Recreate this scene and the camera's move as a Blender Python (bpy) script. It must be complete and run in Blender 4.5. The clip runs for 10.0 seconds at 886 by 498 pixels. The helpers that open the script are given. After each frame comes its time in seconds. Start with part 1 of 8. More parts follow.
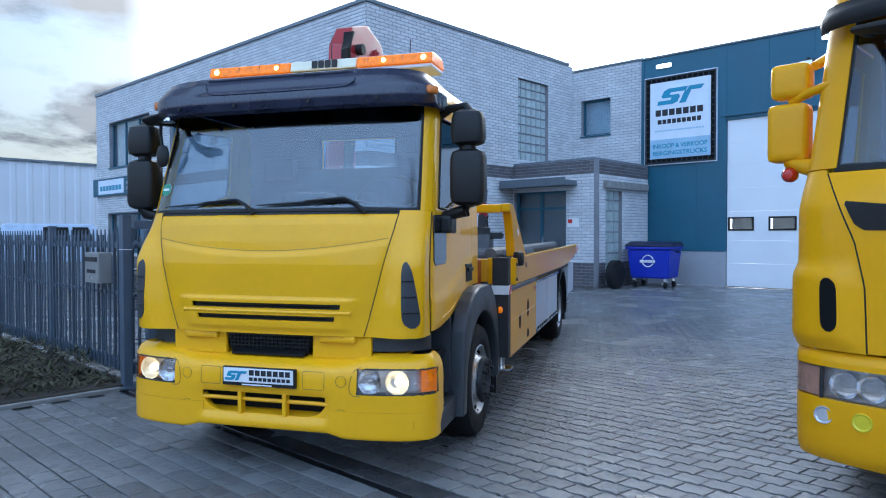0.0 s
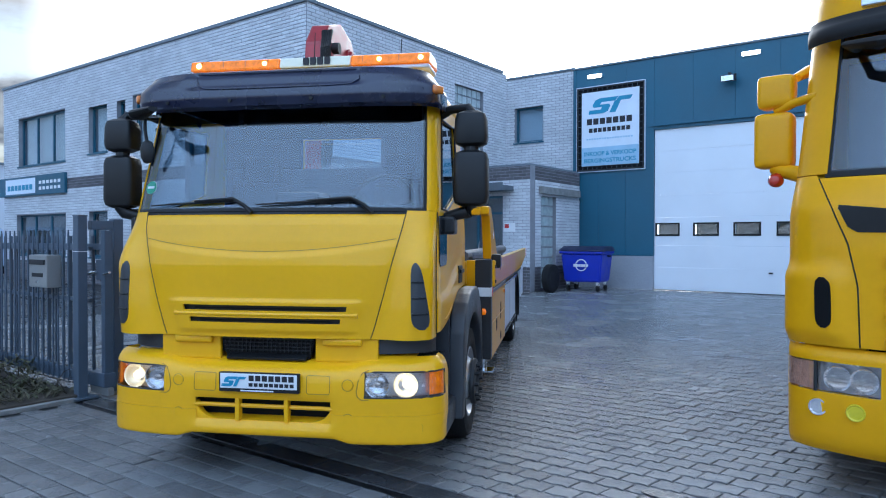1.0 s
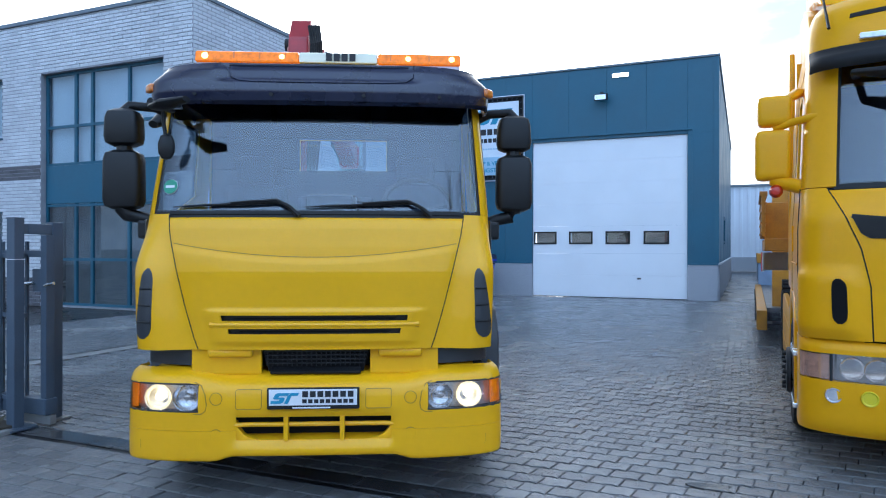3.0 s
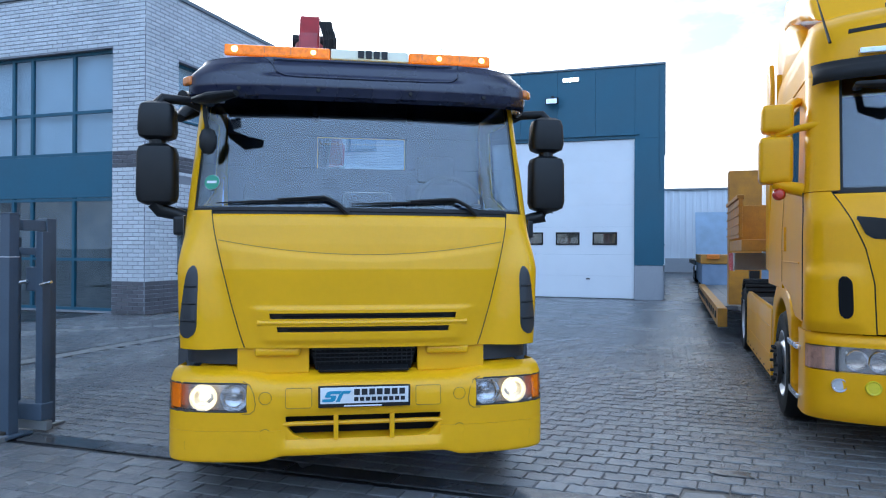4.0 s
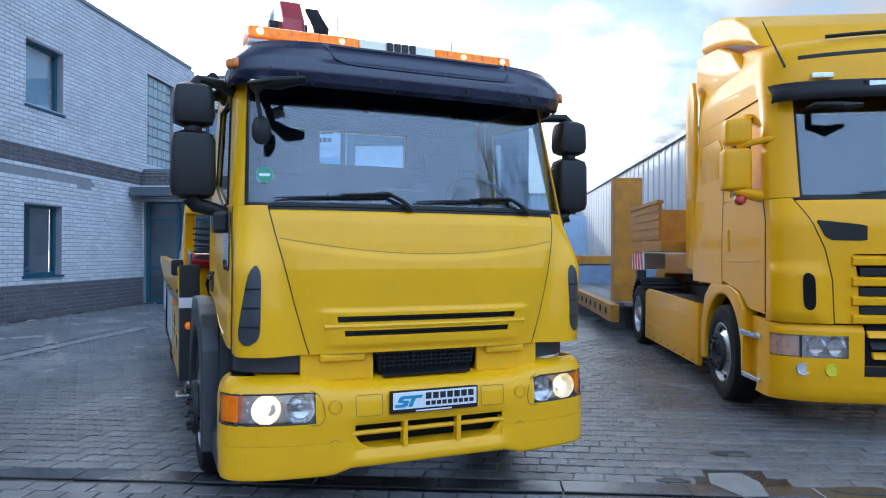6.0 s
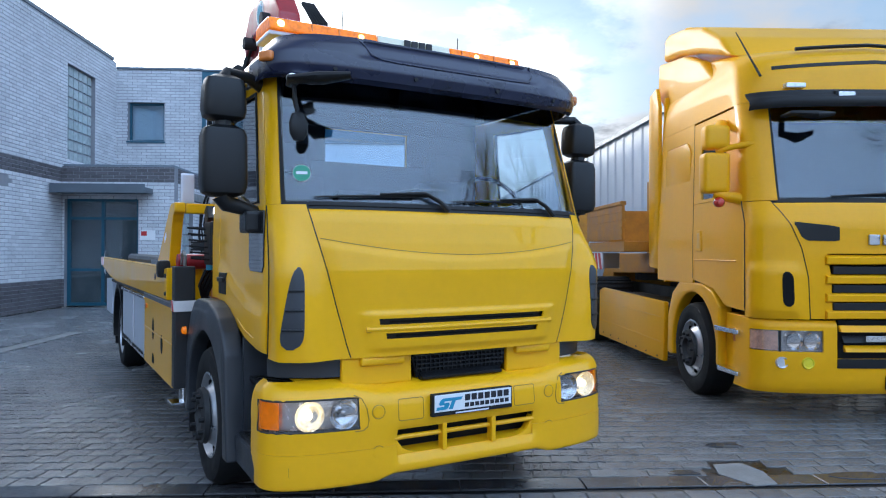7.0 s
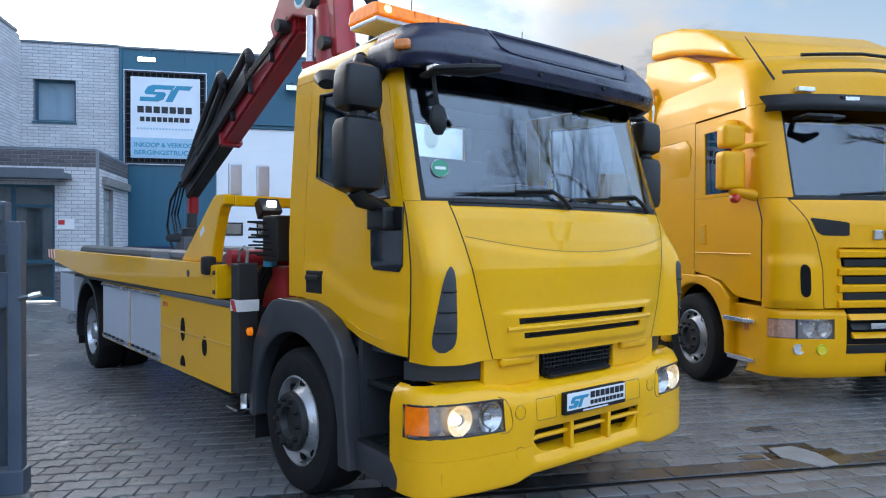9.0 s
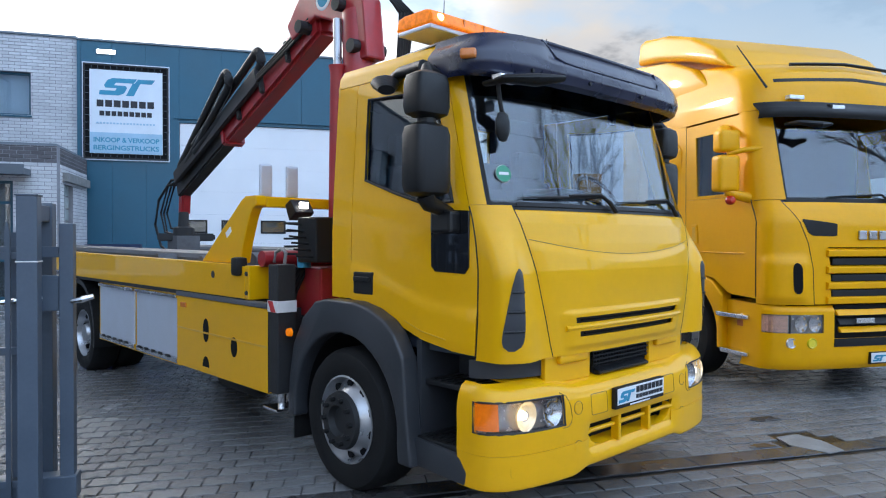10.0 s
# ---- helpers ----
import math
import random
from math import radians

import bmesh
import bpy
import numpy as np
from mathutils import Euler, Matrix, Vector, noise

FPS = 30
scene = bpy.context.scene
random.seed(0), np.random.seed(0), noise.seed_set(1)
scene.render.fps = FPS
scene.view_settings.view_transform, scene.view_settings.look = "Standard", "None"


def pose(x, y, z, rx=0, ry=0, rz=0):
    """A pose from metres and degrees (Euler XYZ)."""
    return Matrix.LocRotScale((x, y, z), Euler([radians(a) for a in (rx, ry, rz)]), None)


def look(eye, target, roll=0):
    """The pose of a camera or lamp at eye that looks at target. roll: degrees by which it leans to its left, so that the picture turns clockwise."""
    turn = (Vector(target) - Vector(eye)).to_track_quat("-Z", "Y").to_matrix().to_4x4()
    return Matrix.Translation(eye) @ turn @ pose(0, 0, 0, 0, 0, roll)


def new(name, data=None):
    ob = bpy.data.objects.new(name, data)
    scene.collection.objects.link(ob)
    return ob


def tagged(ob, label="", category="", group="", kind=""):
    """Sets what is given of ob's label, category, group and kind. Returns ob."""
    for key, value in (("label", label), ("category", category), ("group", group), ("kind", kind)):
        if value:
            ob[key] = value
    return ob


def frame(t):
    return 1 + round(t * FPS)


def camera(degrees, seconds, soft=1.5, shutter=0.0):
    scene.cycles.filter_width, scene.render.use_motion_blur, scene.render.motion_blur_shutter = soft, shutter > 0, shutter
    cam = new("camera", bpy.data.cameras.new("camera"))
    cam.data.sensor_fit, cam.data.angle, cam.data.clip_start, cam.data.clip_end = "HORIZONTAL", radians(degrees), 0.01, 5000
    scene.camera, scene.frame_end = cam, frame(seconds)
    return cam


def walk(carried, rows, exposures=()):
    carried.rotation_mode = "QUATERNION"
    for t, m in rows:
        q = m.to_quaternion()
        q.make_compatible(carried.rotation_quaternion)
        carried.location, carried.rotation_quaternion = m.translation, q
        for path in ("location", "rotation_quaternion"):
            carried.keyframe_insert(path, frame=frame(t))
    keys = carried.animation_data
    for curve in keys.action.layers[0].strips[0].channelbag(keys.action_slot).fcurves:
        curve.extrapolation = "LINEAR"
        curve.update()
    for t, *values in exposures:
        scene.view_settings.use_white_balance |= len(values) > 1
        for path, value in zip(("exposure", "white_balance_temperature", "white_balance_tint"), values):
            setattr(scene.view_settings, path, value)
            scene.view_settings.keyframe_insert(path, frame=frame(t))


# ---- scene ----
cam = camera(65.4, 10.0, soft=1.1)
PATH = [
    (0, (0.084, -0.29, 1.59), (-1.284, 1.169, 1.549), -0.1),
    (0.5, (-0.103, -0.476, 1.586), (-1.384, 1.059, 1.552), 0.0),
    (1, (-0.364, -0.636, 1.562), (-1.553, 0.973, 1.536), 0.1),
    (1.5, (-0.618, -0.795, 1.551), (-1.714, 0.878, 1.532), 0.1),
    (2, (-0.9, -0.954, 1.561), (-1.913, 0.77, 1.547), 0.2),
    (2.5, (-1.226, -1.094, 1.552), (-2.132, 0.689, 1.547), 0.1),
    (4, (-2.208, -1.539, 1.517), (-2.821, 0.364, 1.52), 0.3),
    (4.5, (-2.511, -1.667, 1.515), (-3.034, 0.264, 1.521), 0.3),
    (5, (-2.895, -1.714, 1.499), (-3.294, 0.246, 1.508), 0.3),
    (5.5, (-3.244, -1.752, 1.494), (-3.495, 0.232, 1.503), 0.3),
    (7, (-4.276, -1.721, 1.496), (-4.161, 0.275, 1.507), 0.2),
    (7.5, (-4.603, -1.674, 1.526), (-4.344, 0.309, 1.522), 0.2),
    (8, (-4.947, -1.569, 1.524), (-4.619, 0.404, 1.509), 0.2),
    (8.5, (-5.253, -1.521, 1.518), (-4.895, 0.447, 1.5), 0.2),
    (9, (-5.543, -1.474, 1.544), (-5.127, 0.482, 1.522), 0.2),
    (9.5, (-5.855, -1.412, 1.558), (-5.367, 0.527, 1.53), 0.3),
    (10, (-6.16, -1.444, 1.574), (-5.6, 0.476, 1.543), 0.2),
]
# the clip's white balance drifts from cool against the sun to neutral
LIGHT = [(0, 1.4, 5650, 7), (2.5, 1.4, 5750, 7), (5.5, 1.42, 5800, 8), (8, 1.5, 6150, 9), (10, 1.58, 6550, 10)]
walk(cam, [(t, look(eye, target, roll)) for t, eye, target, roll in PATH], LIGHT)

# ---- sky and sun: low winter sun behind the buildings, broken cloud ----
SUN_DIR = Vector((-0.541, 0.806, 0.247)).normalized()
world = bpy.data.worlds.new("world")
scene.world = world
world.use_nodes = True
wn, wl = world.node_tree.nodes, world.node_tree.links
wn.clear()


def wnode(kind, **values):
    n = wn.new(kind)
    for k, v in values.items():
        n.inputs[k].default_value = v
    return n


w_out = wn.new("ShaderNodeOutputWorld")
w_bg = wnode("ShaderNodeBackground", Strength=0.14)
w_sky = wn.new("ShaderNodeTexSky")
w_sky.sky_type, w_sky.sun_disc = "NISHITA", False
w_sky.sun_elevation = math.asin(SUN_DIR.z)
w_sky.sun_rotation = math.atan2(SUN_DIR.x, SUN_DIR.y)
w_sky.air_density, w_sky.dust_density, w_sky.ozone_density = 1.0, 1.5, 1.5
w_co = wn.new("ShaderNodeTexCoord")
w_dot = wn.new("ShaderNodeVectorMath"); w_dot.operation = "DOT_PRODUCT"
wl.new(w_co.outputs["Generated"], w_dot.inputs[0]); w_dot.inputs[1].default_value = SUN_DIR
# clouds: noise over the dome, stretched flat towards the horizon
w_sep = wn.new("ShaderNodeSeparateXYZ")
wl.new(w_co.outputs["Generated"], w_sep.inputs[0])
w_den = wn.new("ShaderNodeMath"); w_den.operation = "ADD"; w_den.inputs[1].default_value = 0.22
wl.new(w_sep.outputs["Z"], w_den.inputs[0])
w_div = wn.new("ShaderNodeVectorMath"); w_div.operation = "DIVIDE"
wl.new(w_co.outputs["Generated"], w_div.inputs[0])
w_cmb = wn.new("ShaderNodeCombineXYZ")
wl.new(w_den.outputs[0], w_cmb.inputs[0]); wl.new(w_den.outputs[0], w_cmb.inputs[1]); w_cmb.inputs[2].default_value = 1.0
wl.new(w_cmb.outputs[0], w_div.inputs[1])
w_noise = wnode("ShaderNodeTexNoise", Scale=1.3, Detail=7.0, Roughness=0.56, Distortion=0.25)
wl.new(w_div.outputs[0], w_noise.inputs["Vector"])
w_cover = wn.new("ShaderNodeValToRGB")
w_cover.color_ramp.elements[0].position, w_cover.color_ramp.elements[1].position = 0.52, 0.68
w_tow = wn.new("ShaderNodeMath"); w_tow.operation = "MULTIPLY_ADD"; w_tow.inputs[1].default_value = 0.17
wl.new(w_dot.outputs["Value"], w_tow.inputs[0]); wl.new(w_noise.outputs["Fac"], w_tow.inputs[2])
wl.new(w_tow.outputs[0], w_cover.inputs[0])
w_noise2 = wnode("ShaderNodeTexNoise", Scale=2.1, Detail=6.0, Roughness=0.6)
wl.new(w_div.outputs[0], w_noise2.inputs["Vector"])
w_shade = wn.new("ShaderNodeValToRGB")
w_shade.color_ramp.elements[0].position, w_shade.color_ramp.elements[1].position = 0.36, 0.62
w_shade.color_ramp.elements[0].color = (7.0, 7.4, 8.1, 1)
w_shade.color_ramp.elements[1].color = (8.3, 8.0, 7.7, 1)
wl.new(w_noise2.outputs["Fac"], w_shade.inputs[0])
# unseen sky opposite the sun is brightened to light the fronts; clouds before it show their shaded side, with a boosted
# glow round it
w_glow = wn.new("ShaderNodeMapRange")
w_glow.inputs["From Min"].default_value, w_glow.inputs["From Max"].default_value = 0.84, 1.0
w_glow.inputs["To Min"].default_value, w_glow.inputs["To Max"].default_value = 0.0, 18.0
wl.new(w_dot.outputs["Value"], w_glow.inputs["Value"])
w_addg = wn.new("ShaderNodeMix"); w_addg.data_type, w_addg.blend_type = "RGBA", "ADD"
w_addg.inputs[0].default_value = 1.0
w_lit = wn.new("ShaderNodeMapRange"); w_lit.interpolation_type = "SMOOTHSTEP"
w_lit.inputs["From Min"].default_value, w_lit.inputs["From Max"].default_value = -0.55, 0.35
w_lit.inputs["To Min"].default_value, w_lit.inputs["To Max"].default_value = 0.78, 0.28
wl.new(w_dot.outputs["Value"], w_lit.inputs["Value"])
# low sky dimmed and high sky raised, for darker undersides and brighter ground
w_high = wn.new("ShaderNodeMapRange"); w_high.interpolation_type = "SMOOTHSTEP"
w_high.inputs["From Min"].default_value, w_high.inputs["From Max"].default_value = 0.0, 0.75
w_high.inputs["To Min"].default_value, w_high.inputs["To Max"].default_value = 0.6, 1.2
wl.new(w_sep.outputs["Z"], w_high.inputs["Value"])
w_amt = wn.new("ShaderNodeMath"); w_amt.operation = "MULTIPLY"
wl.new(w_lit.outputs[0], w_amt.inputs[0]); wl.new(w_high.outputs[0], w_amt.inputs[1])
# the far side of the sky is an even pale blue veil, the clouds' shading shows towards the sun
w_veil = wn.new("ShaderNodeMix"); w_veil.data_type = "RGBA"
w_vf = wn.new("ShaderNodeMapRange")
w_vf.inputs["From Min"].default_value, w_vf.inputs["From Max"].default_value = -0.1, 0.4
wl.new(w_dot.outputs["Value"], w_vf.inputs["Value"])
w_veil.inputs[6].default_value = (5.1, 6.9, 9.8, 1)
wl.new(w_vf.outputs[0], w_veil.inputs[0]); wl.new(w_shade.outputs[0], w_veil.inputs[7])
w_body = wn.new("ShaderNodeVectorMath"); w_body.operation = "SCALE"
wl.new(w_veil.outputs[2], w_body.inputs[0]); wl.new(w_amt.outputs[0], w_body.inputs["Scale"])
# bright sky patch beside the sun, added to brighten the wet yard's reflections
w_dot2 = wn.new("ShaderNodeVectorMath"); w_dot2.operation = "DOT_PRODUCT"
wl.new(w_co.outputs["Generated"], w_dot2.inputs[0]); w_dot2.inputs[1].default_value = Vector((-0.06, 0.95, 0.30)).normalized()
w_boost = wn.new("ShaderNodeMapRange"); w_boost.interpolation_type = "SMOOTHSTEP"
w_boost.inputs["From Min"].default_value, w_boost.inputs["From Max"].default_value = 0.90, 1.0
w_boost.inputs["To Min"].default_value, w_boost.inputs["To Max"].default_value = 0.0, 4.5
wl.new(w_dot2.outputs["Value"], w_boost.inputs["Value"])
w_both = wn.new("ShaderNodeMath"); w_both.operation = "ADD"
wl.new(w_glow.outputs[0], w_both.inputs[0]); wl.new(w_boost.outputs[0], w_both.inputs[1])
wl.new(w_body.outputs[0], w_addg.inputs[6]); wl.new(w_both.outputs[0], w_addg.inputs[7])
w_mix = wn.new("ShaderNodeMix"); w_mix.data_type = "RGBA"
# low bank of cloud added all round to brighten the upright truck fronts
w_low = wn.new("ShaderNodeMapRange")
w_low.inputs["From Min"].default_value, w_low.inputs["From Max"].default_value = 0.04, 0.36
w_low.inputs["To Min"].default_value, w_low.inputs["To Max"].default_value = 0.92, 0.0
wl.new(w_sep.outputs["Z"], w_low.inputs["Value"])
w_max = wn.new("ShaderNodeMath"); w_max.operation = "MAXIMUM"
w_back = wn.new("ShaderNodeMapRange")
w_back.inputs["From Min"].default_value, w_back.inputs["From Max"].default_value = -0.05, 0.3
w_back.inputs["To Min"].default_value, w_back.inputs["To Max"].default_value = 0.8, 0.0
wl.new(w_dot.outputs["Value"], w_back.inputs["Value"])
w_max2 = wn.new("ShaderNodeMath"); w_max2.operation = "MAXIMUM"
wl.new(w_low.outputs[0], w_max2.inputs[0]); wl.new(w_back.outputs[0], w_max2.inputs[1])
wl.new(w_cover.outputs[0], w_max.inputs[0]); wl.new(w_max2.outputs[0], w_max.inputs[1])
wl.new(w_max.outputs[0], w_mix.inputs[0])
w_thin = wn.new("ShaderNodeVectorMath"); w_thin.operation = "SCALE"; w_thin.inputs["Scale"].default_value = 0.62
wl.new(w_sky.outputs[0], w_thin.inputs[0]); wl.new(w_thin.outputs[0], w_mix.inputs[6])
# darker undersides of broken cloud on the sun's side
w_under = wn.new("ShaderNodeMapRange"); w_under.interpolation_type = "SMOOTHSTEP"
w_under.inputs["From Min"].default_value, w_under.inputs["From Max"].default_value = 0.36, 0.5
w_under.inputs["To Min"].default_value, w_under.inputs["To Max"].default_value = -0.55, 0.0
wl.new(w_noise2.outputs["Fac"], w_under.inputs["Value"])
w_dim = wn.new("ShaderNodeMath"); w_dim.operation = "MULTIPLY_ADD"; w_dim.inputs[2].default_value = 1.0
wl.new(w_under.outputs[0], w_dim.inputs[0]); wl.new(w_vf.outputs[0], w_dim.inputs[1])
w_cloud = wn.new("ShaderNodeVectorMath"); w_cloud.operation = "SCALE"
wl.new(w_addg.outputs[2], w_cloud.inputs[0]); wl.new(w_dim.outputs[0], w_cloud.inputs["Scale"])
wl.new(w_cloud.outputs[0], w_mix.inputs[7])
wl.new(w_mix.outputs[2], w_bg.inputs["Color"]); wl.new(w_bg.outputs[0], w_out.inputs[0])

sun = new("sun", bpy.data.lights.new("sun", "SUN"))
sun.data.energy, sun.data.angle, sun.data.color = 0.6, radians(2.0), (1.0, 0.93, 0.82)
sun.matrix_world = look(SUN_DIR * 60, (0, 0, 0))


# ---- materials ----
def mat(name, base, rough=0.5, metal=0.0, var=0.12, scale=3.0, fine=60.0, bump=0.0, coat=0.0, second=None, rvar=0.1, pieces=0.0, spec=0.5, emit=None, power=0.0):
    m = bpy.data.materials.new(name)
    m.use_nodes = True
    nt = m.node_tree
    b = nt.nodes["Principled BSDF"]
    b.inputs["Metallic"].default_value, b.inputs["Coat Weight"].default_value = metal, coat
    b.inputs["Coat Roughness"].default_value = 0.04
    b.inputs["Specular IOR Level"].default_value = spec
    co = nt.nodes.new("ShaderNodeTexCoord")
    big = nt.nodes.new("ShaderNodeTexNoise"); big.inputs["Scale"].default_value = scale; big.inputs["Detail"].default_value = 5
    sm = nt.nodes.new("ShaderNodeTexNoise"); sm.inputs["Scale"].default_value = fine; sm.inputs["Detail"].default_value = 3
    for n in (big, sm):
        nt.links.new(co.outputs["Object"], n.inputs["Vector"])
    add = nt.nodes.new("ShaderNodeMath"); add.operation = "MULTIPLY_ADD"; add.inputs[1].default_value = 0.35
    nt.links.new(sm.outputs["Fac"], add.inputs[0]); nt.links.new(big.outputs["Fac"], add.inputs[2])
    last = add
    if pieces:
        oi = nt.nodes.new("ShaderNodeObjectInfo"); ge = nt.nodes.new("ShaderNodeNewGeometry")
        a = nt.nodes.new("ShaderNodeMath"); a.operation = "ADD"
        fr = nt.nodes.new("ShaderNodeMath"); fr.operation = "FRACT"
        nt.links.new(oi.outputs["Random"], a.inputs[0]); nt.links.new(ge.outputs["Random Per Island"], a.inputs[1]); nt.links.new(a.outputs[0], fr.inputs[0])
        last = nt.nodes.new("ShaderNodeMath"); last.operation = "MULTIPLY_ADD"; last.inputs[1].default_value = pieces
        nt.links.new(fr.outputs[0], last.inputs[0]); nt.links.new(add.outputs[0], last.inputs[2])
    ramp = nt.nodes.new("ShaderNodeMapRange")
    ramp.inputs["From Min"].default_value, ramp.inputs["From Max"].default_value = 0.4, 0.95 + pieces
    nt.links.new(last.outputs[0], ramp.inputs["Value"])
    mix = nt.nodes.new("ShaderNodeMix"); mix.data_type = "RGBA"
    lo = second or tuple(c * (1 - var) for c in base)
    hi = base if second else tuple(min(1, c * (1 + var)) for c in base)
    mix.inputs[6].default_value, mix.inputs[7].default_value = (*lo, 1), (*hi, 1)
    nt.links.new(ramp.outputs[0], mix.inputs[0]); nt.links.new(mix.outputs[2], b.inputs["Base Color"])
    rr = nt.nodes.new("ShaderNodeMapRange")
    rr.inputs["From Min"].default_value, rr.inputs["From Max"].default_value = 0.3, 0.7
    rr.inputs["To Min"].default_value, rr.inputs["To Max"].default_value = max(0.02, rough - rvar), min(1, rough + rvar)
    nt.links.new(big.outputs["Fac"], rr.inputs["Value"]); nt.links.new(rr.outputs[0], b.inputs["Roughness"])
    if bump:
        bp = nt.nodes.new("ShaderNodeBump"); bp.inputs["Strength"].default_value = bump; bp.inputs["Distance"].default_value = 0.01
        nt.links.new(sm.outputs["Fac"], bp.inputs["Height"]); nt.links.new(bp.outputs[0], b.inputs["Normal"])
    if emit:
        b.inputs["Emission Color"].default_value, b.inputs["Emission Strength"].default_value = (*emit, 1), power
    return m


def glass_mat(name, tint=(1, 1, 1), rough=0.0, clear=0.75):
    """Thin pane: mirror by Fresnel over a see-through body."""
    m = bpy.data.materials.new(name)
    m.use_nodes = True
    nt = m.node_tree
    nt.nodes.clear()
    out = nt.nodes.new("ShaderNodeOutputMaterial")
    gl = nt.nodes.new("ShaderNodeBsdfGlossy"); gl.inputs["Roughness"].default_value = rough
    tr = nt.nodes.new("ShaderNodeBsdfTransparent"); tr.inputs["Color"].default_value = (*(c * clear for c in tint), 1)
    lw = nt.nodes.new("ShaderNodeLayerWeight")
    pw = nt.nodes.new("ShaderNodeMath"); pw.operation = "POWER"; pw.inputs[1].default_value = 4.0
    fr = nt.nodes.new("ShaderNodeMath"); fr.operation = "MULTIPLY_ADD"; fr.inputs[1].default_value, fr.inputs[2].default_value = 0.9, 0.085
    nt.links.new(lw.outputs["Facing"], pw.inputs[0]); nt.links.new(pw.outputs[0], fr.inputs[0])
    mx = nt.nodes.new("ShaderNodeMixShader")
    nt.links.new(fr.outputs[0], mx.inputs[0]); nt.links.new(tr.outputs[0], mx.inputs[1]); nt.links.new(gl.outputs[0], mx.inputs[2])
    nt.links.new(mx.outputs[0], out.inputs[0])
    return m


YELLOW = mat("yellow_lacquer", (0.87, 0.44, 0.003), 0.4, var=0.05, scale=1.5, fine=25, coat=0.58, rvar=0.05, spec=0.1)
# darker yellow for creases, the handle recess, rear wall and deck front
YELLOW2 = mat("yellow_lacquer_darker", (0.74, 0.38, 0.01), 0.4, var=0.12, scale=4, fine=40, coat=0.25)
SCYEL = mat("golden_yellow_lacquer", (0.86, 0.412, 0.002), 0.4, var=0.05, scale=1.5, fine=25, coat=0.32, rvar=0.05, spec=0.1)
# darker yellow that paints the shade in creases, seams and door gaps
SEAMY = mat("shade_in_panel_gap", (0.34, 0.17, 0.01), 0.6)
OCHRE = mat("ochre_machine_paint", (0.56, 0.25, 0.018), 0.55, second=(0.32, 0.14, 0.02), scale=5, fine=50, bump=0.15)
NAVY = mat("dark_blue_visor", (0.014, 0.017, 0.042), 0.28, var=0.25, scale=6, fine=60, coat=0.4)
PLASTIC = mat("black_plastic", (0.011, 0.0115, 0.0125), 0.4, var=0.2, fine=400, bump=0.15, spec=0.35)
FENDER = mat("grey_black_fender_plastic", (0.036, 0.039, 0.045), 0.38, var=0.2, fine=500, bump=0.12)
DARK = mat("dark_recess", (0.008, 0.008, 0.009), 0.8, spec=0.15)
SEAL = mat("black_rubber_seal", (0.012, 0.012, 0.0125), 0.5, spec=0.3)
BLACKGLASS = mat("black_glazing", (0.01, 0.011, 0.013), 0.06, rvar=0.03, coat=0.5)
RUBBER = mat("tyre_rubber", (0.011, 0.011, 0.0115), 0.7, var=0.4, scale=8, fine=120, bump=0.2, spec=0.25)
STEEL = mat("silver_wheel_steel", (0.5, 0.51, 0.53), 0.34, metal=0.85, var=0.15, scale=10, fine=90)
CHROME = mat("bright_aluminium", (0.75, 0.76, 0.78), 0.22, metal=1.0, var=0.1)
FRAME = mat("dark_chassis", (0.018, 0.0185, 0.02), 0.6, var=0.3, bump=0.15)
RED = mat("crane_red", (0.36, 0.02, 0.025), 0.38, var=0.22, scale=6, coat=0.3)
ALU = mat("aluminium_shutter", (0.62, 0.66, 0.74), 0.38, metal=0.35, var=0.08, scale=4)
GREYBED = mat("grey_steel_deck", (0.1, 0.105, 0.115), 0.5, var=0.35, scale=6, bump=0.2)
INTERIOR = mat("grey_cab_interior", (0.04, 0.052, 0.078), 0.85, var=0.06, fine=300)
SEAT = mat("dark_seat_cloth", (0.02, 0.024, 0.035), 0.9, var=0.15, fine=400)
WHITE = mat("white_plastic", (0.8, 0.8, 0.8), 0.4, var=0.05)
CREAM = mat("cream_lightbar_sign", (0.78, 0.76, 0.6), 0.35, var=0.05)
INK = mat("black_print", (0.015, 0.015, 0.02), 0.5)
TEALINK = mat("teal_print", (0.03, 0.27, 0.42), 0.5, var=0.1)
GREENINK = mat("green_sticker", (0.05, 0.3, 0.18), 0.5)
AMBER = mat("amber_lens", (0.78, 0.17, 0.002), 0.18, var=0.4, scale=26, coat=0.2, emit=(1.0, 0.24, 0.003), power=0.15, spec=0.25)
AMBERHOT = mat("amber_flash", (1.0, 0.5, 0.05), 0.2, emit=(1.0, 0.6, 0.16), power=3.0)
CLEARAMBER = mat("pale_amber_glass", (0.75, 0.42, 0.3), 0.15, var=0.3, scale=25, coat=0.6)
AMBERDIM = mat("amber_reflector", (0.7, 0.2, 0.03), 0.2, coat=0.6)
LAMPON = mat("headlamp_bulb_glow", (1, 0.9, 0.7), 0.3, emit=(1.0, 0.84, 0.58), power=1.6)
LAMPWARM = mat("lit_lamp_reflector", (0.8, 0.75, 0.6), 0.2, metal=0.6, var=0.3, scale=25, emit=(1.0, 0.68, 0.3), power=0.2)
BOWL = mat("grey_lamp_bowl", (0.7, 0.71, 0.73), 0.2, metal=0.7, var=0.2, scale=20)
REFLECTOR = mat("lamp_reflector", (0.8, 0.8, 0.82), 0.12, metal=1.0, var=0.2, scale=20)
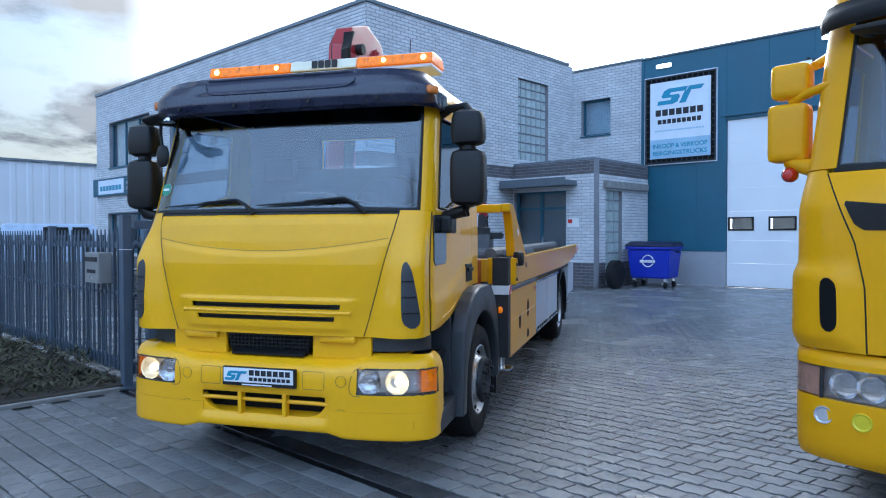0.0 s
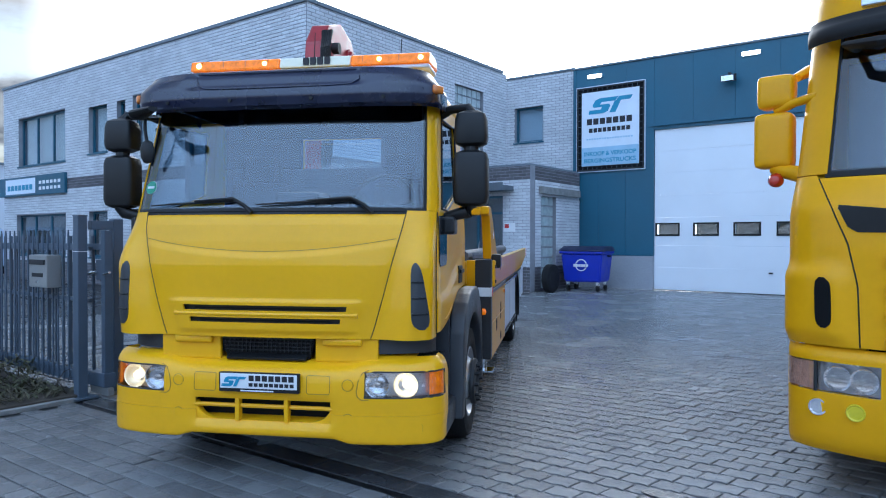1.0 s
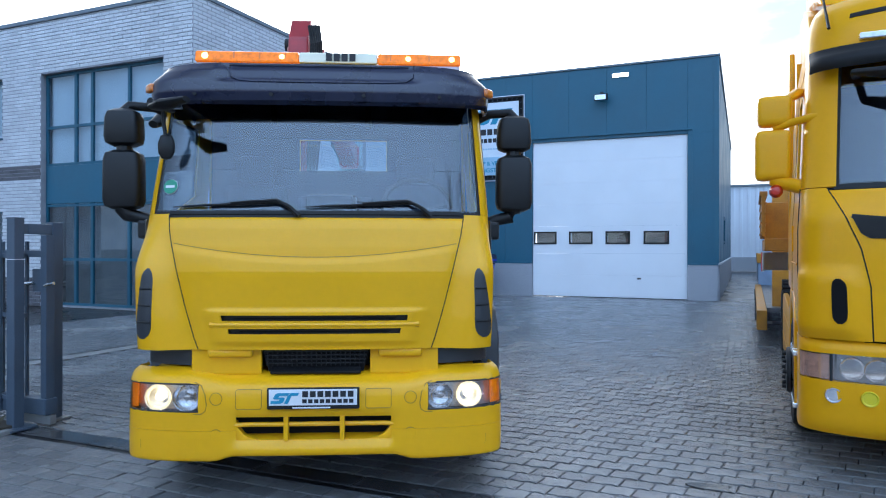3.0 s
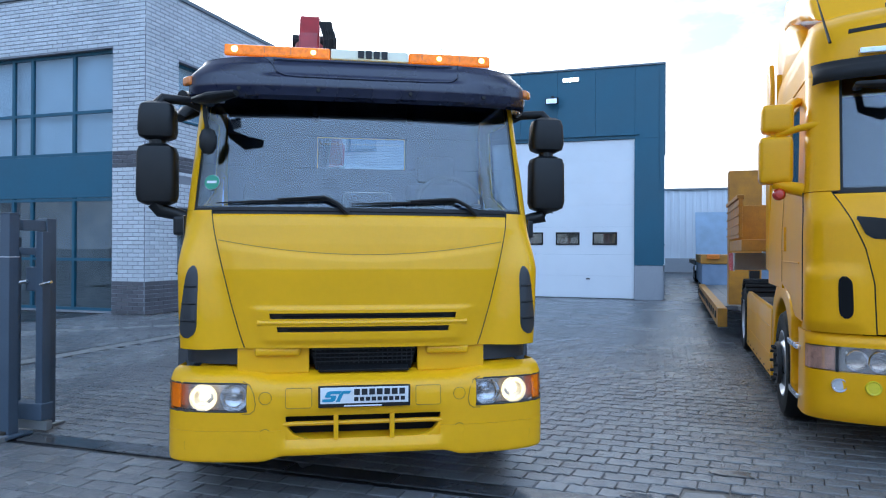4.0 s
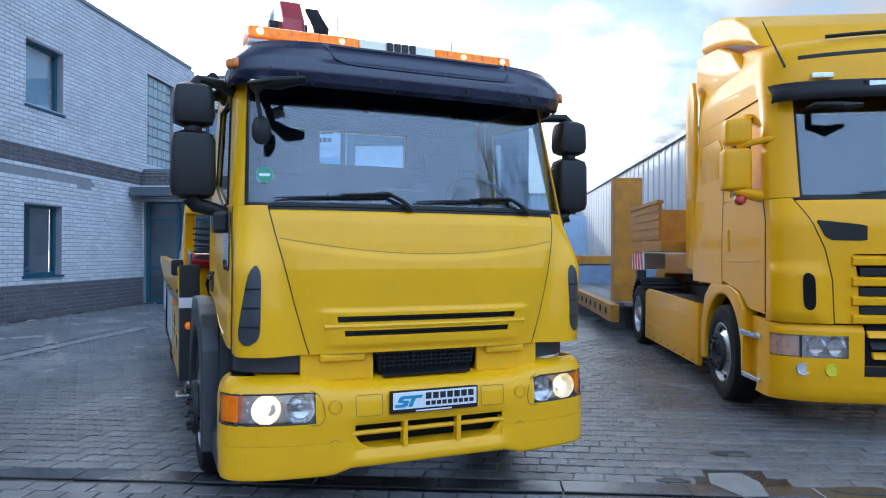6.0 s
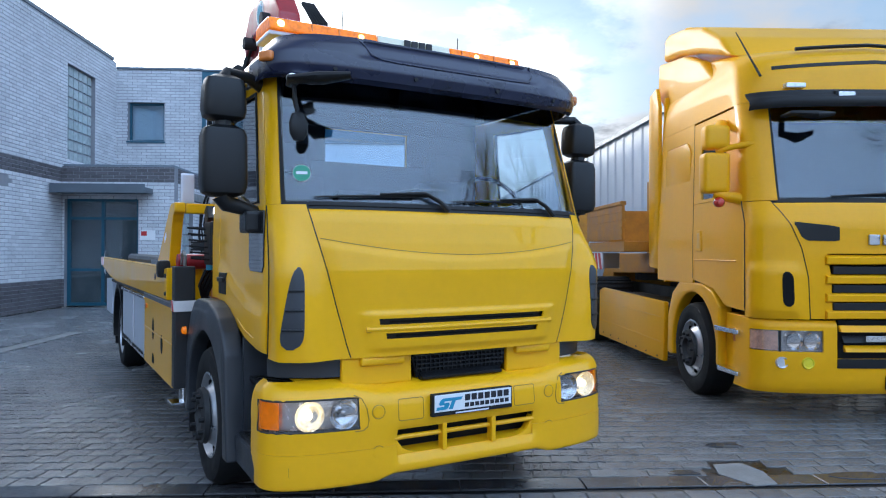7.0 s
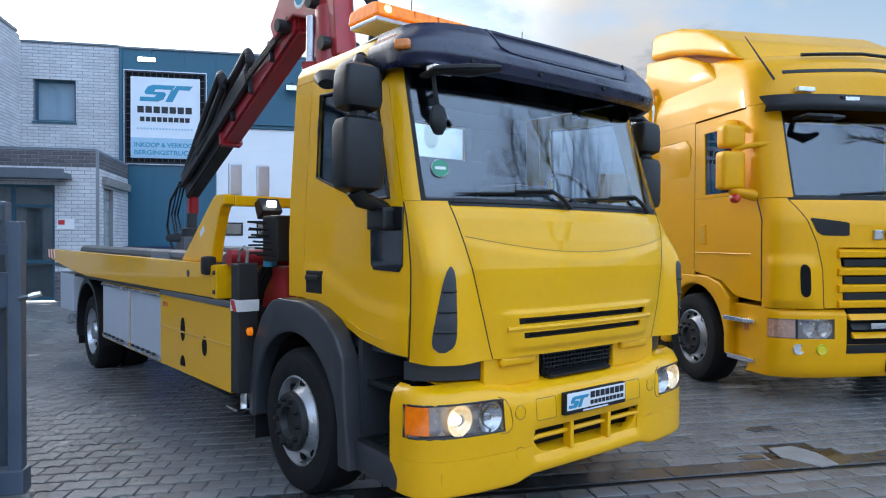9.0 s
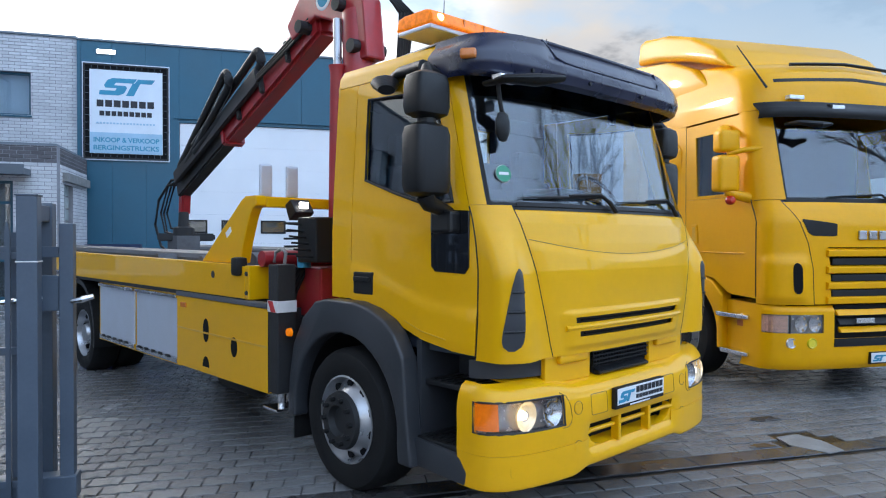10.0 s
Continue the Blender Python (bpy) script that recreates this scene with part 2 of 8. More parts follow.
LEDWHITE = mat("lit_wall_lamp", (1, 1, 1), 0.3, emit=(1.0, 0.98, 0.92), power=5.0)
REDLENS = mat("red_lens", (0.5, 0.02, 0.01), 0.2, coat=0.6)
# tint that paints the visor's shade onto the top of the windscreen
SHADEBAND = glass_mat("visor_shade_glass", (0.75, 0.87, 1.0), clear=0.6)
GLASS = glass_mat("cab_glass", (0.86, 0.94, 1.0), clear=0.96)
LENS = glass_mat("lamp_lens", (1, 1, 1), clear=0.92)
SIDEGLASS = glass_mat("side_glass", (0.8, 0.88, 0.94), clear=0.78)
PANE = glass_mat("window_glass", (0.85, 0.93, 0.98), clear=0.92)
TEAL = mat("teal_cladding", (0.018, 0.105, 0.165), 0.42, var=0.1, scale=0.8, fine=12)
TEALFRAME = mat("teal_window_frame", (0.015, 0.09, 0.14), 0.4)
GATEWHITE = mat("white_sectional_door", (0.8, 0.815, 0.84), 0.45, var=0.04, scale=1)
GRANITE = mat("speckled_concrete_plinth", (0.5, 0.51, 0.54), 0.8, second=(0.2, 0.21, 0.23), scale=40, fine=90, bump=0.3)
BRICKW = mat("white_painted_brick", (0.72, 0.725, 0.74), 0.75, second=(0.48, 0.485, 0.505), scale=1.2, fine=60, bump=0.35, pieces=0.45)
MORTAR = mat("grey_mortar", (0.26, 0.26, 0.28), 0.9, var=0.2, fine=80, bump=0.3)
BRICKD = mat("dark_grey_brick", (0.15, 0.14, 0.15), 0.75, second=(0.075, 0.07, 0.075), scale=2, fine=60, bump=0.35, pieces=0.6)
TRIM = mat("grey_roof_trim", (0.16, 0.19, 0.22), 0.4, var=0.1)
CANOPY = mat("dark_grey_canopy", (0.1, 0.12, 0.14), 0.5)
BLINDS = mat("pale_blinds", (0.7, 0.72, 0.74), 0.85, var=0.12, scale=2)
# dark tone of the sheets that paint unlit rooms behind the glass
ROOM = mat("unlit_room_sheet", (0.14, 0.13, 0.12), 0.9, var=0.5, scale=2)
SHEDW = mat("white_ribbed_cladding", (0.68, 0.71, 0.76), 0.5, var=0.06, scale=0.4)
BINBLUE = mat("blue_bin_plastic", (0.012, 0.03, 0.42), 0.4, var=0.15, scale=3)
BINLID = mat("dark_bin_lid", (0.01, 0.014, 0.05), 0.45)
FENCEM = mat("anthracite_fence_steel", (0.075, 0.1, 0.135), 0.42, var=0.15)
ZINC = mat("grey_letterbox_metal", (0.35, 0.35, 0.34), 0.4, metal=0.5, var=0.15)
PAVER = mat("wet_concrete_paver", (0.265, 0.263, 0.26), 0.2, second=(0.095, 0.095, 0.098), scale=0.9, fine=110, bump=0.55, pieces=0.35, rvar=0.17, spec=0.65)
JOINT = mat("dark_wet_joint", (0.014, 0.014, 0.015), 0.3, var=0.4, scale=1.5, bump=0.2)
GULLY = mat("wet_gutter_concrete", (0.06, 0.06, 0.062), 0.2, var=0.35, scale=2.5, bump=0.15, rvar=0.14)
CONC = mat("pale_concrete", (0.24, 0.235, 0.225), 0.65, var=0.3, scale=6, bump=0.3)
ASPHALT = mat("wet_asphalt", (0.06, 0.06, 0.064), 0.45, var=0.3, scale=0.6, bump=0.3)
SOIL = mat("dark_soil", (0.05, 0.04, 0.03), 0.9, var=0.4, bump=0.4)
LEAF = mat("dull_green_leaf", (0.075, 0.085, 0.035), 0.6, second=(0.06, 0.04, 0.025), scale=2, pieces=0.6)
TWIG = mat("bark", (0.07, 0.055, 0.045), 0.9, var=0.3)
BLUETARP = mat("pale_blue_ramp_paint", (0.42, 0.54, 0.68), 0.5, var=0.15, scale=2)
VANBLUE = mat("pale_blue_van_paint", (0.5, 0.6, 0.75), 0.3, coat=0.5)
STRIPE_R = mat("red_warning_stripe", (0.55, 0.03, 0.03), 0.5)
STRIPE_W = mat("white_warning_stripe", (0.75, 0.75, 0.75), 0.5)
SIGNBLUE = mat("pale_blue_sign_panel", (0.35, 0.55, 0.7), 0.5, var=0.08)
SIGNWHITE = mat("white_sign_panel", (0.72, 0.78, 0.85), 0.5, var=0.05)
PURPLE = mat("faded_stripe", (0.3, 0.05, 0.2), 0.5)


# ---- building blocks ----
def part(name, bm, material, parent=None, label="", smooth=False):
    me = bpy.data.meshes.new(name)
    bmesh.ops.recalc_face_normals(bm, faces=bm.faces)
    bm.to_mesh(me)
    bm.free()
    me.materials.append(material)
    if smooth:
        me.shade_smooth()
        me.set_sharp_from_angle(angle=radians(38))
    ob = new(name, me)
    ob.parent = parent
    if label:
        ob["label"] = label
    return ob


def thing(name, m, label, category, group="", kind=""):
    ob = new(name)
    ob.empty_display_size = 0.2
    ob.matrix_world = m
    return tagged(ob, label, category, group, kind)


def box(x0, x1, y0, y1, z0, z1, bevel=0.0, bm=None, seg=2):
    b = bmesh.new()
    vs = [b.verts.new((x, y, z)) for x in (x0, x1) for y in (y0, y1) for z in (z0, z1)]
    for f in ((0, 1, 3, 2), (4, 6, 7, 5), (0, 4, 5, 1), (2, 3, 7, 6), (0, 2, 6, 4), (1, 5, 7, 3)):
        b.faces.new([vs[i] for i in f])
    if bevel:
        bmesh.ops.bevel(b, geom=b.edges[:], offset=bevel, segments=seg, affect="EDGES", profile=0.6)
    return merge(bm, b)


def merge(bm, b):
    if bm is None:
        return b
    me = bpy.data.meshes.new("tmp")
    b.to_mesh(me)
    b.free()
    bm.from_mesh(me)
    bpy.data.meshes.remove(me)
    return bm


def prism(pts, lo, hi, axis="x", bevel=0.0, bm=None, seg=2):
    """A flat outline pushed from lo to hi along an axis; pts run in the other two axes in order."""
    b = bmesh.new()
    def p(q, d):
        return {"x": (d, q[0], q[1]), "y": (q[0], d, q[1]), "z": (q[0], q[1], d)}[axis]
    a = [b.verts.new(p(q, lo)) for q in pts]
    c = [b.verts.new(p(q, hi)) for q in pts]
    n = len(pts)
    b.faces.new(a)
    b.faces.new(c[::-1])
    for i in range(n):
        b.faces.new((a[i], c[i], c[(i + 1) % n], a[(i + 1) % n]))
    bmesh.ops.recalc_face_normals(b, faces=b.faces)
    if bevel:
        bmesh.ops.bevel(b, geom=b.edges[:], offset=bevel, segments=seg, affect="EDGES", profile=0.6)
    return merge(bm, b)


def ngon_ring(r, n=24):
    return [(r * math.cos(2 * math.pi * i / n), r * math.sin(2 * math.pi * i / n)) for i in range(n)]


def lathe(profile, centre=(0, 0, 0), axis="x", n=32, bm=None, caps=True):
    """profile: (distance along the axis, radius) pairs."""
    b = bmesh.new()
    rings = []
    for d, r in profile:
        ring = []
        for c, s in ngon_ring(1.0, n):
            q = {"x": (d, r * c, r * s), "y": (r * c, d, r * s), "z": (r * c, r * s, d)}[axis]
            ring.append(b.verts.new(Vector(q) + Vector(centre)))
        rings.append(ring)
    for r0, r1 in zip(rings, rings[1:]):
        for i in range(n):
            b.faces.new((r0[i], r0[(i + 1) % n], r1[(i + 1) % n], r1[i]))
    if caps and profile[0][1] > 1e-4:
        b.faces.new(rings[0])
    if caps and profile[-1][1] > 1e-4:
        b.faces.new(rings[-1][::-1])
    bmesh.ops.remove_doubles(b, verts=b.verts, dist=1e-5)
    return merge(bm, b)


def tube(path, r, n=10, bm=None, flat=1.0):
    """A round bar along points; r may be one radius or one for each point."""
    b = bmesh.new()
    pts = [Vector(p) for p in path]
    rs = r if isinstance(r, (list, tuple)) else [r] * len(pts)
    rings = []
    for i, p in enumerate(pts):
        d = (pts[min(i + 1, len(pts) - 1)] - pts[max(i - 1, 0)]).normalized()
        ref = Vector((0, 0, 1)) if abs(d.z) < 0.9 else Vector((1, 0, 0))
        s = d.cross(ref).normalized()
        u = s.cross(d).normalized()
        rings.append([b.verts.new(p + s * rs[i] * c + u * rs[i] * flat * k) for c, k in ngon_ring(1.0, n)])
    for r0, r1 in zip(rings, rings[1:]):
        for i in range(n):
            b.faces.new((r0[i], r0[(i + 1) % n], r1[(i + 1) % n], r1[i]))
    b.faces.new(rings[0])
    b.faces.new(rings[-1][::-1])
    return merge(bm, b)


def beam(a, c, w, h, bm=None, bevel=0.0):
    """A square bar from a to c: w across, h upright."""
    a, c = Vector(a), Vector(c)
    d = (c - a).normalized()
    ref = Vector((0, 0, 1)) if abs(d.z) < 0.95 else Vector((0, 1, 0))
    s = d.cross(ref).normalized() * w / 2
    u = s.cross(d).normalized() * h / 2
    b = bmesh.new()
    q = [[b.verts.new(p + i * s + j * u) for i, j in ((-1, -1), (1, -1), (1, 1), (-1, 1))] for p in (a, c)]
    b.faces.new(q[0])
    b.faces.new(q[1][::-1])
    for i in range(4):
        b.faces.new((q[0][i], q[1][i], q[1][(i + 1) % 4], q[0][(i + 1) % 4]))
    bmesh.ops.recalc_face_normals(b, faces=b.faces)
    if bevel:
        bmesh.ops.bevel(b, geom=b.edges[:], offset=bevel, segments=2, affect="EDGES")
    return merge(bm, b)


def shell(fn, ss, ts, thick, keep=None, bm=None):
    """A bent sheet fn(s, t) over a grid, thickened inwards; keep(s, t) leaves openings."""
    b = bmesh.new()
    P = [[Vector(fn(s, t)) for t in ts] for s in ss]
    ns, nt_ = len(ss), len(ts)
    N = [[None] * nt_ for _ in ss]
    for i in range(ns):
        for j in range(nt_):
            a = P[min(i + 1, ns - 1)][j] - P[max(i - 1, 0)][j]
            c = P[i][min(j + 1, nt_ - 1)] - P[i][max(j - 1, 0)]
            N[i][j] = a.cross(c).normalized()
    cell = {(i, j) for i in range(ns - 1) for j in range(nt_ - 1)
            if keep is None or keep((ss[i] + ss[i + 1]) / 2, (ts[j] + ts[j + 1]) / 2)}
    V, W = {}, {}
    for i, j in cell:
        for k in ((i, j), (i + 1, j), (i + 1, j + 1), (i, j + 1)):
            if k not in V:
                V[k] = b.verts.new(P[k[0]][k[1]])
                W[k] = b.verts.new(P[k[0]][k[1]] - N[k[0]][k[1]] * thick)
    for i, j in cell:
        q = ((i, j), (i + 1, j), (i + 1, j + 1), (i, j + 1))
        b.faces.new([V[k] for k in q])
        b.faces.new([W[k] for k in q[::-1]])
        for (k0, k1), nb in zip(zip(q, q[1:] + q[:1]), ((i, j - 1), (i + 1, j), (i, j + 1), (i - 1, j))):
            if nb not in cell:
                b.faces.new((V[k0], W[k0], W[k1], V[k1]))
    return merge(bm, b)


def steps(a, b, n):
    return [a + (b - a) * i / n for i in range(n + 1)]


def table(rows, x):
    """Straight-line reading of (x, y) rows."""
    if x <= rows[0][0]:
        return rows[0][1]
    for (x0, y0), (x1, y1) in zip(rows, rows[1:]):
        if x <= x1:
            return y0 + (y1 - y0) * (x - x0) / (x1 - x0)
    return rows[-1][1]


def letters(name, text, size, m, material, parent, label="", bold=0.0, align="CENTER", width=None):
    cu = bpy.data.curves.new(name, "FONT")
    cu.body, cu.size, cu.extrude, cu.align_x, cu.align_y, cu.offset = text, size, 0.002, align, "CENTER", bold
    tmp = new("tmp_text", cu)
    dg = bpy.context.evaluated_depsgraph_get()
    me = bpy.data.meshes.new_from_object(tmp.evaluated_get(dg))
    bpy.data.objects.remove(tmp)
    if width:
        xs = [v.co.x for v in me.vertices]
        me.transform(Matrix.Diagonal((width / (max(xs) - min(xs)), 1, 1, 1)))
    me.transform(m)
    me.materials.clear()
    me.materials.append(material)
    ob = new(name, me)
    ob.parent = parent
    if label:
        ob["label"] = label
    return ob


def pieces_mesh(name, rects, depth, face):
    """Many small blocks in one mesh: rects of (a0, a1, b0, b1, proud) on a plane; face maps (a, b, d) to a place."""
    vs, fs = [], []
    for a0, a1, b0, b1, d in rects:
        k = len(vs)
        e = min(0.006, (a1 - a0) * 0.1)
        for a, b_, dd in ((a0, b0, 0), (a1, b0, 0), (a1, b1, 0), (a0, b1, 0),
                          (a0 + e, b0 + e, depth + d), (a1 - e, b0 + e, depth + d), (a1 - e, b1 - e, depth + d), (a0 + e, b1 - e, depth + d)):
            vs.append(face(a, b_, dd))
        fs += [(k + 4, k + 5, k + 6, k + 7)] + [(k + i, k + (i + 1) % 4, k + 4 + (i + 1) % 4, k + 4 + i) for i in range(4)]
    me = bpy.data.meshes.new(name)
    me.from_pydata(vs, [], fs)
    return me


# ---- the ground ----
def setting(name, bm, material, label, category, m=None):
    ob = part(name, bm, material)
    if m:
        ob.matrix_world = m
    return tagged(ob, label, category, kind="structure")


GX0, GX1, GY0, GY1 = -34.0, 20.0, -16.0, 60.0
b = bmesh.new()
q = [b.verts.new((x, y, -0.012)) for x, y in ((-900, -900), (900, -900), (900, 900), (-900, 900))]
b.faces.new(q)
ground = setting("ground", b, JOINT, "dark wet paved ground of the yard and street", "ground")

# ---- walls of white brick ----
BRICK_L, BRICK_H, MJ = 0.300, 0.094, 0.012
BAND0, BAND1, PLINTH = 3.34, 3.80, 0.72
nearest_bricks = []


def brick_rows(a0, a1, z0, z1, holes):
    """Stretcher bond between a0..a1 and z0..z1, cut at the openings."""
    out = []
    k = 0
    z = z0
    while z < z1 - 0.02:
        zt = min(z + BRICK_H, z1)
        cuts = [(a0, a1)]
        for h0, h1, g0, g1 in holes:
            if g0 < (z + zt) / 2 < g1:
                cuts = [c for s, e in cuts for c in ((s, min(e, h0)), (max(s, h1), e)) if c[1] - c[0] > 0.02]
        first = a0 - (k % 2) * BRICK_L / 2
        for s, e in cuts:
            n = math.floor((s - first) / BRICK_L)
            x = first + n * BRICK_L
            while x < e:
                l, r = max(x, s), min(x + BRICK_L, e)
                if r - l > 0.04:
                    out.append((l + MJ / 2, r - MJ / 2, z + MJ / 2, zt - MJ / 2, random.uniform(-0.003, 0.003)))
                x += BRICK_L
        z += BRICK_H
        k += 1
    return out


def wall_cells(a0, a1, z0, z1, holes):
    """The wall's body as blocks round its openings."""
    xs = sorted({a0, a1, *[h for o in holes for h in o[:2] if a0 < h < a1]})
    zs = sorted({z0, z1, *[h for o in holes for h in o[2:] if z0 < h < z1]})
    for x0, x1 in zip(xs, xs[1:]):
        for c0, c1 in zip(zs, zs[1:]):
            if not any(h0 < (x0 + x1) / 2 < h1 and g0 < (c0 + c1) / 2 < g1 for h0, h1, g0, g1 in holes):
                yield x0, x1, c0, c1


def brick_wall(name, a0, a1, top, holes, face, label, thick=0.3, bricks=True, base=0.0, single=None):
    """face(a, z, d): place d metres in front of the wall's surface."""
    b = bmesh.new()
    for x0, x1, c0, c1 in wall_cells(a0, a1, base, top, holes):
        p = [face(a, z, d) for a in (x0, x1) for d in (0, -thick) for z in (c0, c1)]
        vs = [b.verts.new(v) for v in p]
        for f in ((0, 1, 3, 2), (4, 6, 7, 5), (0, 4, 5, 1), (2, 3, 7, 6), (0, 2, 6, 4), (1, 5, 7, 3)):
            b.faces.new([vs[i] for i in f])
    bmesh.ops.remove_doubles(b, verts=b.verts, dist=1e-4)
    wall = setting(name, b, MORTAR, label, "wall")
    rects = brick_rows(a0, a1, base, top, holes)
    white, dark = [], []
    for r in rects:
        zc = (r[2] + r[3]) / 2
        (dark if zc < PLINTH or BAND0 < zc < BAND1 else white).append(r)
    lone = [r for r in white if single and single(r)][:290]
    chosen = set(lone)
    for nm, rr, mt in (("brickwork", [r for r in white if r not in chosen], BRICKW), ("dark_brickwork", dark, BRICKD)):
        if rr:
            me = pieces_mesh(nm, rr, 0.012, face)
            me.materials.append(mt)
            ob = new(nm, me)
            ob.parent = wall
            ob["kind"] = "stuff"
    nearest_bricks.append((wall, lone, face))
    return wall


WY, WX = 11.33, -13.49      # front and side faces of the brick wing
front_face = lambda a, z, d: (a, WY - d, z)
side_face = lambda a, z, d: (WX + d, a, z)
front_holes = [(-18.73, -14.42, 0.04, 6.17), (-21.63, -20.29, 4.56, 6.18), (-21.63, -20.29, 0.95, 2.58),
               (-24.47, -23.23, 4.52, 6.14), (-24.47, -23.23, 0.95, 2.52), (-22.6, -22.08, 5.5, 6.12), (-29.99, -26.16, 4.40, 6.27), (-30.2, -26.15, 0.95, 2.5)]
side_holes = [(12.45, 13.76, 4.66, 6.07), (12.43, 13.75, 0.94, 2.51), (17.75, 19.45, 4.02, 6.69)]
wall_front = brick_wall("wall_front", -31.36, WX - 0.004, 7.56, front_holes, front_face, "white painted brick office wall with a dark band",
                        single=lambda r: r[0] > -14.5 and r[2] < 6.2)
wall_side = brick_wall("wall_side", WY + 0.004, 20.98, 7.56, side_holes, side_face, "white painted brick side wall with a dark band and plinth",
                       single=lambda r: r[1] < 15.2 and r[3] < 3.3)
box_back = setting("wall_back", box(-31.36, -31.1, WY + 0.3, 30, 0, 7.5), MORTAR, "plain end wall of the brick office", "wall")
roof = setting("roof_office", box(-31.1, WX - 0.3, WY + 0.3, 30, 7.2, 7.45), TRIM, "flat grey office roof", "roof")
t = thing("roof_trim", pose(0, 0, 0), "grey metal roof edge of the brick office", "roof trim", kind="structure")
part("trim_front", box(-31.4, WX + 0.05, WY - 0.06, WY + 0.33, 7.56, 7.66, 0.01), TRIM, t)
part("trim_side", box(WX - 0.33, WX + 0.05, WY + 0.335, 20.7, 7.56, 7.66, 0.01), TRIM, t)

# entrance block: upper wall behind the porch, porch with pillar, canopy and glazed door
EY, PX, PY = 20.98, -10.5, 17.45
ent_face = lambda a, z, d: (a, EY - d, z)
wall_entrance = brick_wall("wall_entrance", WX - 0.1, -10.77, 7.36, [(-13.12, -11.98, 5.05, 6.3)], ent_face, "white painted brick wall above the entrance", base=3.85)
t2 = setting("entrance_trim", box(WX + 0.02, -10.77, EY - 0.05, EY + 0.3, 7.362, 7.43, 0.01), TRIM, "grey metal roof edge over the entrance", "roof trim")
porch_face = lambda a, z, d: (a, PY - d, z)
wall_porch = brick_wall("wall_porch", WX + 0.02, PX, 3.80, [(-13.4, -11.46, 0.0, 2.95)], porch_face, "white brick porch front with a dark brick band", thick=0.28)
porchside = lambda a, z, d: (PX + d, a, z)
wall_porch_side = brick_wall("wall_porch_side", PY + 0.29, 20.8, 3.80, [(18.1, 19.1, 0.06, 2.95)], porchside, "white brick porch side with a glass block strip", thick=0.28)
setting("porch_roof", box(WX + 0.04, PX - 0.02, PY + 0.03, EY - 0.02, 3.805, 3.86), TRIM, "grey flat porch roof", "roof")
setting("porch_lintel", box(-10.55, -10.36, 17.95, 20.6, 2.98, 3.2, 0.01), CONC, "pale concrete lintel over the glass blocks", "lintel")
cn = thing("canopy", pose(0, 0, 0), "dark grey flat canopy over the entrance door", "canopy", kind="structure")
part("canopy_slab", box(WX + 0.05, -11.06, 16.75, PY - 0.02, 3.05, 3.2, 0.015), CANOPY, cn)
part("canopy_edge", box(WX + 0.04, -11.03, 16.72, 16.76, 3.03, 3.27, 0.008), CANOPY, cn)


def window(name, a0, a1, z0, z1, face, label, bars=(), rails=(), fw=0.07, back=BLINDS, deep=0.14, sill=True, backz=None):
    """Framed window set back in a wall: bars at a, rails at z."""
    t = thing(name, pose(0, 0, 0), label, "window", kind="structure")
    def blk(a, c, z, zt, d0, d1):
        p = [Vector(face(u, w, d)) for u in (a, c) for d in (d0, d1) for w in (z, zt)]
        b = bmesh.new()
        vs = [b.verts.new(v) for v in p]
        for f in ((0, 1, 3, 2), (4, 6, 7, 5), (0, 4, 5, 1), (2, 3, 7, 6), (0, 2, 6, 4), (1, 5, 7, 3)):
            b.faces.new([vs[i] for i in f])
        bmesh.ops.recalc_face_normals(b, faces=b.faces)
        return b
    g = 0.003
    for nm, q in (("frame_top", (a0 + g, a1 - g, z1 - fw, z1 - g)), ("frame_bottom", (a0 + g, a1 - g, z0 + g, z0 + fw)),
                  ("frame_side", (a0 + g, a0 + fw, z0 + fw, z1 - fw)), ("frame_side", (a1 - fw, a1 - g, z0 + fw, z1 - fw))):
        part(nm, blk(*q, -deep, -deep - 0.07), TEALFRAME, t)
    cols = [a0 + fw, *bars, a1 - fw]
    rows = [z0 + fw, *rails, z1 - fw]
    for x in bars:
        part("mullion", blk(x - 0.04, x + 0.04, z0 + fw, z1 - fw, -deep + 0.005, -deep - 0.065), TEALFRAME, t)
    for z in rails:
        part("transom", blk(a0 + fw, a1 - fw, z - 0.035, z + 0.035, -deep + 0.002, -deep - 0.068), TEALFRAME, t)
    for x0, x1 in zip(cols, cols[1:]):
        for c0, c1 in zip(rows, rows[1:]):
            pn = part("pane", blk(x0, x1, c0, c1, -deep - 0.03, -deep - 0.036), PANE, t)
            pn.visible_shadow = False
    # a blind, or a dark sheet painted as the unlit room
    part("blind" if back is BLINDS else "dark_sheet_behind", blk(a0 + 0.01, a1 - 0.01, backz or z0 + 0.01, z1 - 0.01, -deep - 0.16, -deep - 0.19), back, t)
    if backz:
        part("dark_sheet_behind", blk(a0 + 0.01, a1 - 0.01, z0 + 0.01, backz, -deep - 0.6, -deep - 0.63), ROOM, t)
    if sill:
        part("sill", blk(a0 - 0.04, a1 + 0.04, z0 - 0.05, z0 + 0.0, 0.05, -deep - 0.02), TEALFRAME, t)
    return t


wl_ = "teal framed office window in white brick"
for i, (a0, a1, z0, z1) in enumerate(front_holes[1:]):
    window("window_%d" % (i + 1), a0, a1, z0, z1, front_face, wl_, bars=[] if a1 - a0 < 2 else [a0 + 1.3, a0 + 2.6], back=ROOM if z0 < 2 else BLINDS)
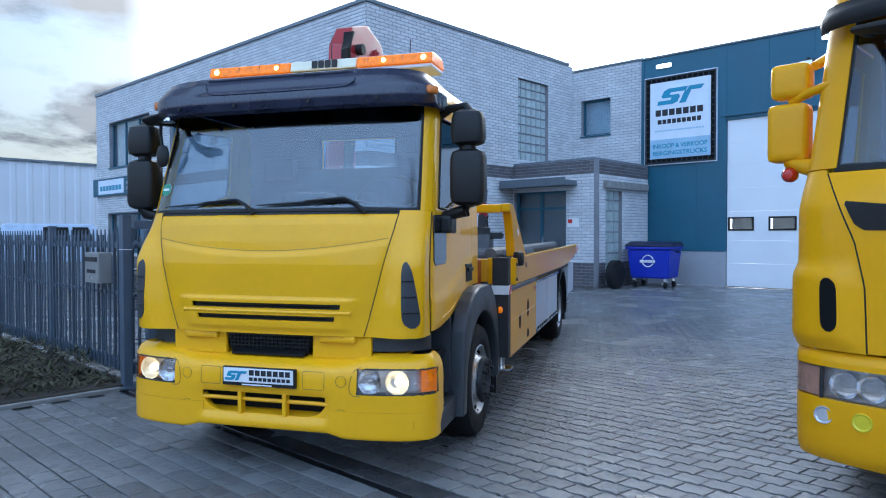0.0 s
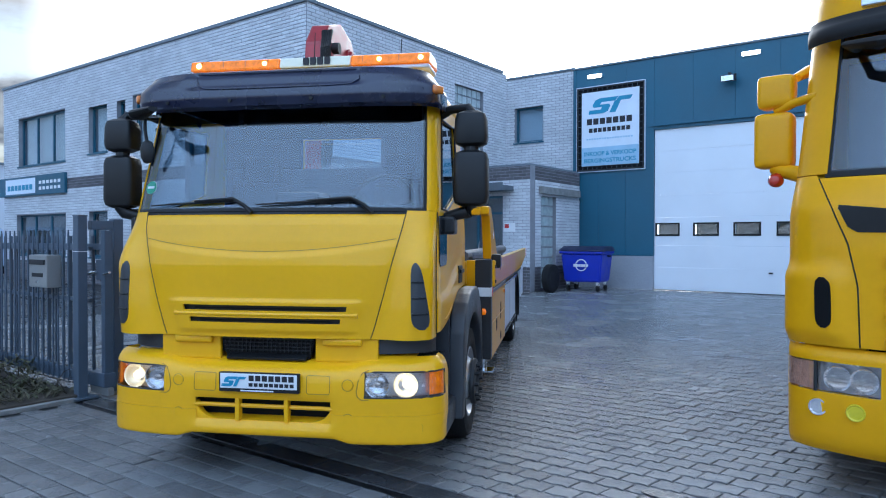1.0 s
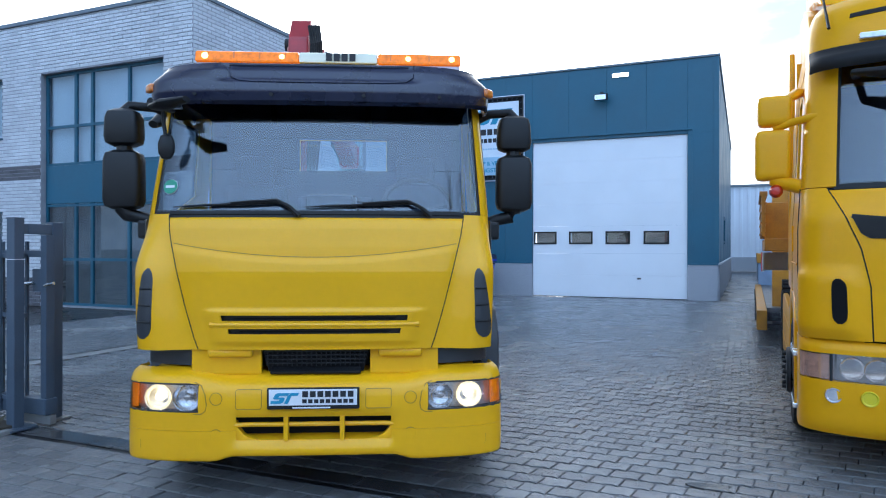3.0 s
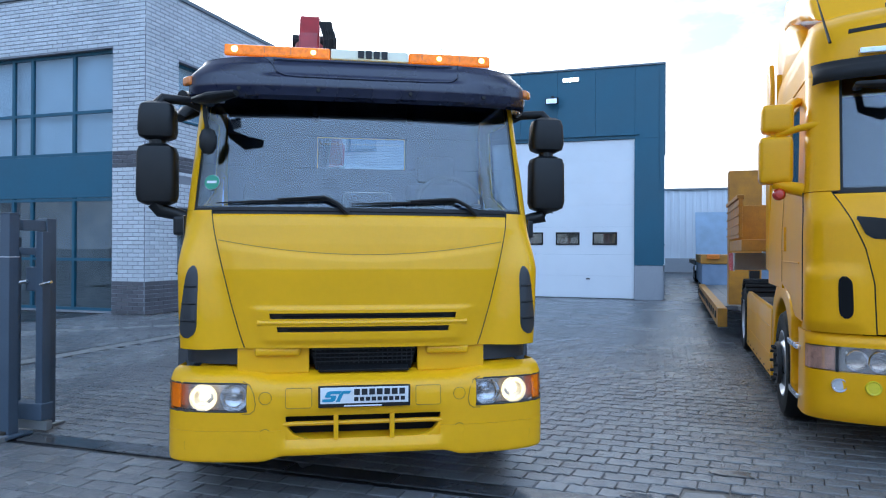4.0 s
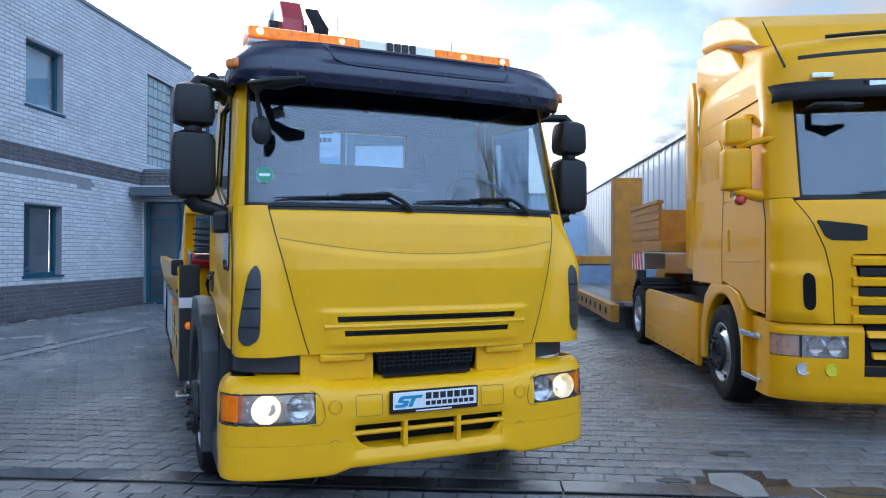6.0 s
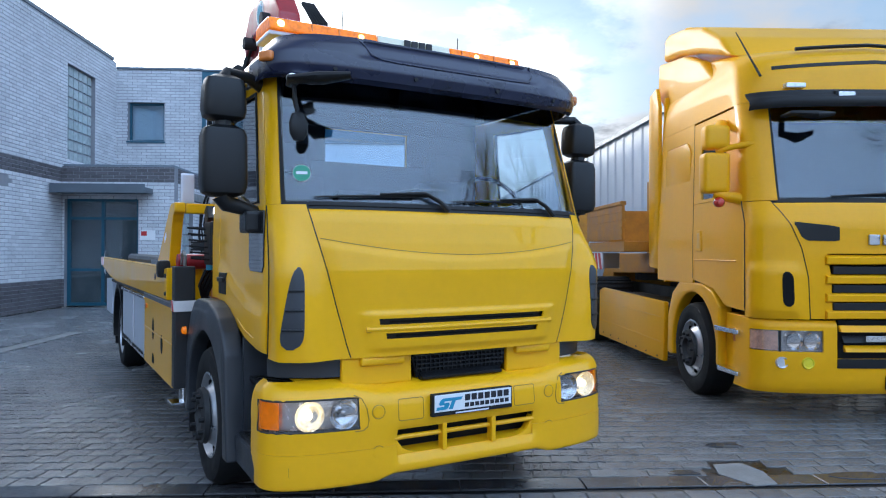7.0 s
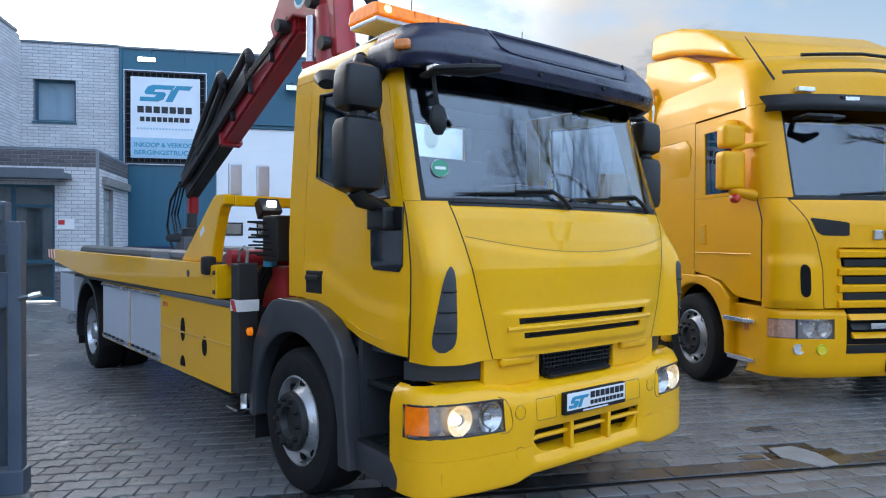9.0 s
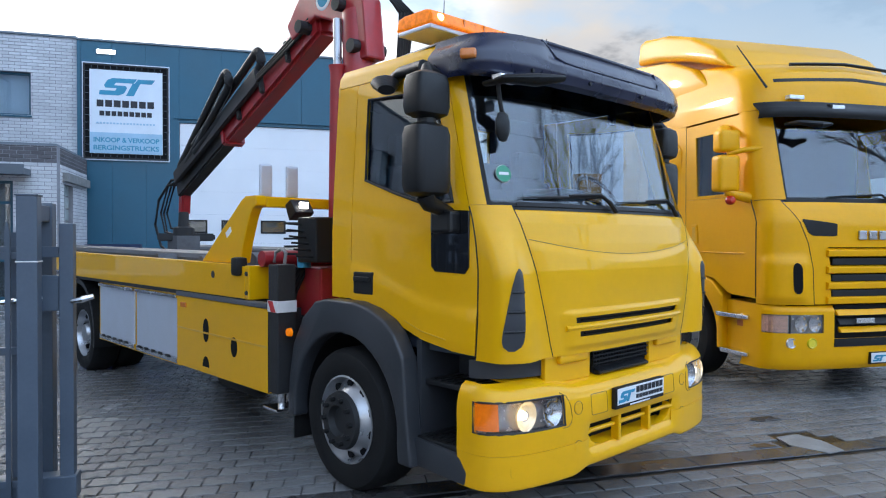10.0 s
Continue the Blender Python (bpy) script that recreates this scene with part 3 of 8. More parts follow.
big = window("window_8", *front_holes[0], front_face, "tall teal framed glazing with blinds and a solid panel", bars=(-17.6, -17.0, -15.7), rails=(1.25, 2.67, 3.76, 4.75), back=BLINDS, sill=False, backz=2.7)
part("spandrel", box(-18.66, -14.49, WY + 0.125, WY + 0.15, 2.72, 3.72, 0.004), TEAL, big, "teal solid panel")
window("window_9", 12.45, 13.76, 4.66, 6.07, side_face, "open teal framed upper window with a reflecting pane", back=BLINDS)
window("window_10", 12.43, 13.75, 0.94, 2.51, side_face, "teal framed ground floor window with blinds", bars=(), back=ROOM)
window("window_11", -13.12, -11.98, 5.05, 6.3, ent_face, "teal framed window with a pale blind above the entrance", back=BLINDS)
window("door_1", -13.4, -11.46, 0.02, 2.95, porch_face, "teal framed glazed entrance door with side light", bars=(-12.45,), rails=(1.0, 2.4), back=ROOM, sill=False, fw=0.09)

part("pull_handle", tube([(-12.36, PY + 0.10, 0.9), (-12.36, PY + 0.06, 0.95), (-12.36, PY + 0.06, 1.45), (-12.36, PY + 0.10, 1.5)], 0.02, 8), CHROME, bpy.data.objects["door_1"], "bright pull handle")
GLASSBLOCK = mat("glass_block", (0.42, 0.48, 0.48), 0.15, var=0.25, scale=8, fine=30, bump=0.25, coat=0.4, pieces=0.3)


def block_window(name, a0, a1, z0, z1, face, nx, nz, label):
    t = thing(name, pose(0, 0, 0), label, "window", kind="structure")
    b = bmesh.new()
    p = [Vector(face(u, w, d)) for u in (a0 + 0.003, a1 - 0.003) for d in (-0.14, -0.2) for w in (z0 + 0.003, z1 - 0.003)]
    vs = [b.verts.new(v) for v in p]
    for f in ((0, 1, 3, 2), (4, 6, 7, 5), (0, 4, 5, 1), (2, 3, 7, 6), (0, 2, 6, 4), (1, 5, 7, 3)):
        b.faces.new([vs[i] for i in f])
    part("joints", b, MORTAR, t)
    for i in range(nx):
        for j in range(nz):
            w, h = (a1 - a0) / nx, (z1 - z0) / nz
            me = pieces_mesh("glass_block", [(a0 + i * w + 0.02, a0 + (i + 1) * w - 0.02, z0 + j * h + 0.02, z0 + (j + 1) * h - 0.02, 0)], 0.04, lambda a, z, d: face(a, z, d - 0.14))
            me.materials.append(GLASSBLOCK)
            ob = new("glass_block", me)
            ob.parent = t
    return t


block_window("window_12", 17.75, 19.45, 4.02, 6.69, side_face, 6, 9, "tall window of square glass blocks")
block_window("window_13", 18.1, 19.1, 0.06, 2.95, porchside, 3, 9, "narrow strip of square glass blocks in the porch")

# ---- the teal hall with its sectional door ----
HY, HX0, HX1, HZ = 20.84, -10.75, -2.27, 7.30
GX_0, GX_1, GZ = -7.97, -3.13, 5.04
hall = thing("wall_hall", pose(0, 0, 0), "teal metal clad workshop hall with a pale plinth", "wall", kind="structure")
k = 0
for x0, x1, z0, z1 in wall_cells(HX0, HX1, 1.07, HZ, [(GX_0, GX_1, 0, GZ)]):
    n = max(1, round((x1 - x0) / 1.1))
    for i in range(n):
        part("cladding_panel", box(x0 + (x1 - x0) * i / n + 0.0015, x0 + (x1 - x0) * (i + 1) / n - 0.0015, HY, HY + 0.14, z0, z1, 0.004, seg=1), TEAL, hall)
for x0, x1 in ((HX0, GX_0 - 0.004), (GX_1 + 0.004, HX1)):
    part("plinth", box(x0, x1, HY - 0.045, HY + 0.14, 0, 1.066, 0.006), GRANITE, hall, "speckled grey concrete plinth")
    part("drip_edge", box(x0, x1, HY - 0.06, HY - 0.002, 1.07, 1.115, 0.004), TEAL, hall)
part("roof_edge", box(HX0 - 0.02, HX1 + 0.05, HY - 0.05, HY + 0.2, HZ, HZ + 0.06, 0.01), TRIM, hall)
part("corner_trim", box(HX1 - 0.12, HX1 + 0.03, HY - 0.022, HY - 0.003, 1.12, HZ, 0.003), TEAL, hall)
part("corner_trim", box(HX0 + 0.003, HX0 + 0.1, HY - 0.022, HY - 0.003, 1.12, HZ, 0.003), TEAL, hall)
part("door_trim", box(GX_0 - 0.13, GX_0 - 0.004, HY - 0.02, HY - 0.003, 1.12, GZ + 0.1, 0.003), TEAL, hall)
part("door_trim", box(GX_1 + 0.004, GX_1 + 0.13, HY - 0.02, HY - 0.003, 1.12, GZ + 0.1, 0.003), TEAL, hall)
part("door_hood", box(GX_0 - 0.13, GX_1 + 0.13, HY - 0.07, HY - 0.003, GZ + 0.104, GZ + 0.16, 0.006), TEAL, hall)
hs = thing("wall_hall_side", pose(0, 0, 0), "teal clad side wall of the hall over a pale plinth", "wall", kind="structure")
for z0, z1, y0, y1 in ((1.12, 1.8, 20.985, 42), (2.8, HZ, 20.985, 42), (1.8, 2.8, 20.985, 27), (1.8, 2.8, 29.5, 42)):
    part("cladding", box(HX1 - 0.14, HX1, y0, y1, z0, z1), TEAL, hs)
part("plinth", box(HX1 - 0.14, HX1 + 0.045, 20.985, 42, 0, 1.066), GRANITE, hs)
part("drip_edge", box(HX1 + 0.001, HX1 + 0.06, 20.9, 42, 1.07, 1.115), SHEDW, hs)
part("roof_edge", box(HX1 - 0.2, HX1 + 0.05, 21.05, 42, HZ, HZ + 0.06), TRIM, hs)
window("window_14", 27.0, 29.5, 1.8, 2.8, lambda a, z, d: (HX1 + d, a, z), "white framed side window of the hall", back=ROOM, sill=True, deep=0.02)
setting("hall_back", box(HX0, HX1 - 0.15, 41.8, 42, 0, HZ), TEAL, "plain back wall of the hall", "wall")
setting("hall_roof", box(HX0, HX1 - 0.15, HY + 0.15, 41.8, HZ - 0.25, HZ - 0.05), TRIM, "flat hall roof", "roof")

gate = thing("door_2", pose(0, 0, 0), "white sectional overhead door with four small windows", "garage door", kind="structure")
panels = [0.02, 0.72, 1.40, 2.28, 2.98, 3.68, 4.36, 5.03]
gw = [(-7.88 + i * 1.17, -7.22 + i * 1.17) for i in range(4)]
for z0, z1 in zip(panels, panels[1:]):
    holes = [(a, c, 1.75, 2.06) for a, c in gw] if z0 == 1.40 else []
    b = bmesh.new()
    for x0, x1, c0, c1 in wall_cells(GX_0 + 0.01, GX_1 - 0.01, z0 + 0.0015, z1 - 0.0015, holes):
        box(x0, x1, HY + 0.06, HY + 0.1, c0, c1, bm=b)
    bmesh.ops.remove_doubles(b, verts=b.verts, dist=1e-4)
    part("door_panel", b, GATEWHITE, gate)
for a, c in gw:
    b = bmesh.new()
    for q in ((a - 0.05, c + 0.05, 2.06, 2.11), (a - 0.05, c + 0.05, 1.70, 1.75), (a - 0.05, a, 1.75, 2.06), (c, c + 0.05, 1.75, 2.06)):
        box(q[0], q[1], HY + 0.04, HY + 0.058, q[2], q[3], bm=b)
    w = part("window_frame", b, SEAL, gate)
    p = part("pane", box(a, c, HY + 0.07, HY + 0.076, 1.75, 2.06), PANE, w)
    p.visible_shadow = False
    part("dark_sheet_behind", box(a - 0.02, c + 0.02, HY + 0.3, HY + 0.32, 1.7, 2.1), ROOM, w)
part("bottom_seal", box(GX_0, GX_1, HY + 0.03, HY + 0.11, 0, 0.02), SEAL, gate)
part("door_handle", box(-4.62, -4.5, HY + 0.035, HY + 0.06, 0.6, 0.64, 0.005), FRAME, gate)


def wall_lamp(x):
    t = thing("wall_lamp", pose(x, HY - 0.02, 7.0), "slim lit white wall lamp on the teal hall", "wall lamp", group="wall lamps")
    part("housing", box(-0.26, 0.26, -0.02, 0.02, -0.07, 0.07, 0.008), WHITE, t)
    part("lit_panel", box(-0.24, 0.24, -0.034, -0.021, -0.055, 0.055, 0.004), LEDWHITE, t, "lit white panel")


for x in (-9.97, -5.12):
    wall_lamp(x)
sp = thing("floodlight", pose(-5.68, HY, 6.35), "grey floodlight on a short wall bracket", "floodlight")
part("bracket", box(-0.04, 0.04, -0.2, 0.0, 0.06, 0.14, 0.005), FRAME, sp)
part("lamp_housing", prism([(-0.2, 0.08), (-0.42, 0.02), (-0.38, -0.16), (-0.16, -0.12)], -0.2, 0.2, "x", 0.01), FRAME, sp)
part("front_glass", beam((-0.17, -0.41, -0.07), (0.17, -0.41, -0.07), 0.02, 0.15), REFLECTOR, sp)

# banner on the hall
sg = thing("banner_sign", pose(-10.58, HY, 3.86), "white and blue company banner laced into a dark frame", "sign")
SW, SH = 2.32, 2.78
part("backing", box(0, SW, -0.05, -0.002, 0, SH, 0.004), DARK, sg)
for nm, q in (("rail", (0, SW, 0, 0.05)), ("rail", (0, SW, SH - 0.05, SH)), ("rail", (0, 0.05, 0.05, SH - 0.05)), ("rail", (SW - 0.05, SW, 0.05, SH - 0.05))):
    part(nm, box(q[0], q[1], -0.085, -0.052, q[2], q[3], 0.006), FRAME, sg)
part("cloth", box(0.17, SW - 0.17, -0.07, -0.052, 0.17, SH - 0.17, 0.003), SIGNWHITE, sg, "white banner cloth")
part("blue_field", box(0.175, SW - 0.175, -0.076, -0.0715, 0.175, 0.78, 0.001), SIGNBLUE, sg, "blue lower field")
for nm, q in (("edge", (-0.025, SW + 0.025, SH, SH + 0.03)), ("edge", (-0.025, SW + 0.025, -0.03, 0.0)), ("edge", (-0.025, 0.0, 0.0, SH)), ("edge", (SW, SW + 0.025, 0.0, SH))):
    part(nm, box(q[0], q[1], -0.07, -0.004, q[2], q[3], 0.004), ALU, sg, "bright metal frame edge")
for i in range(12):
    for x in (0.11, SW - 0.11):
        part("lace", box(x - 0.055, x + 0.055, -0.092, -0.087, 0.2 + i * 0.213, 0.212 + i * 0.213), FENCEM, sg)
    part("lace", box(0.22 + i * 0.17, 0.232 + i * 0.17, -0.092, -0.087, SH - 0.17, SH - 0.06), FENCEM, sg)
    part("lace", box(0.22 + i * 0.17, 0.232 + i * 0.17, -0.092, -0.087, 0.06, 0.17), FENCEM, sg)


def flat_logo(parent, x, y, z, w, h, name="logo"):
    """Two slanted shapes of the firm's mark, in the plane y."""
    k = h * 0.35
    S = [(0, 0), (0.40, 0), (0.50, 0.12), (0.52, 0.45), (0.47, 0.58), (0.24, 0.58), (0.25, 0.74), (0.62, 0.74), (0.66, 1.0), (0.16, 1.0), (0.06, 0.88), (0.03, 0.55), (0.08, 0.42), (0.31, 0.42), (0.30, 0.26), (-0.02, 0.26)]
    T = [(0.56, 0.0), (0.72, 0.0), (0.76, 0.74), (1.0, 0.74), (1.04, 1.0), (0.68, 1.0), (0.64, 0.74), (0.60, 0.74)]
    for nm, o in (("logo_curve", S), ("logo_bar", T)):
        part(nm, prism([(x + (a - 0.5) * w + (c - 0.5) * k, z + c * h) for a, c in o], y - 0.004, y, "y"), TEALINK, parent, "blue firm mark")


flat_logo(sg, SW / 2, -0.073, 1.88, 1.3, 0.5)
for z, w, h in ((1.53, 1.6, 0.2), (1.27, 1.45, 0.14)):
    n = 7 if h > 0.15 else 9
    for i in range(n):
        x0 = SW / 2 - w / 2 + i * w / n
        part("name_bar", box(x0, x0 + w / n * 0.8, -0.077, -0.0725, z, z + h), INK, sg)
for i in range(18):
    part("text_bar", box(0.35 + i * 0.09, 0.41 + i * 0.09, -0.077, -0.0725, 1.03, 1.08), SIGNBLUE, sg)
R90 = pose(0, 0, 0, 90, 0, 0)
letters("lettering", "INKOOP & VERKOOP", 0.19, pose(SW / 2, -0.08, 0.56) @ R90, TEALINK, sg, bold=0.004, width=1.78)
letters("lettering", "BERGINGSTRUCKS", 0.19, pose(SW / 2, -0.08, 0.33) @ R90, TEALINK, sg, bold=0.004, width=1.78)

# firm sign on the office
fs = thing("office_sign", pose(-31.5, WY, 3.24), "long dark office sign with a white field", "sign")
part("board", box(0, 5.5, -0.12, -0.016, 0, 0.74, 0.01), TEALFRAME, fs)
part("white_field", box(0.6, 3.2, -0.128, -0.122, 0.08, 0.66), SIGNWHITE, fs)
for i in range(7):
    part("text_bar", box(0.8 + i * 0.32, 1.05 + i * 0.32, -0.134, -0.129, 0.22, 0.42), TEALINK, fs)
for i in range(6):
    part("text_bar", box(3.5 + i * 0.3, 3.7 + i * 0.3, -0.126, -0.121, 0.4, 0.52), WHITE, fs)
    part("text_bar", box(3.5 + i * 0.3, 3.7 + i * 0.3, -0.126, -0.121, 0.18, 0.3), WHITE, fs)
nt_ = thing("door_notice", pose(-11.2, PY, 1.95), "small white and red paper notice on the brick", "notice")
part("sheet", box(-0.2, 0.2, -0.03, -0.016, -0.13, 0.13), WHITE, nt_)
part("mark", box(-0.17, -0.02, -0.034, -0.031, -0.02, 0.1), STRIPE_R, nt_)


# ---- recovery truck: local x across, y back from the bumper, z up ----
truck = thing("recovery_truck", pose(-3.89, 2.19, 0, 0, 0, 27), "yellow recovery truck with dark visor, amber light bar and red crane", "truck")


def arc_off(u, w, d, n):
    return d * (1 - max(0.0, 1 - min(1.0, abs(u) / w) ** n) ** (1 / n))


def outline(a, w=1.09, d=0.34, n=2.8):
    """Half outline of a cab from the middle of its front (a = 0) round the corner and back along the side."""
    s = -1 if a < 0 else 1
    a = abs(a)
    k, span = 0.9 * w, 0.32
    if a <= k:
        return s * a, arc_off(a, w, d, n)
    o0 = arc_off(k, w, d, n)
    if a < k + span:
        o = o0 + (d - o0) * (a - k) / span
        return s * w * max(0.0, 1 - ((d - o) / d) ** n) ** (1 / n), o
    return s * w, d + (a - k - span)


def side_a(v, w=1.09, d=0.34):
    """The outline's parameter for a place v on the side."""
    return v - d + 0.9 * w + 0.32


CAB_V = [(0.85, 0.055), (1.0, 0.045), (1.15, 0.036), (1.4, 0.032), (1.55, 0.05), (1.66, 0.072), (1.74, 0.105), (1.80, 0.125), (2.5, 0.33), (2.6, 0.37)]
CAB_W = [(1.6, 1.0), (1.85, 0.99), (2.5, 0.955), (2.62, 0.945)]


def cab(a, z):
    u, o = outline(a)
    f = 1.0 if o < 0.34 else max(0.0, 1 - (o - 0.34) / 1.0)
    return Vector((u * table(CAB_W, z), o + table(CAB_V, z) * f, z))


def sm(x, e0, e1):
    x = min(1, max(0, (x - e0) / (e1 - e0)))
    return x * x * (3 - 2 * x)


def mirror_both(fn):
    for s in (-1, 1):
        fn(s)


hood_edge = [(0.93, 0.69), (1.0, 0.715), (1.2, 0.772), (1.45, 0.835), (1.65, 0.885), (1.745, 0.905)]


def hood_fn(s, z):
    p = cab(s * table(hood_edge, z), z)
    zc = 1.488 + 0.085 * s * s
    p.y -= 0.012 * sm(zc - z, 0.0, 0.05) * sm(z, 0.94, 1.4) * sm(1 - abs(s), 0.0, 0.05)
    p.y -= 0.014 * sm(1.19 - z, 0, 0.03) * sm(0.86 - abs(s), 0, 0.06) * sm(z, 0.95, 0.99)
    p.y += 0.03 * sm(z, 1.715, 1.75)
    return p


hz = sorted(steps(0.935, 1.745, 120) + [1.03, 1.062, 1.108, 1.142])
hs_ = sorted(steps(-1, 1, 40) + [-0.735, 0.735, -0.7, 0.7])


def hood_keep(s, z):
    return not ((1.108 < z < 1.142 and abs(s) < 0.735) or (1.03 < z < 1.062 and abs(s) < 0.70))


hood = part("hood", shell(hood_fn, hs_, hz, 0.012, hood_keep), YELLOW, truck, smooth=True)
for z0, z1, w in ((1.1, 1.15, 0.60), (1.022, 1.07, 0.565)):
    part("air_slot", shell(lambda s, z: cab(s, z) + Vector((0, 0.012, 0)), steps(-w, w, 16), [z0, z1], 0.01), PLASTIC, hood)
    part("slot_grille", shell(lambda s, z: cab(s, z) + Vector((0, 0.002, 0)), steps(-w + 0.12, w - 0.12, 12), [z0 + 0.018, z0 + 0.026], 0.008), DARK, hood)
# dark tube drawn along the crease for the shade below it
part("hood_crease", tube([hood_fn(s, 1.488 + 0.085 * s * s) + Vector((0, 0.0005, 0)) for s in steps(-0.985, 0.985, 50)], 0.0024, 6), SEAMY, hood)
part("ledge", tube([cab(s, 1.085) + Vector((0, -0.006, 0)) for s in steps(-0.62, 0.62, 16)], 0.017, 8), YELLOW, hood, smooth=True)


def corner(s):
    def flare(p, u, z):
        e = table(hood_edge, z) + 0.006
        k = sm((u - e) / (1.155 - e), 0.05, 0.5) * (1 - sm((u - e) / (1.155 - e), 0.72, 1.0)) * (1 - sm(z, 1.38, 1.7))
        return p + Vector((s * 0.035, -0.085, 0)) * k
    def fn(a, z):
        e = table(hood_edge, z) + 0.006
        return flare(cab(s * (e + (1.155 - e) * a), z), e + (1.155 - e) * a, z)
    c = part("corner_panel", shell(fn if s > 0 else (lambda a, z: fn(1 - a, z)), steps(0, 1, 12), steps(0.935, 1.75, 24), 0.012), YELLOW, truck, smooth=True)
    # dark vent with fins let into the corner
    def vent(q, z):
        k = (z - 1.0) / 0.42
        lo, hi = 0.925 + 0.005 * k, 1.055 - 0.075 * k
        e = math.sqrt(max(0.05, 1 - abs(2 * k - 1) ** 6))
        mid = (lo + hi) / 2
        a = mid + (q - 0.5) * (hi - lo) * e
        p = flare(cab(s * a, z), a, z)
        nrm = Vector((s * 0.45, -0.9, 0))
        return p + nrm * 0.004
    v = part("corner_vent", shell(vent if s > 0 else (lambda q, z: vent(1 - q, z)), steps(0, 1, 6), steps(1.0, 1.42, 20), 0.012), FENDER, c, "dark grey slotted vent", smooth=True)
    for z in (1.1, 1.2, 1.3):
        part("fin", tube([vent(q, z) + Vector((0, -0.002, 0)) for q in (0.05, 0.35, 0.6, 0.95)], 0.007, 6), PLASTIC, c)
    # yellow pillar beside the windscreen
    def pillar(a, z):
        e0 = 1.035
        return cab(s * (e0 + (1.156 - e0) * a), z)
    part("windscreen_pillar", shell(pillar if s > 0 else (lambda a, z: pillar(1 - a, z)), steps(0, 1, 8), steps(1.752, 2.56, 16), 0.02), YELLOW, truck, smooth=True)
    # gap filler under the corner
    part("gap_cover", shell((lambda a, z: cab(s * (0.70 + 0.5 * a), 0.95) + Vector((-s * 0.02, 0.035, z - 0.95))) if s > 0 else (lambda a, z: cab(s * (1.2 - 0.5 * a), 0.95) + Vector((-s * 0.02, 0.035, z - 0.95))),
                            steps(0, 1, 8), [0.835, 0.93], 0.02), FENDER, truck, "dark grey gap cover", smooth=True)


mirror_both(corner)

# windscreen with black seal, and what shows through it
ws = part("windscreen", shell(lambda s, z: cab(s * (1.005 + 0.02 * (z - 1.77)), z) + Vector((0, 0.004, 0)), steps(-1, 1, 28), steps(1.765, 2.52, 14), 0.005), GLASS, truck, "large tinted windscreen", smooth=True)
ws.visible_shadow = False
sz = sorted(steps(1.725, 2.54, 10) + [1.775])
ss_ = sorted(steps(-1, 1, 24) + [-0.968, 0.968])
part("windscreen_seal", shell(lambda s, z: cab(s * 1.04, z) + Vector((0, 0.007, 0)), ss_, sz, 0.012, lambda s, z: z < 1.775 or abs(s) > 0.968), SEAL, truck, smooth=True)
# tinted strip put in for the shade of visor and headlining
part("shade_band", shell(lambda s, z: cab(s * 0.99, z) + Vector((0, 0.012, 0)), steps(-1, 1, 16), [2.36, 2.50], 0.004), SHADEBAND, truck, "glass band tinted for the shade under the visor", smooth=True)
stk = part("round_sticker", lathe([(0, 0.048), (0.003, 0.048)], (0, 0, 0), "y", 20), WHITE, truck, "green round permit sticker")
sp_ = cab(-0.93, 1.92)
stk.matrix_local = Matrix.Translation(sp_ + Vector((0.005, -0.006, 0))) @ pose(0, 0, 0, -14, 0, -16)
st2 = part("sticker_ring", lathe([(-0.004, 0.046), (-0.001, 0.046)], (0, 0, 0), "y", 20), GREENINK, stk)
part("sticker_bar", box(-0.03, 0.03, -0.006, -0.0045, -0.008, 0.008), WHITE, stk)


def wiper(px, tip, lift):
    w = part("wiper", tube([cab(px, 1.735) + Vector((0, -0.02, 0)), cab(px - 0.06, 1.79) + Vector((0, -0.03, 0)), cab(px - 0.14, 1.83) + Vector((0, -0.032, 0)), cab(px - 0.42, 1.815) + Vector((0, -0.028, 0))], [0.016, 0.013, 0.011, 0.006], 8), SEAL, truck, "black wiper arm", smooth=True)
    part("blade", tube([cab(px - 0.14 + d, 1.815 - 0.008 * i) + Vector((0, -0.016, 0)) for i, d in enumerate((0.02, -0.2, -0.45, tip))], [0.007, 0.009, 0.008, 0.004], 6), SEAL, w)


wiper(-0.10, -0.64, 0)
wiper(0.70, -0.64, 0)
part("scuttle", shell(lambda s, z: cab(s, z) + Vector((0, 0.0, 0)), steps(-0.88, 0.88, 20), [1.748, 1.768], 0.02), SEAL, truck, smooth=True)

# dark gaps beside the hood and before the doors
for s in (-1, 1):
    part("hood_gap", tube([cab(s * (table(hood_edge, z) + 0.003), z) + Vector((0, 0.001, 0)) for z in steps(0.94, 1.745, 24)], 0.0035, 6), SEAL, truck)
    part("door_gap", tube([cab(s * 1.158, z) + Vector((s * 0.001, 0, 0)) for z in steps(0.95, 1.745, 12)], 0.004, 6), SEAL, truck)
part("hood_top_gap", tube([hood_fn(s * 0.99, 1.735) + Vector((0, -0.008, 0.012)) for s in steps(-1, 1, 30)], 0.005, 6), SEAL, truck)

# doors
sill = [(0.2, 0.955), (0.45, 0.965), (0.7, 1.0), (0.95, 1.08), (1.15, 1.16), (1.4, 1.19)]
belt = [(0.25, 1.742), (0.64, 1.742), (0.72, 1.76), (1.25, 1.915), (1.4, 1.95)]


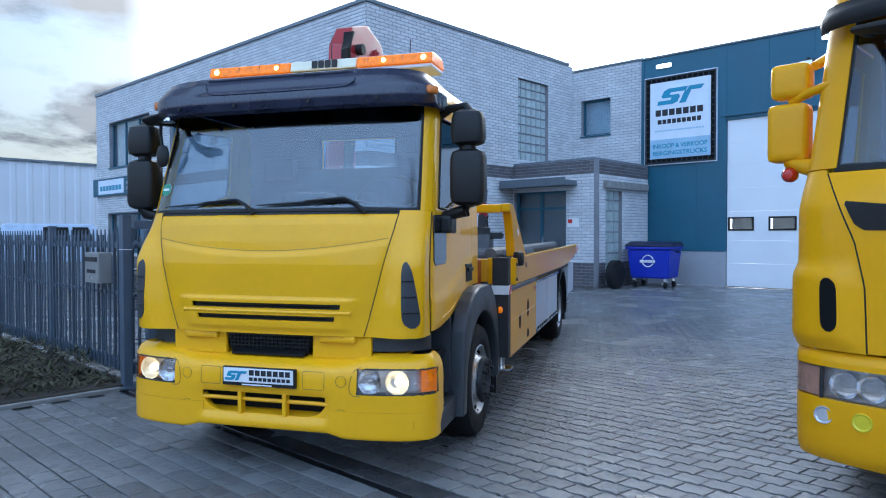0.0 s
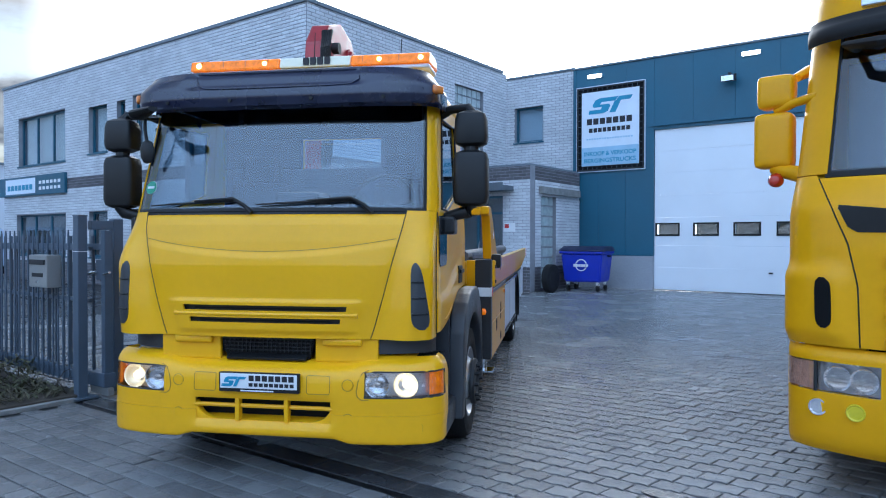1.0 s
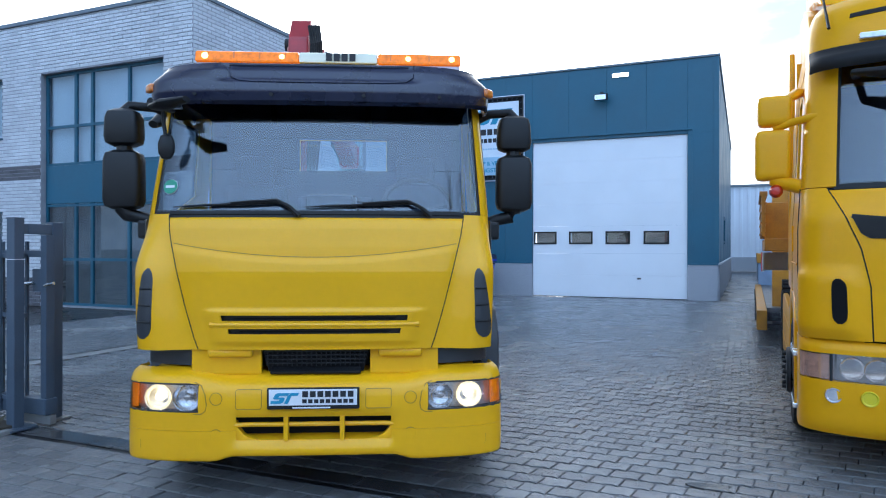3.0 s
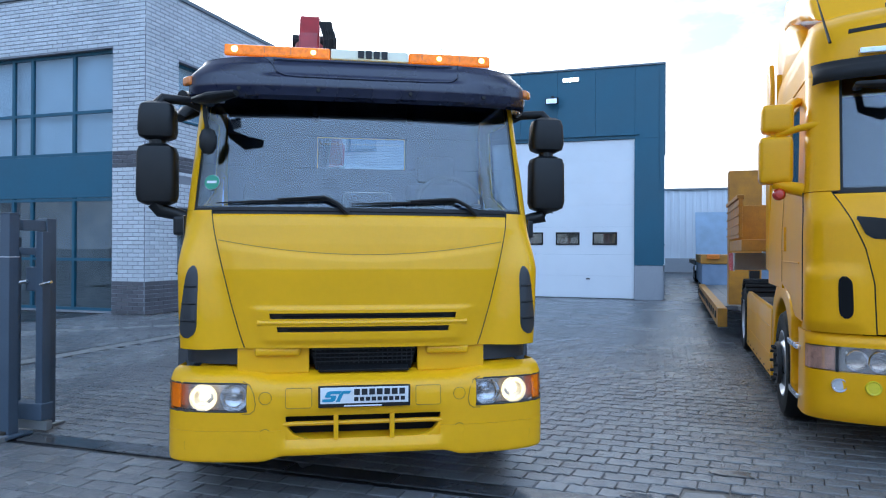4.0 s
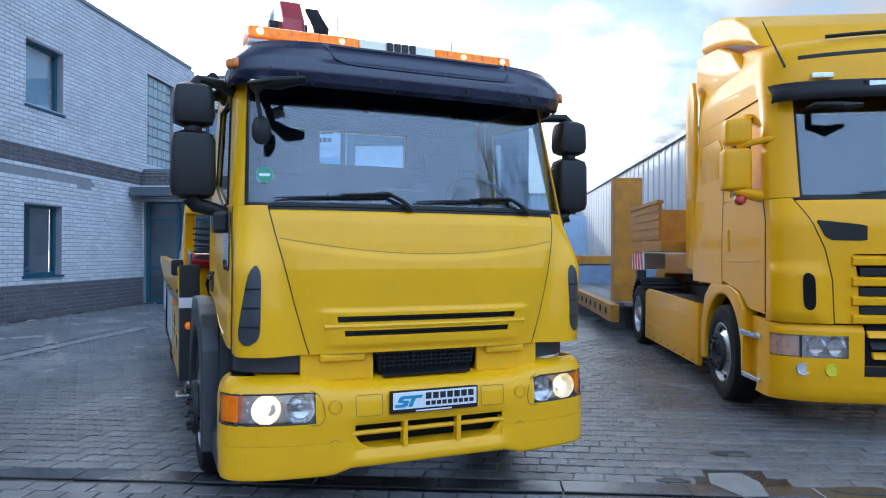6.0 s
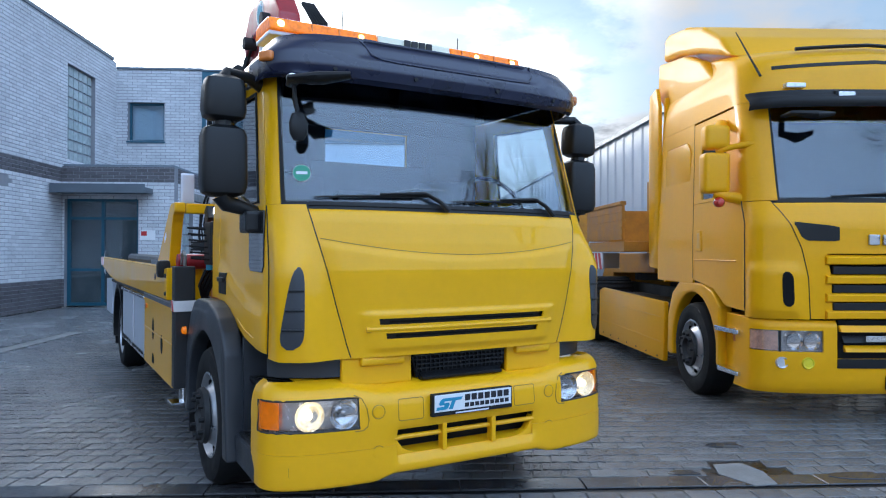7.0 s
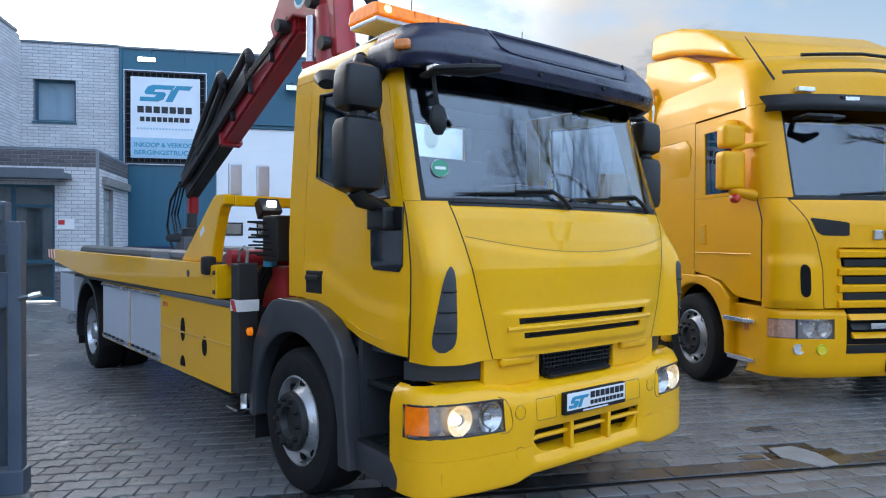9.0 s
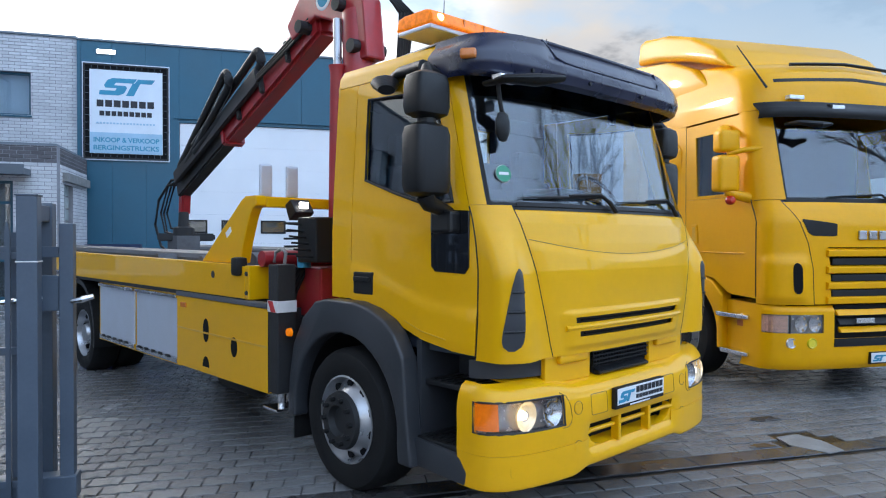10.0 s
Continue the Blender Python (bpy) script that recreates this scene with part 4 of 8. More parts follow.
def door(s):
    A0, A1 = 1.162, side_a(1.385)
    def v_of(a):
        return cab(a, 1.5).y
    def low(a, t):
        z0, z1 = table(sill, v_of(a)), table(belt, v_of(a))
        z = z0 + (z1 - z0) * t
        p = cab(s * a, z)
        p.x += s * 0.012 * sm(0.30 - abs(t - 0.14), 0.12, 0.2)
        return p
    def up(a, t):
        z0 = table(belt, v_of(a))
        return cab(s * a, z0 + (2.545 - z0) * t)
    aa = sorted(steps(A0, A1, 22) + [side_a(0.62), side_a(1.25), side_a(0.345)])
    order = (lambda f: f) if s > 0 else (lambda f: (lambda a, t: f(A0 + A1 - a, t)))
    as_ = aa if s > 0 else sorted(A0 + A1 - a for a in aa)
    inv = (lambda a: a) if s > 0 else (lambda a: A0 + A1 - a)
    d = part("door", shell(order(low), as_, steps(0, 1, 24), 0.025), YELLOW, truck, "yellow cab door", smooth=True)
    ta = sorted(steps(0, 1, 12) + [0.03, 0.84])
    hole = lambda a, t: not (0.03 < t < 0.84 and side_a(0.345) < inv(a) < side_a(1.25))
    part("window_frame", shell(order(up), as_, ta, 0.02, hole), YELLOW, d, smooth=True)
    g = part("side_window", shell(order(lambda a, t: up(a, t) - Vector((s * 0.012, 0, 0))), [x for x in as_ if side_a(0.34) <= inv(x) <= side_a(1.26)], [0.02, 0.3, 0.6, 0.85], 0.004), SIDEGLASS, d, smooth=True)
    g.visible_shadow = False
    ring = [up(side_a(v), t) + Vector((s * 0.002, 0, 0)) for v, t in ((0.36, 0.04), (0.62, 0.03), (0.9, 0.03), (1.24, 0.03), (1.24, 0.5), (1.23, 0.83), (0.8, 0.83), (0.36, 0.83), (0.36, 0.4), (0.36, 0.04))]
    part("window_seal", tube(ring, 0.009, 6), SEAL, d)
    part("kick_window", prism([(0.335, 1.72), (0.335, 1.42), (0.365, 1.385), (0.6, 1.39), (0.628, 1.42), (0.632, 1.735)], *sorted((s * 1.086, s * 1.096)), "x", 0.003), BLACKGLASS, d, "black glazed kerb window")
    h = part("handle_recess", box(*sorted((s * 1.085, s * 1.108)), 1.145, 1.345, 1.225, 1.365, 0.012), SEAL, d, "black recessed door handle")
    part("door_handle", box(*sorted((s * 1.110, s * 1.124)), 1.165, 1.325, 1.305, 1.335, 0.006), PLASTIC, h)
    part("sill_crease", tube([(s * 1.1035, v, table(sill, v) + 0.05) for v in (0.5, 0.7, 0.85)], 0.004, 5), YELLOW2, d)
    # rear quarter of the cab
    B0, B1 = side_a(1.391), side_a(1.60)
    q = lambda a, z: cab(s * a, z)
    f = q if s > 0 else (lambda a, z: q(B0 + B1 - a, z))
    part("rear_quarter", shell(f, steps(B0, B1, 3), steps(1.19, 2.548, 10), 0.02), YELLOW, truck, smooth=True)


mirror_both(door)

# roof, rear wall
ROOFZ = [(0, 2.552), (0.2, 2.62), (0.4, 2.672), (0.6, 2.70), (0.8, 2.722), (1.0, 2.735)]
ROOFS = [(0, 1.0), (0.2, 0.99), (0.4, 0.955), (0.6, 0.86), (0.8, 0.6), (1.0, 0.02)]


def roof_fn(a, t):
    p = cab(a, 2.55)
    k = table(ROOFS, t)
    return Vector((p.x * k, 1.60 + (p.y - 1.60) * k, table(ROOFZ, t)))


part("roof", shell(roof_fn, steps(-side_a(1.60), side_a(1.60), 50), steps(0, 1, 15), 0.012), YELLOW, truck, smooth=True)
b = bmesh.new()
for x0, x1, z0, z1 in wall_cells(-1.04, 1.04, 0.95, 2.56, [(-0.31, 0.39, 2.17, 2.42)]):
    box(x0, x1, 1.58, 1.60, z0, z1, bm=b)
part("rear_wall", b, YELLOW2, truck)
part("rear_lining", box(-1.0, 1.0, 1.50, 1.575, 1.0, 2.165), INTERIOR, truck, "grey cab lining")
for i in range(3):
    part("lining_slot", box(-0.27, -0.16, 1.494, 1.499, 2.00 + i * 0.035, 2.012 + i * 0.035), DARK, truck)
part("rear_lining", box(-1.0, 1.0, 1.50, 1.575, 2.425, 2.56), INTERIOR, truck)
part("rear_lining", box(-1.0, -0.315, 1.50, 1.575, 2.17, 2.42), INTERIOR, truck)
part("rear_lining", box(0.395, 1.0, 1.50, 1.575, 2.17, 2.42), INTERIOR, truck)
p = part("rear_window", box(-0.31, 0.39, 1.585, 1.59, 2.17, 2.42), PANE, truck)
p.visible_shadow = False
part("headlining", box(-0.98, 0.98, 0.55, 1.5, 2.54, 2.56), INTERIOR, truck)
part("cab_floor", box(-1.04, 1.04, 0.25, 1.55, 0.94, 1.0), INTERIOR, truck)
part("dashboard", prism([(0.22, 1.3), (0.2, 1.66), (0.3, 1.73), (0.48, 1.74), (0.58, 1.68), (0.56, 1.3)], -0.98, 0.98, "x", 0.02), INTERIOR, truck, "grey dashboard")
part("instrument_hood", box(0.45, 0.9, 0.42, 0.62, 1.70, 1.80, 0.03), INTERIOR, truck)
for x in (-0.62, 0.62):
    st = part("seat", box(x - 0.25, x + 0.25, 0.85, 1.35, 1.35, 1.5, 0.05), SEAT, truck, "dark cloth seat")
    part("seat_back", prism([(1.2, 1.45), (1.34, 1.45), (1.46, 2.02), (1.33, 2.04)], x - 0.24, x + 0.24, "x", 0.04), SEAT, st)
    part("head_rest", box(x - 0.15, x + 0.15, 1.33, 1.44, 2.05, 2.26, 0.04), SEAT, st)
part("middle_seat", prism([(1.2, 1.4), (1.32, 1.4), (1.42, 1.93), (1.3, 1.95)], -0.3, 0.3, "x", 0.04), SEAT, truck)
part("centre_console", box(-0.12, 0.2, 0.5, 0.8, 1.5, 1.9, 0.03), PLASTIC, truck)
swm = pose(0.62, 0.68, 1.83, 58, 0, 0)
swh = part("steering_wheel", tube([swm @ Vector((0.235 * math.cos(a), 0.235 * math.sin(a), 0)) for a in steps(0, 2 * math.pi, 28)], 0.016, 8), PLASTIC, truck, "black steering wheel", smooth=True)
part("wheel_spoke", tube([swm @ Vector((-0.22, 0, 0)), swm @ Vector((0, -0.03, -0.03)), swm @ Vector((0.22, 0, 0))], 0.03, 8, flat=0.5), PLASTIC, swh)
part("steering_column", tube([swm @ Vector((0, 0, -0.02)), (0.62, 0.5, 1.6)], 0.04), PLASTIC, swh)

# dark visor over the windscreen
VIS = [(2.425, 0.20), (2.445, 0.165), (2.50, 0.145), (2.58, 0.16), (2.64, 0.185), (2.70, 0.235), (2.74, 0.30)]


def visor_fn(a, t):
    z = table([(0, 2.425), (0.1, 2.45), (0.35, 2.52), (0.55, 2.575), (0.7, 2.612), (0.82, 2.64), (0.93, 2.668), (1, 2.685)], t)
    u, o = outline(a, 1.085, 0.36, 3.0)
    k = 1 - 0.075 * sm(t, 0.45, 1.0)
    bump_ = 0.026 * sm(0.58 - abs(u) * 0.9, 0, 0.05) * sm(t, 0.45, 0.6) * (1 - sm(t, 0.9, 1.0))
    # the ends stand higher than the cut-away middle, the lower edge rises a little at the corners
    z += 0.008 * sm(abs(u), 0.46, 0.60) * (1 - sm(abs(u), 0.85, 1.09)) * sm(t, 0.3, 1.0)
    return Vector((u * k, table(VIS, min(z, 2.74)) + o * (1 - 0.15 * t) + bump_, z + 0.02 * (abs(u) / 1.085) ** 3 * (1 - t)))


visor = part("sun_visor", shell(visor_fn, steps(-1.50, 1.50, 60), steps(0, 1, 24), 0.018), NAVY, truck, "glossy dark blue roof visor", smooth=True)
part("visor_top", shell(lambda a, t: visor_fn(a, 1.0).lerp(Vector((visor_fn(a, 1.0).x * 0.97, max(1.05, visor_fn(a, 1.0).y + 0.05), 2.68)), t), steps(-1.45, 1.45, 40), steps(0, 1, 3), 0.01), NAVY, visor, smooth=True)
part("visor_ridge", tube([visor_fn(a, t) + Vector((0, -0.002, 0.002)) for a, t in ((-0.66, 0.98), (-0.60, 0.85), (-0.54, 0.62), (-0.48, 0.52), (-0.40, 0.49), (-0.2, 0.48), (0.1, 0.48), (0.4, 0.49), (0.54, 0.52), (0.60, 0.66), (0.64, 0.98))], 0.006, 8), NAVY, visor, smooth=True)
for s in (-1, 1):
    c = visor_fn(s * 1.12, 0.42)
    lamp = part("marker_lamp", box(-0.045, 0.045, -0.02, 0.02, -0.028, 0.028, 0.018, seg=3), AMBERDIM, visor, "amber marker lamp", smooth=True)
    lamp.matrix_local = Matrix.Translation(c + Vector((s * 0.006, -0.004, 0))) @ pose(0, 0, 0, 0, 0, s * 52)
    for x in (0.28, 0.75):
        bolt = visor_fn(s * x, 0.2)
        part("bolt", lathe([(-0.012, 0.012), (0, 0.012)], bolt, "y", 8), SEAL, visor)
for x in (-0.3, 0.3):
    part("sun_blind", box(x - 0.02, x + 0.02, 0.36, 0.40, 2.33, 2.47), SEAL, truck)

# amber light bar
bar = part("light_bar", box(-0.93, 0.93, 0.82, 1.12, 2.818, 2.847, 0.01), ALU, truck, "amber warning light bar")
for x in (-0.6, 0.65):
    part("bar_foot", box(x - 0.05, x + 0.05, 0.88, 1.06, 2.7, 2.82, 0.008), FRAME, bar)
for x0, x1, m_, lab in ((-0.93, -0.215, AMBER, "orange lens"), (0.345, 0.935, AMBER, "orange lens"), (-0.21, 0.34, CREAM, "cream sign box")):
    l_ = part("lens" if m_ is AMBER else "sign_box", prism([(0.80, 2.85), (0.82, 2.925), (0.87, 2.937), (1.06, 2.937), (1.12, 2.925), (1.14, 2.85)], x0, x1, "x", 0.012), m_, bar, lab)
    if m_ is AMBER:
        for i in range(4):
            x = x0 + 0.09 + i * (x1 - x0 - 0.18) / 3
            part("lens_rib", box(x - 0.004, x + 0.004, 0.806, 0.83, 2.856, 2.918), AMBERDIM, l_)
for x, r_ in ((-0.86, 0.028), (-0.33, 0.022), (0.56, 0.022), (0.87, 0.024)):
    part("flash", lathe([(-0.012, 0.0), (-0.008, r_ * 0.7), (0.012, r_)], (x, 0.808, 2.888), "y", 18), AMBERHOT, bar, "lit flash")
for i in range(4):
    part("name_bar", box(-0.02 + i * 0.055, 0.022 + i * 0.055, 0.795, 0.812, 2.864, 2.918), INK, bar)
part("beacon_foot", lathe([(2.69, 0.16), (2.75, 0.15), (2.78, 0.09), (2.79, 0.0)], (-0.55, 1.32, 0), "z", 20), FRAME, truck)
for x, y, h in ((0.62, 1.2, 0.42), (-0.2, 1.5, 0.6)):
    part("aerial", tube([(x, y, 2.72), (x + 0.02, y, 2.72 + h)], [0.006, 0.003], 6), SEAL, truck)


# mirrors
def mirrors(s):
    cx, cy = s * 1.275, 0.47 if s < 0 else 0.55
    def head(z0, z1, w0, w1):
        prof = [(z0, 0.55), (z0 + 0.02, 0.9), (z0 + 0.06, 1.0), (z1 - 0.06, 1.0), (z1 - 0.02, 0.9), (z1, 0.55)]
        b = bmesh.new()
        rings = []
        for z, k in prof:
            w = (w0 + (w1 - w0) * (z - z0) / (z1 - z0)) * k
            ring = []
            for i in range(24):
                a = 2 * math.pi * i / 24
                x = w * math.copysign(abs(math.cos(a)) ** 0.36, math.cos(a))
                y = 0.085 * k * math.copysign(abs(math.sin(a)) ** 0.5, math.sin(a))
                ring.append(b.verts.new((cx + x, cy + min(y, 0.06 * k), z)))
            rings.append(ring)
        for r0, r1 in zip(rings, rings[1:]):
            for i in range(24):
                b.faces.new((r0[i], r0[(i + 1) % 24], r1[(i + 1) % 24], r1[i]))
        b.faces.new(rings[0]); b.faces.new(rings[-1][::-1])
        return b
    m = part("door_mirror", head(1.79, 2.17, 0.122, 0.118), PLASTIC, truck, "black double door mirror", smooth=True)
    part("mirror_glass", box(cx - 0.1, cx + 0.1, cy + 0.062, cy + 0.066, 1.83, 2.13), REFLECTOR, m)
    up = part("wide_angle_head", head(2.195, 2.435, 0.118, 0.105), PLASTIC, m, smooth=True)
    part("mirror_glass", box(cx - 0.09, cx + 0.09, cy + 0.062, cy + 0.066, 2.23, 2.40), REFLECTOR, up)
    part("mirror_neck", tube([(cx, cy, 2.16), (cx, cy, 2.2)], 0.05), PLASTIC, m)
    part("upper_arm", tube([(cx, cy, 2.42), (cx - s * 0.02, cy + 0.02, 2.465), (s * 1.12, cy + 0.1, 2.47), (s * 1.03, cy + 0.14, 2.44)], [0.04, 0.03, 0.03, 0.04], 10), PLASTIC, m, smooth=True)
    part("lower_arm", tube([(cx, cy, 1.80), (cx - s * 0.02, cy, 1.755), (s * 1.16, cy + 0.02, 1.735), (s * 1.09, cy + 0.03, 1.70)], [0.06, 0.045, 0.04, 0.05], 10), PLASTIC, m, smooth=True)
    part("arm_bracket", box(*sorted((s * 1.085, s * 1.17)), cy - 0.07, cy + 0.09, 1.60, 1.72, 0.02), PLASTIC, m)


mirror_both(mirrors)
km = part("kerb_mirror", tube([(-1.06, 1.06, 2.50), (-1.12, 1.0, 2.50), (-1.19, 0.92, 2.46), (-1.23, 0.86, 2.41)], [0.05, 0.06, 0.085, 0.05], 12, flat=0.6), PLASTIC, truck, "black kerb mirror over the door", smooth=True)
part("mirror_rail", tube([(-1.04, 1.12, 2.49), (-1.09, 0.9, 2.535), (-1.16, 0.62, 2.515)], 0.035, 10), PLASTIC, km, smooth=True)
fm = part("front_mirror", tube([(-0.94, 0.36, 2.41), (-0.98, 0.18, 2.40), (-0.88, 0.06, 2.39), (-0.74, 0.0, 2.41)], [0.03, 0.045, 0.066, 0.035], 14, flat=0.5), PLASTIC, truck, "black front mirror under the visor", smooth=True)
part("mirror_arm", box(-1.0, -0.84, 0.2, 0.27, 2.40, 2.435, 0.01), CHROME, fm)
b = lathe([(-0.10, 0.0), (-0.092, 0.035), (-0.05, 0.062), (0.02, 0.066), (0.075, 0.045), (0.095, 0.0)], (0, 0, 0), "z", 16)
bmesh.ops.scale(b, vec=(0.8, 0.4, 0.85), verts=b.verts)
bmesh.ops.translate(b, vec=(-0.935, 0.245, 2.17), verts=b.verts)
part("kerb_view_head", b, PLASTIC, fm, smooth=True)
part("inner_stalk", tube([(-0.94, 0.245, 2.24), (-0.955, 0.25, 2.32), (-0.96, 0.26, 2.42)], 0.012), PLASTIC, fm, smooth=True)

# ---- bumper ----
BUMP_V = [(0.285, 0.014), (0.297, 0.003), (0.35, 0.0), (0.465, 0.0), (0.6, -0.004), (0.70, 0.004), (0.745, 0.018), (0.78, 0.045), (0.805, 0.085), (0.822, 0.15)]


def bumper_pt(a, z):
    u, o = outline(a, 1.148, 0.32, 3.4)
    dip = 0.05 * sm(0.52 - abs(u), 0, 0.1) * (1 - sm(abs(z - 0.46), 0.05, 0.12))
    # the top edge dips in the middle
    dz = -0.03 * sm(0.75 - abs(u), 0, 0.25) * sm(z, 0.68, 0.8)
    dz += 0.03 * sm(0.60 - abs(u), 0, 0.14) * (1 - sm(z, 0.29, 0.40))
    off, k = table(BUMP_V, z), min(1.0, o / 0.3)
    return Vector((u - math.copysign(off * 0.45 * k, u), o + off * (1 - k) + 0.6 * dip * (1 if z < 0.56 else 0.3), z + dz))


HL0, HL1, HZ0, HZ1 = 0.675, 1.25, 0.578, 0.738
ba = sorted(steps(-1.40, 1.40, 64) + [-HL0, HL0, -HL1, HL1, -0.455, 0.455])


def bump_keep(a, z):
    return not ((HL0 < abs(a) < HL1 and HZ0 < z < HZ1) or (abs(a) < 0.455 and 0.405 < z < 0.545))


bz = sorted([0.4665, 0.5, 0.545, HZ0, 0.61, 0.65, 0.70, HZ1, 0.755, 0.77, 0.785, 0.80, 0.812, 0.822])
bumper = part("bumper", shell(bumper_pt, ba, bz, 0.02, bump_keep), YELLOW, truck, "yellow front bumper", smooth=True)
part("bumper_skirt", shell(lambda a, z: bumper_pt(a, z) + Vector((0, -0.004, 0)), ba, sorted([0.287, 0.295, 0.305, 0.32, 0.35, 0.405, 0.44, 0.4655]), 0.02, bump_keep), YELLOW, bumper, smooth=True)
part("bumper_return", shell(lambda a, t: bumper_pt(a, 0.822).lerp(bumper_pt(a, 0.822) + Vector((0, 0.14, 0.01)), t), steps(-0.98, 0.98, 30), [0, 0.5, 1], 0.01), YELLOW, bumper, smooth=True)
part("intake_back", box(-0.5, 0.5, 0.13, 0.15, 0.38, 0.57), DARK, bumper)
part("intake_lip", shell(lambda a, t: bumper_pt(a, 0.405).lerp(Vector((bumper_pt(a, 0.405).x, 0.14, 0.42)), t), steps(-0.455, 0.455, 16), [0, 0.5, 1], 0.01), YELLOW, bumper, smooth=True)
part("intake_bar", tube([bumper_pt(a, 0.495) + Vector((0, 0.012, 0)) for a in steps(-0.47, 0.47, 14)], 0.014, 8), YELLOW, bumper, smooth=True)
for x in (-0.165, 0.165):
    part("intake_post", box(x - 0.014, x + 0.014, 0.005, 0.06, 0.40, 0.55, 0.006), YELLOW, bumper)
# centre grille above the bumper and yellow chin
for x0, x1, z0, z1 in ((-0.74, -0.325, 0.78, 0.935), (0.325, 0.74, 0.78, 0.935)):
    part("chin", box(x0, x1, 0.105, 0.14, z0, z1, 0.01), YELLOW, truck)
for s in (-1, 1):
    part("chin_fillet", box(*sorted((s * 0.375, s * 0.64)), 0.075, 0.125, 0.885, 0.94, 0.024, seg=4), YELLOW, truck, smooth=True)
gr = part("grille", prism([(-0.325, 0.935), (0.325, 0.935), (0.285, 0.795), (-0.285, 0.795)], 0.12, 0.14, "y"), DARK, truck, "black mesh grille")
for i in range(4):
    part("grille_bar", box(-0.31 + 0.006 * i, 0.31 - 0.006 * i, 0.10, 0.12, 0.915 - i * 0.024, 0.922 - i * 0.024), PLASTIC, gr)
for i in range(21):
    x = -0.29 + i * 0.029
    part("grille_bar", box(x - 0.003, x + 0.003, 0.106, 0.119, 0.83, 0.925), PLASTIC, gr)
part("grille_shelf", prism([(0.075, 0.80), (0.13, 0.825), (0.13, 0.78), (0.08, 0.785)], -0.27, 0.27, "x", 0.004), PLASTIC, gr)
# number plate with the dealer's board
pl = part("plate_holder", box(-0.268, 0.268, -0.032, -0.002, 0.598, 0.722, 0.006), SEAL, bumper, "white dealer plate in a black holder")
part("plate", box(-0.256, 0.256, -0.037, -0.033, 0.622, 0.716, 0.002), WHITE, pl)
flat_logo(pl, -0.165, -0.0375, 0.634, 0.14, 0.062)
for i in range(7):
    part("name_bar", box(-0.062 + i * 0.044, -0.062 + i * 0.044 + 0.033, -0.041, -0.0375, 0.671, 0.706), INK, pl)
for i in range(9):
    part("name_bar", box(-0.062 + i * 0.034, -0.062 + i * 0.034 + 0.025, -0.041, -0.0375, 0.636, 0.658), INK, pl)
part("text_bar", box(-0.12, 0.1, -0.035, -0.0325, 0.604, 0.612), WHITE, pl)


# dark yellow line painted round the covers for the shade in their joints
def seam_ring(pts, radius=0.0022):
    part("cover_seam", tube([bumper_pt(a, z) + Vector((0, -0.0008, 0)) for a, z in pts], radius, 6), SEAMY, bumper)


def round_rect(a, z, w, h, r=0.012):
    pts = []
    for ca, cz, q in ((a + w - r, z + h - r, 0), (a - w + r, z + h - r, 1), (a - w + r, z - h + r, 2), (a + w - r, z - h + r, 3)):
        pts += [(ca + r * math.cos((q + f) * math.pi / 2), cz + r * math.sin((q + f) * math.pi / 2)) for f in (0, 0.5, 1)]
    return pts + pts[:1]


for s in (-1, 1):
    for z in (0.655, 0.44):
        c = bumper_pt(s * 0.57, z)
        part("plug", lathe([(-0.004, 0.0), (-0.004, 0.030), (0, 0.034)], c, "y", 20), YELLOW, bumper, smooth=True)
        seam_ring([(s * 0.57 + 0.036 * math.cos(a), z + 0.036 * math.sin(a)) for a in steps(0, 2 * math.pi, 20)])
    seam_ring(round_rect(s * 0.38, 0.655, 0.075, 0.06))
    seam_ring(round_rect(s * 0.97, 0.385, 0.06, 0.032))
    # yellow insert beside the headlight
    seam_ring([(s * a, z) for a, z in ((0.70, 0.752), (0.66, 0.735), (0.635, 0.68), (0.625, 0.62), (0.632, 0.585), (0.655, 0.567), (0.70, 0.566))], 0.003)
    # rounded lower corner of the intake
    yy = bumper_pt(0.40, 0.43).y
    part("intake_corner", prism([(s * 0.46, 0.40), (s * 0.46, 0.52), (s * 0.445, 0.475), (s * 0.415, 0.438), (s * 0.37, 0.415), (s * 0.31, 0.405), (s * 0.31, 0.40)][::s], yy - 0.004, yy + 0.05, "y", 0.004), YELLOW, bumper, smooth=True)


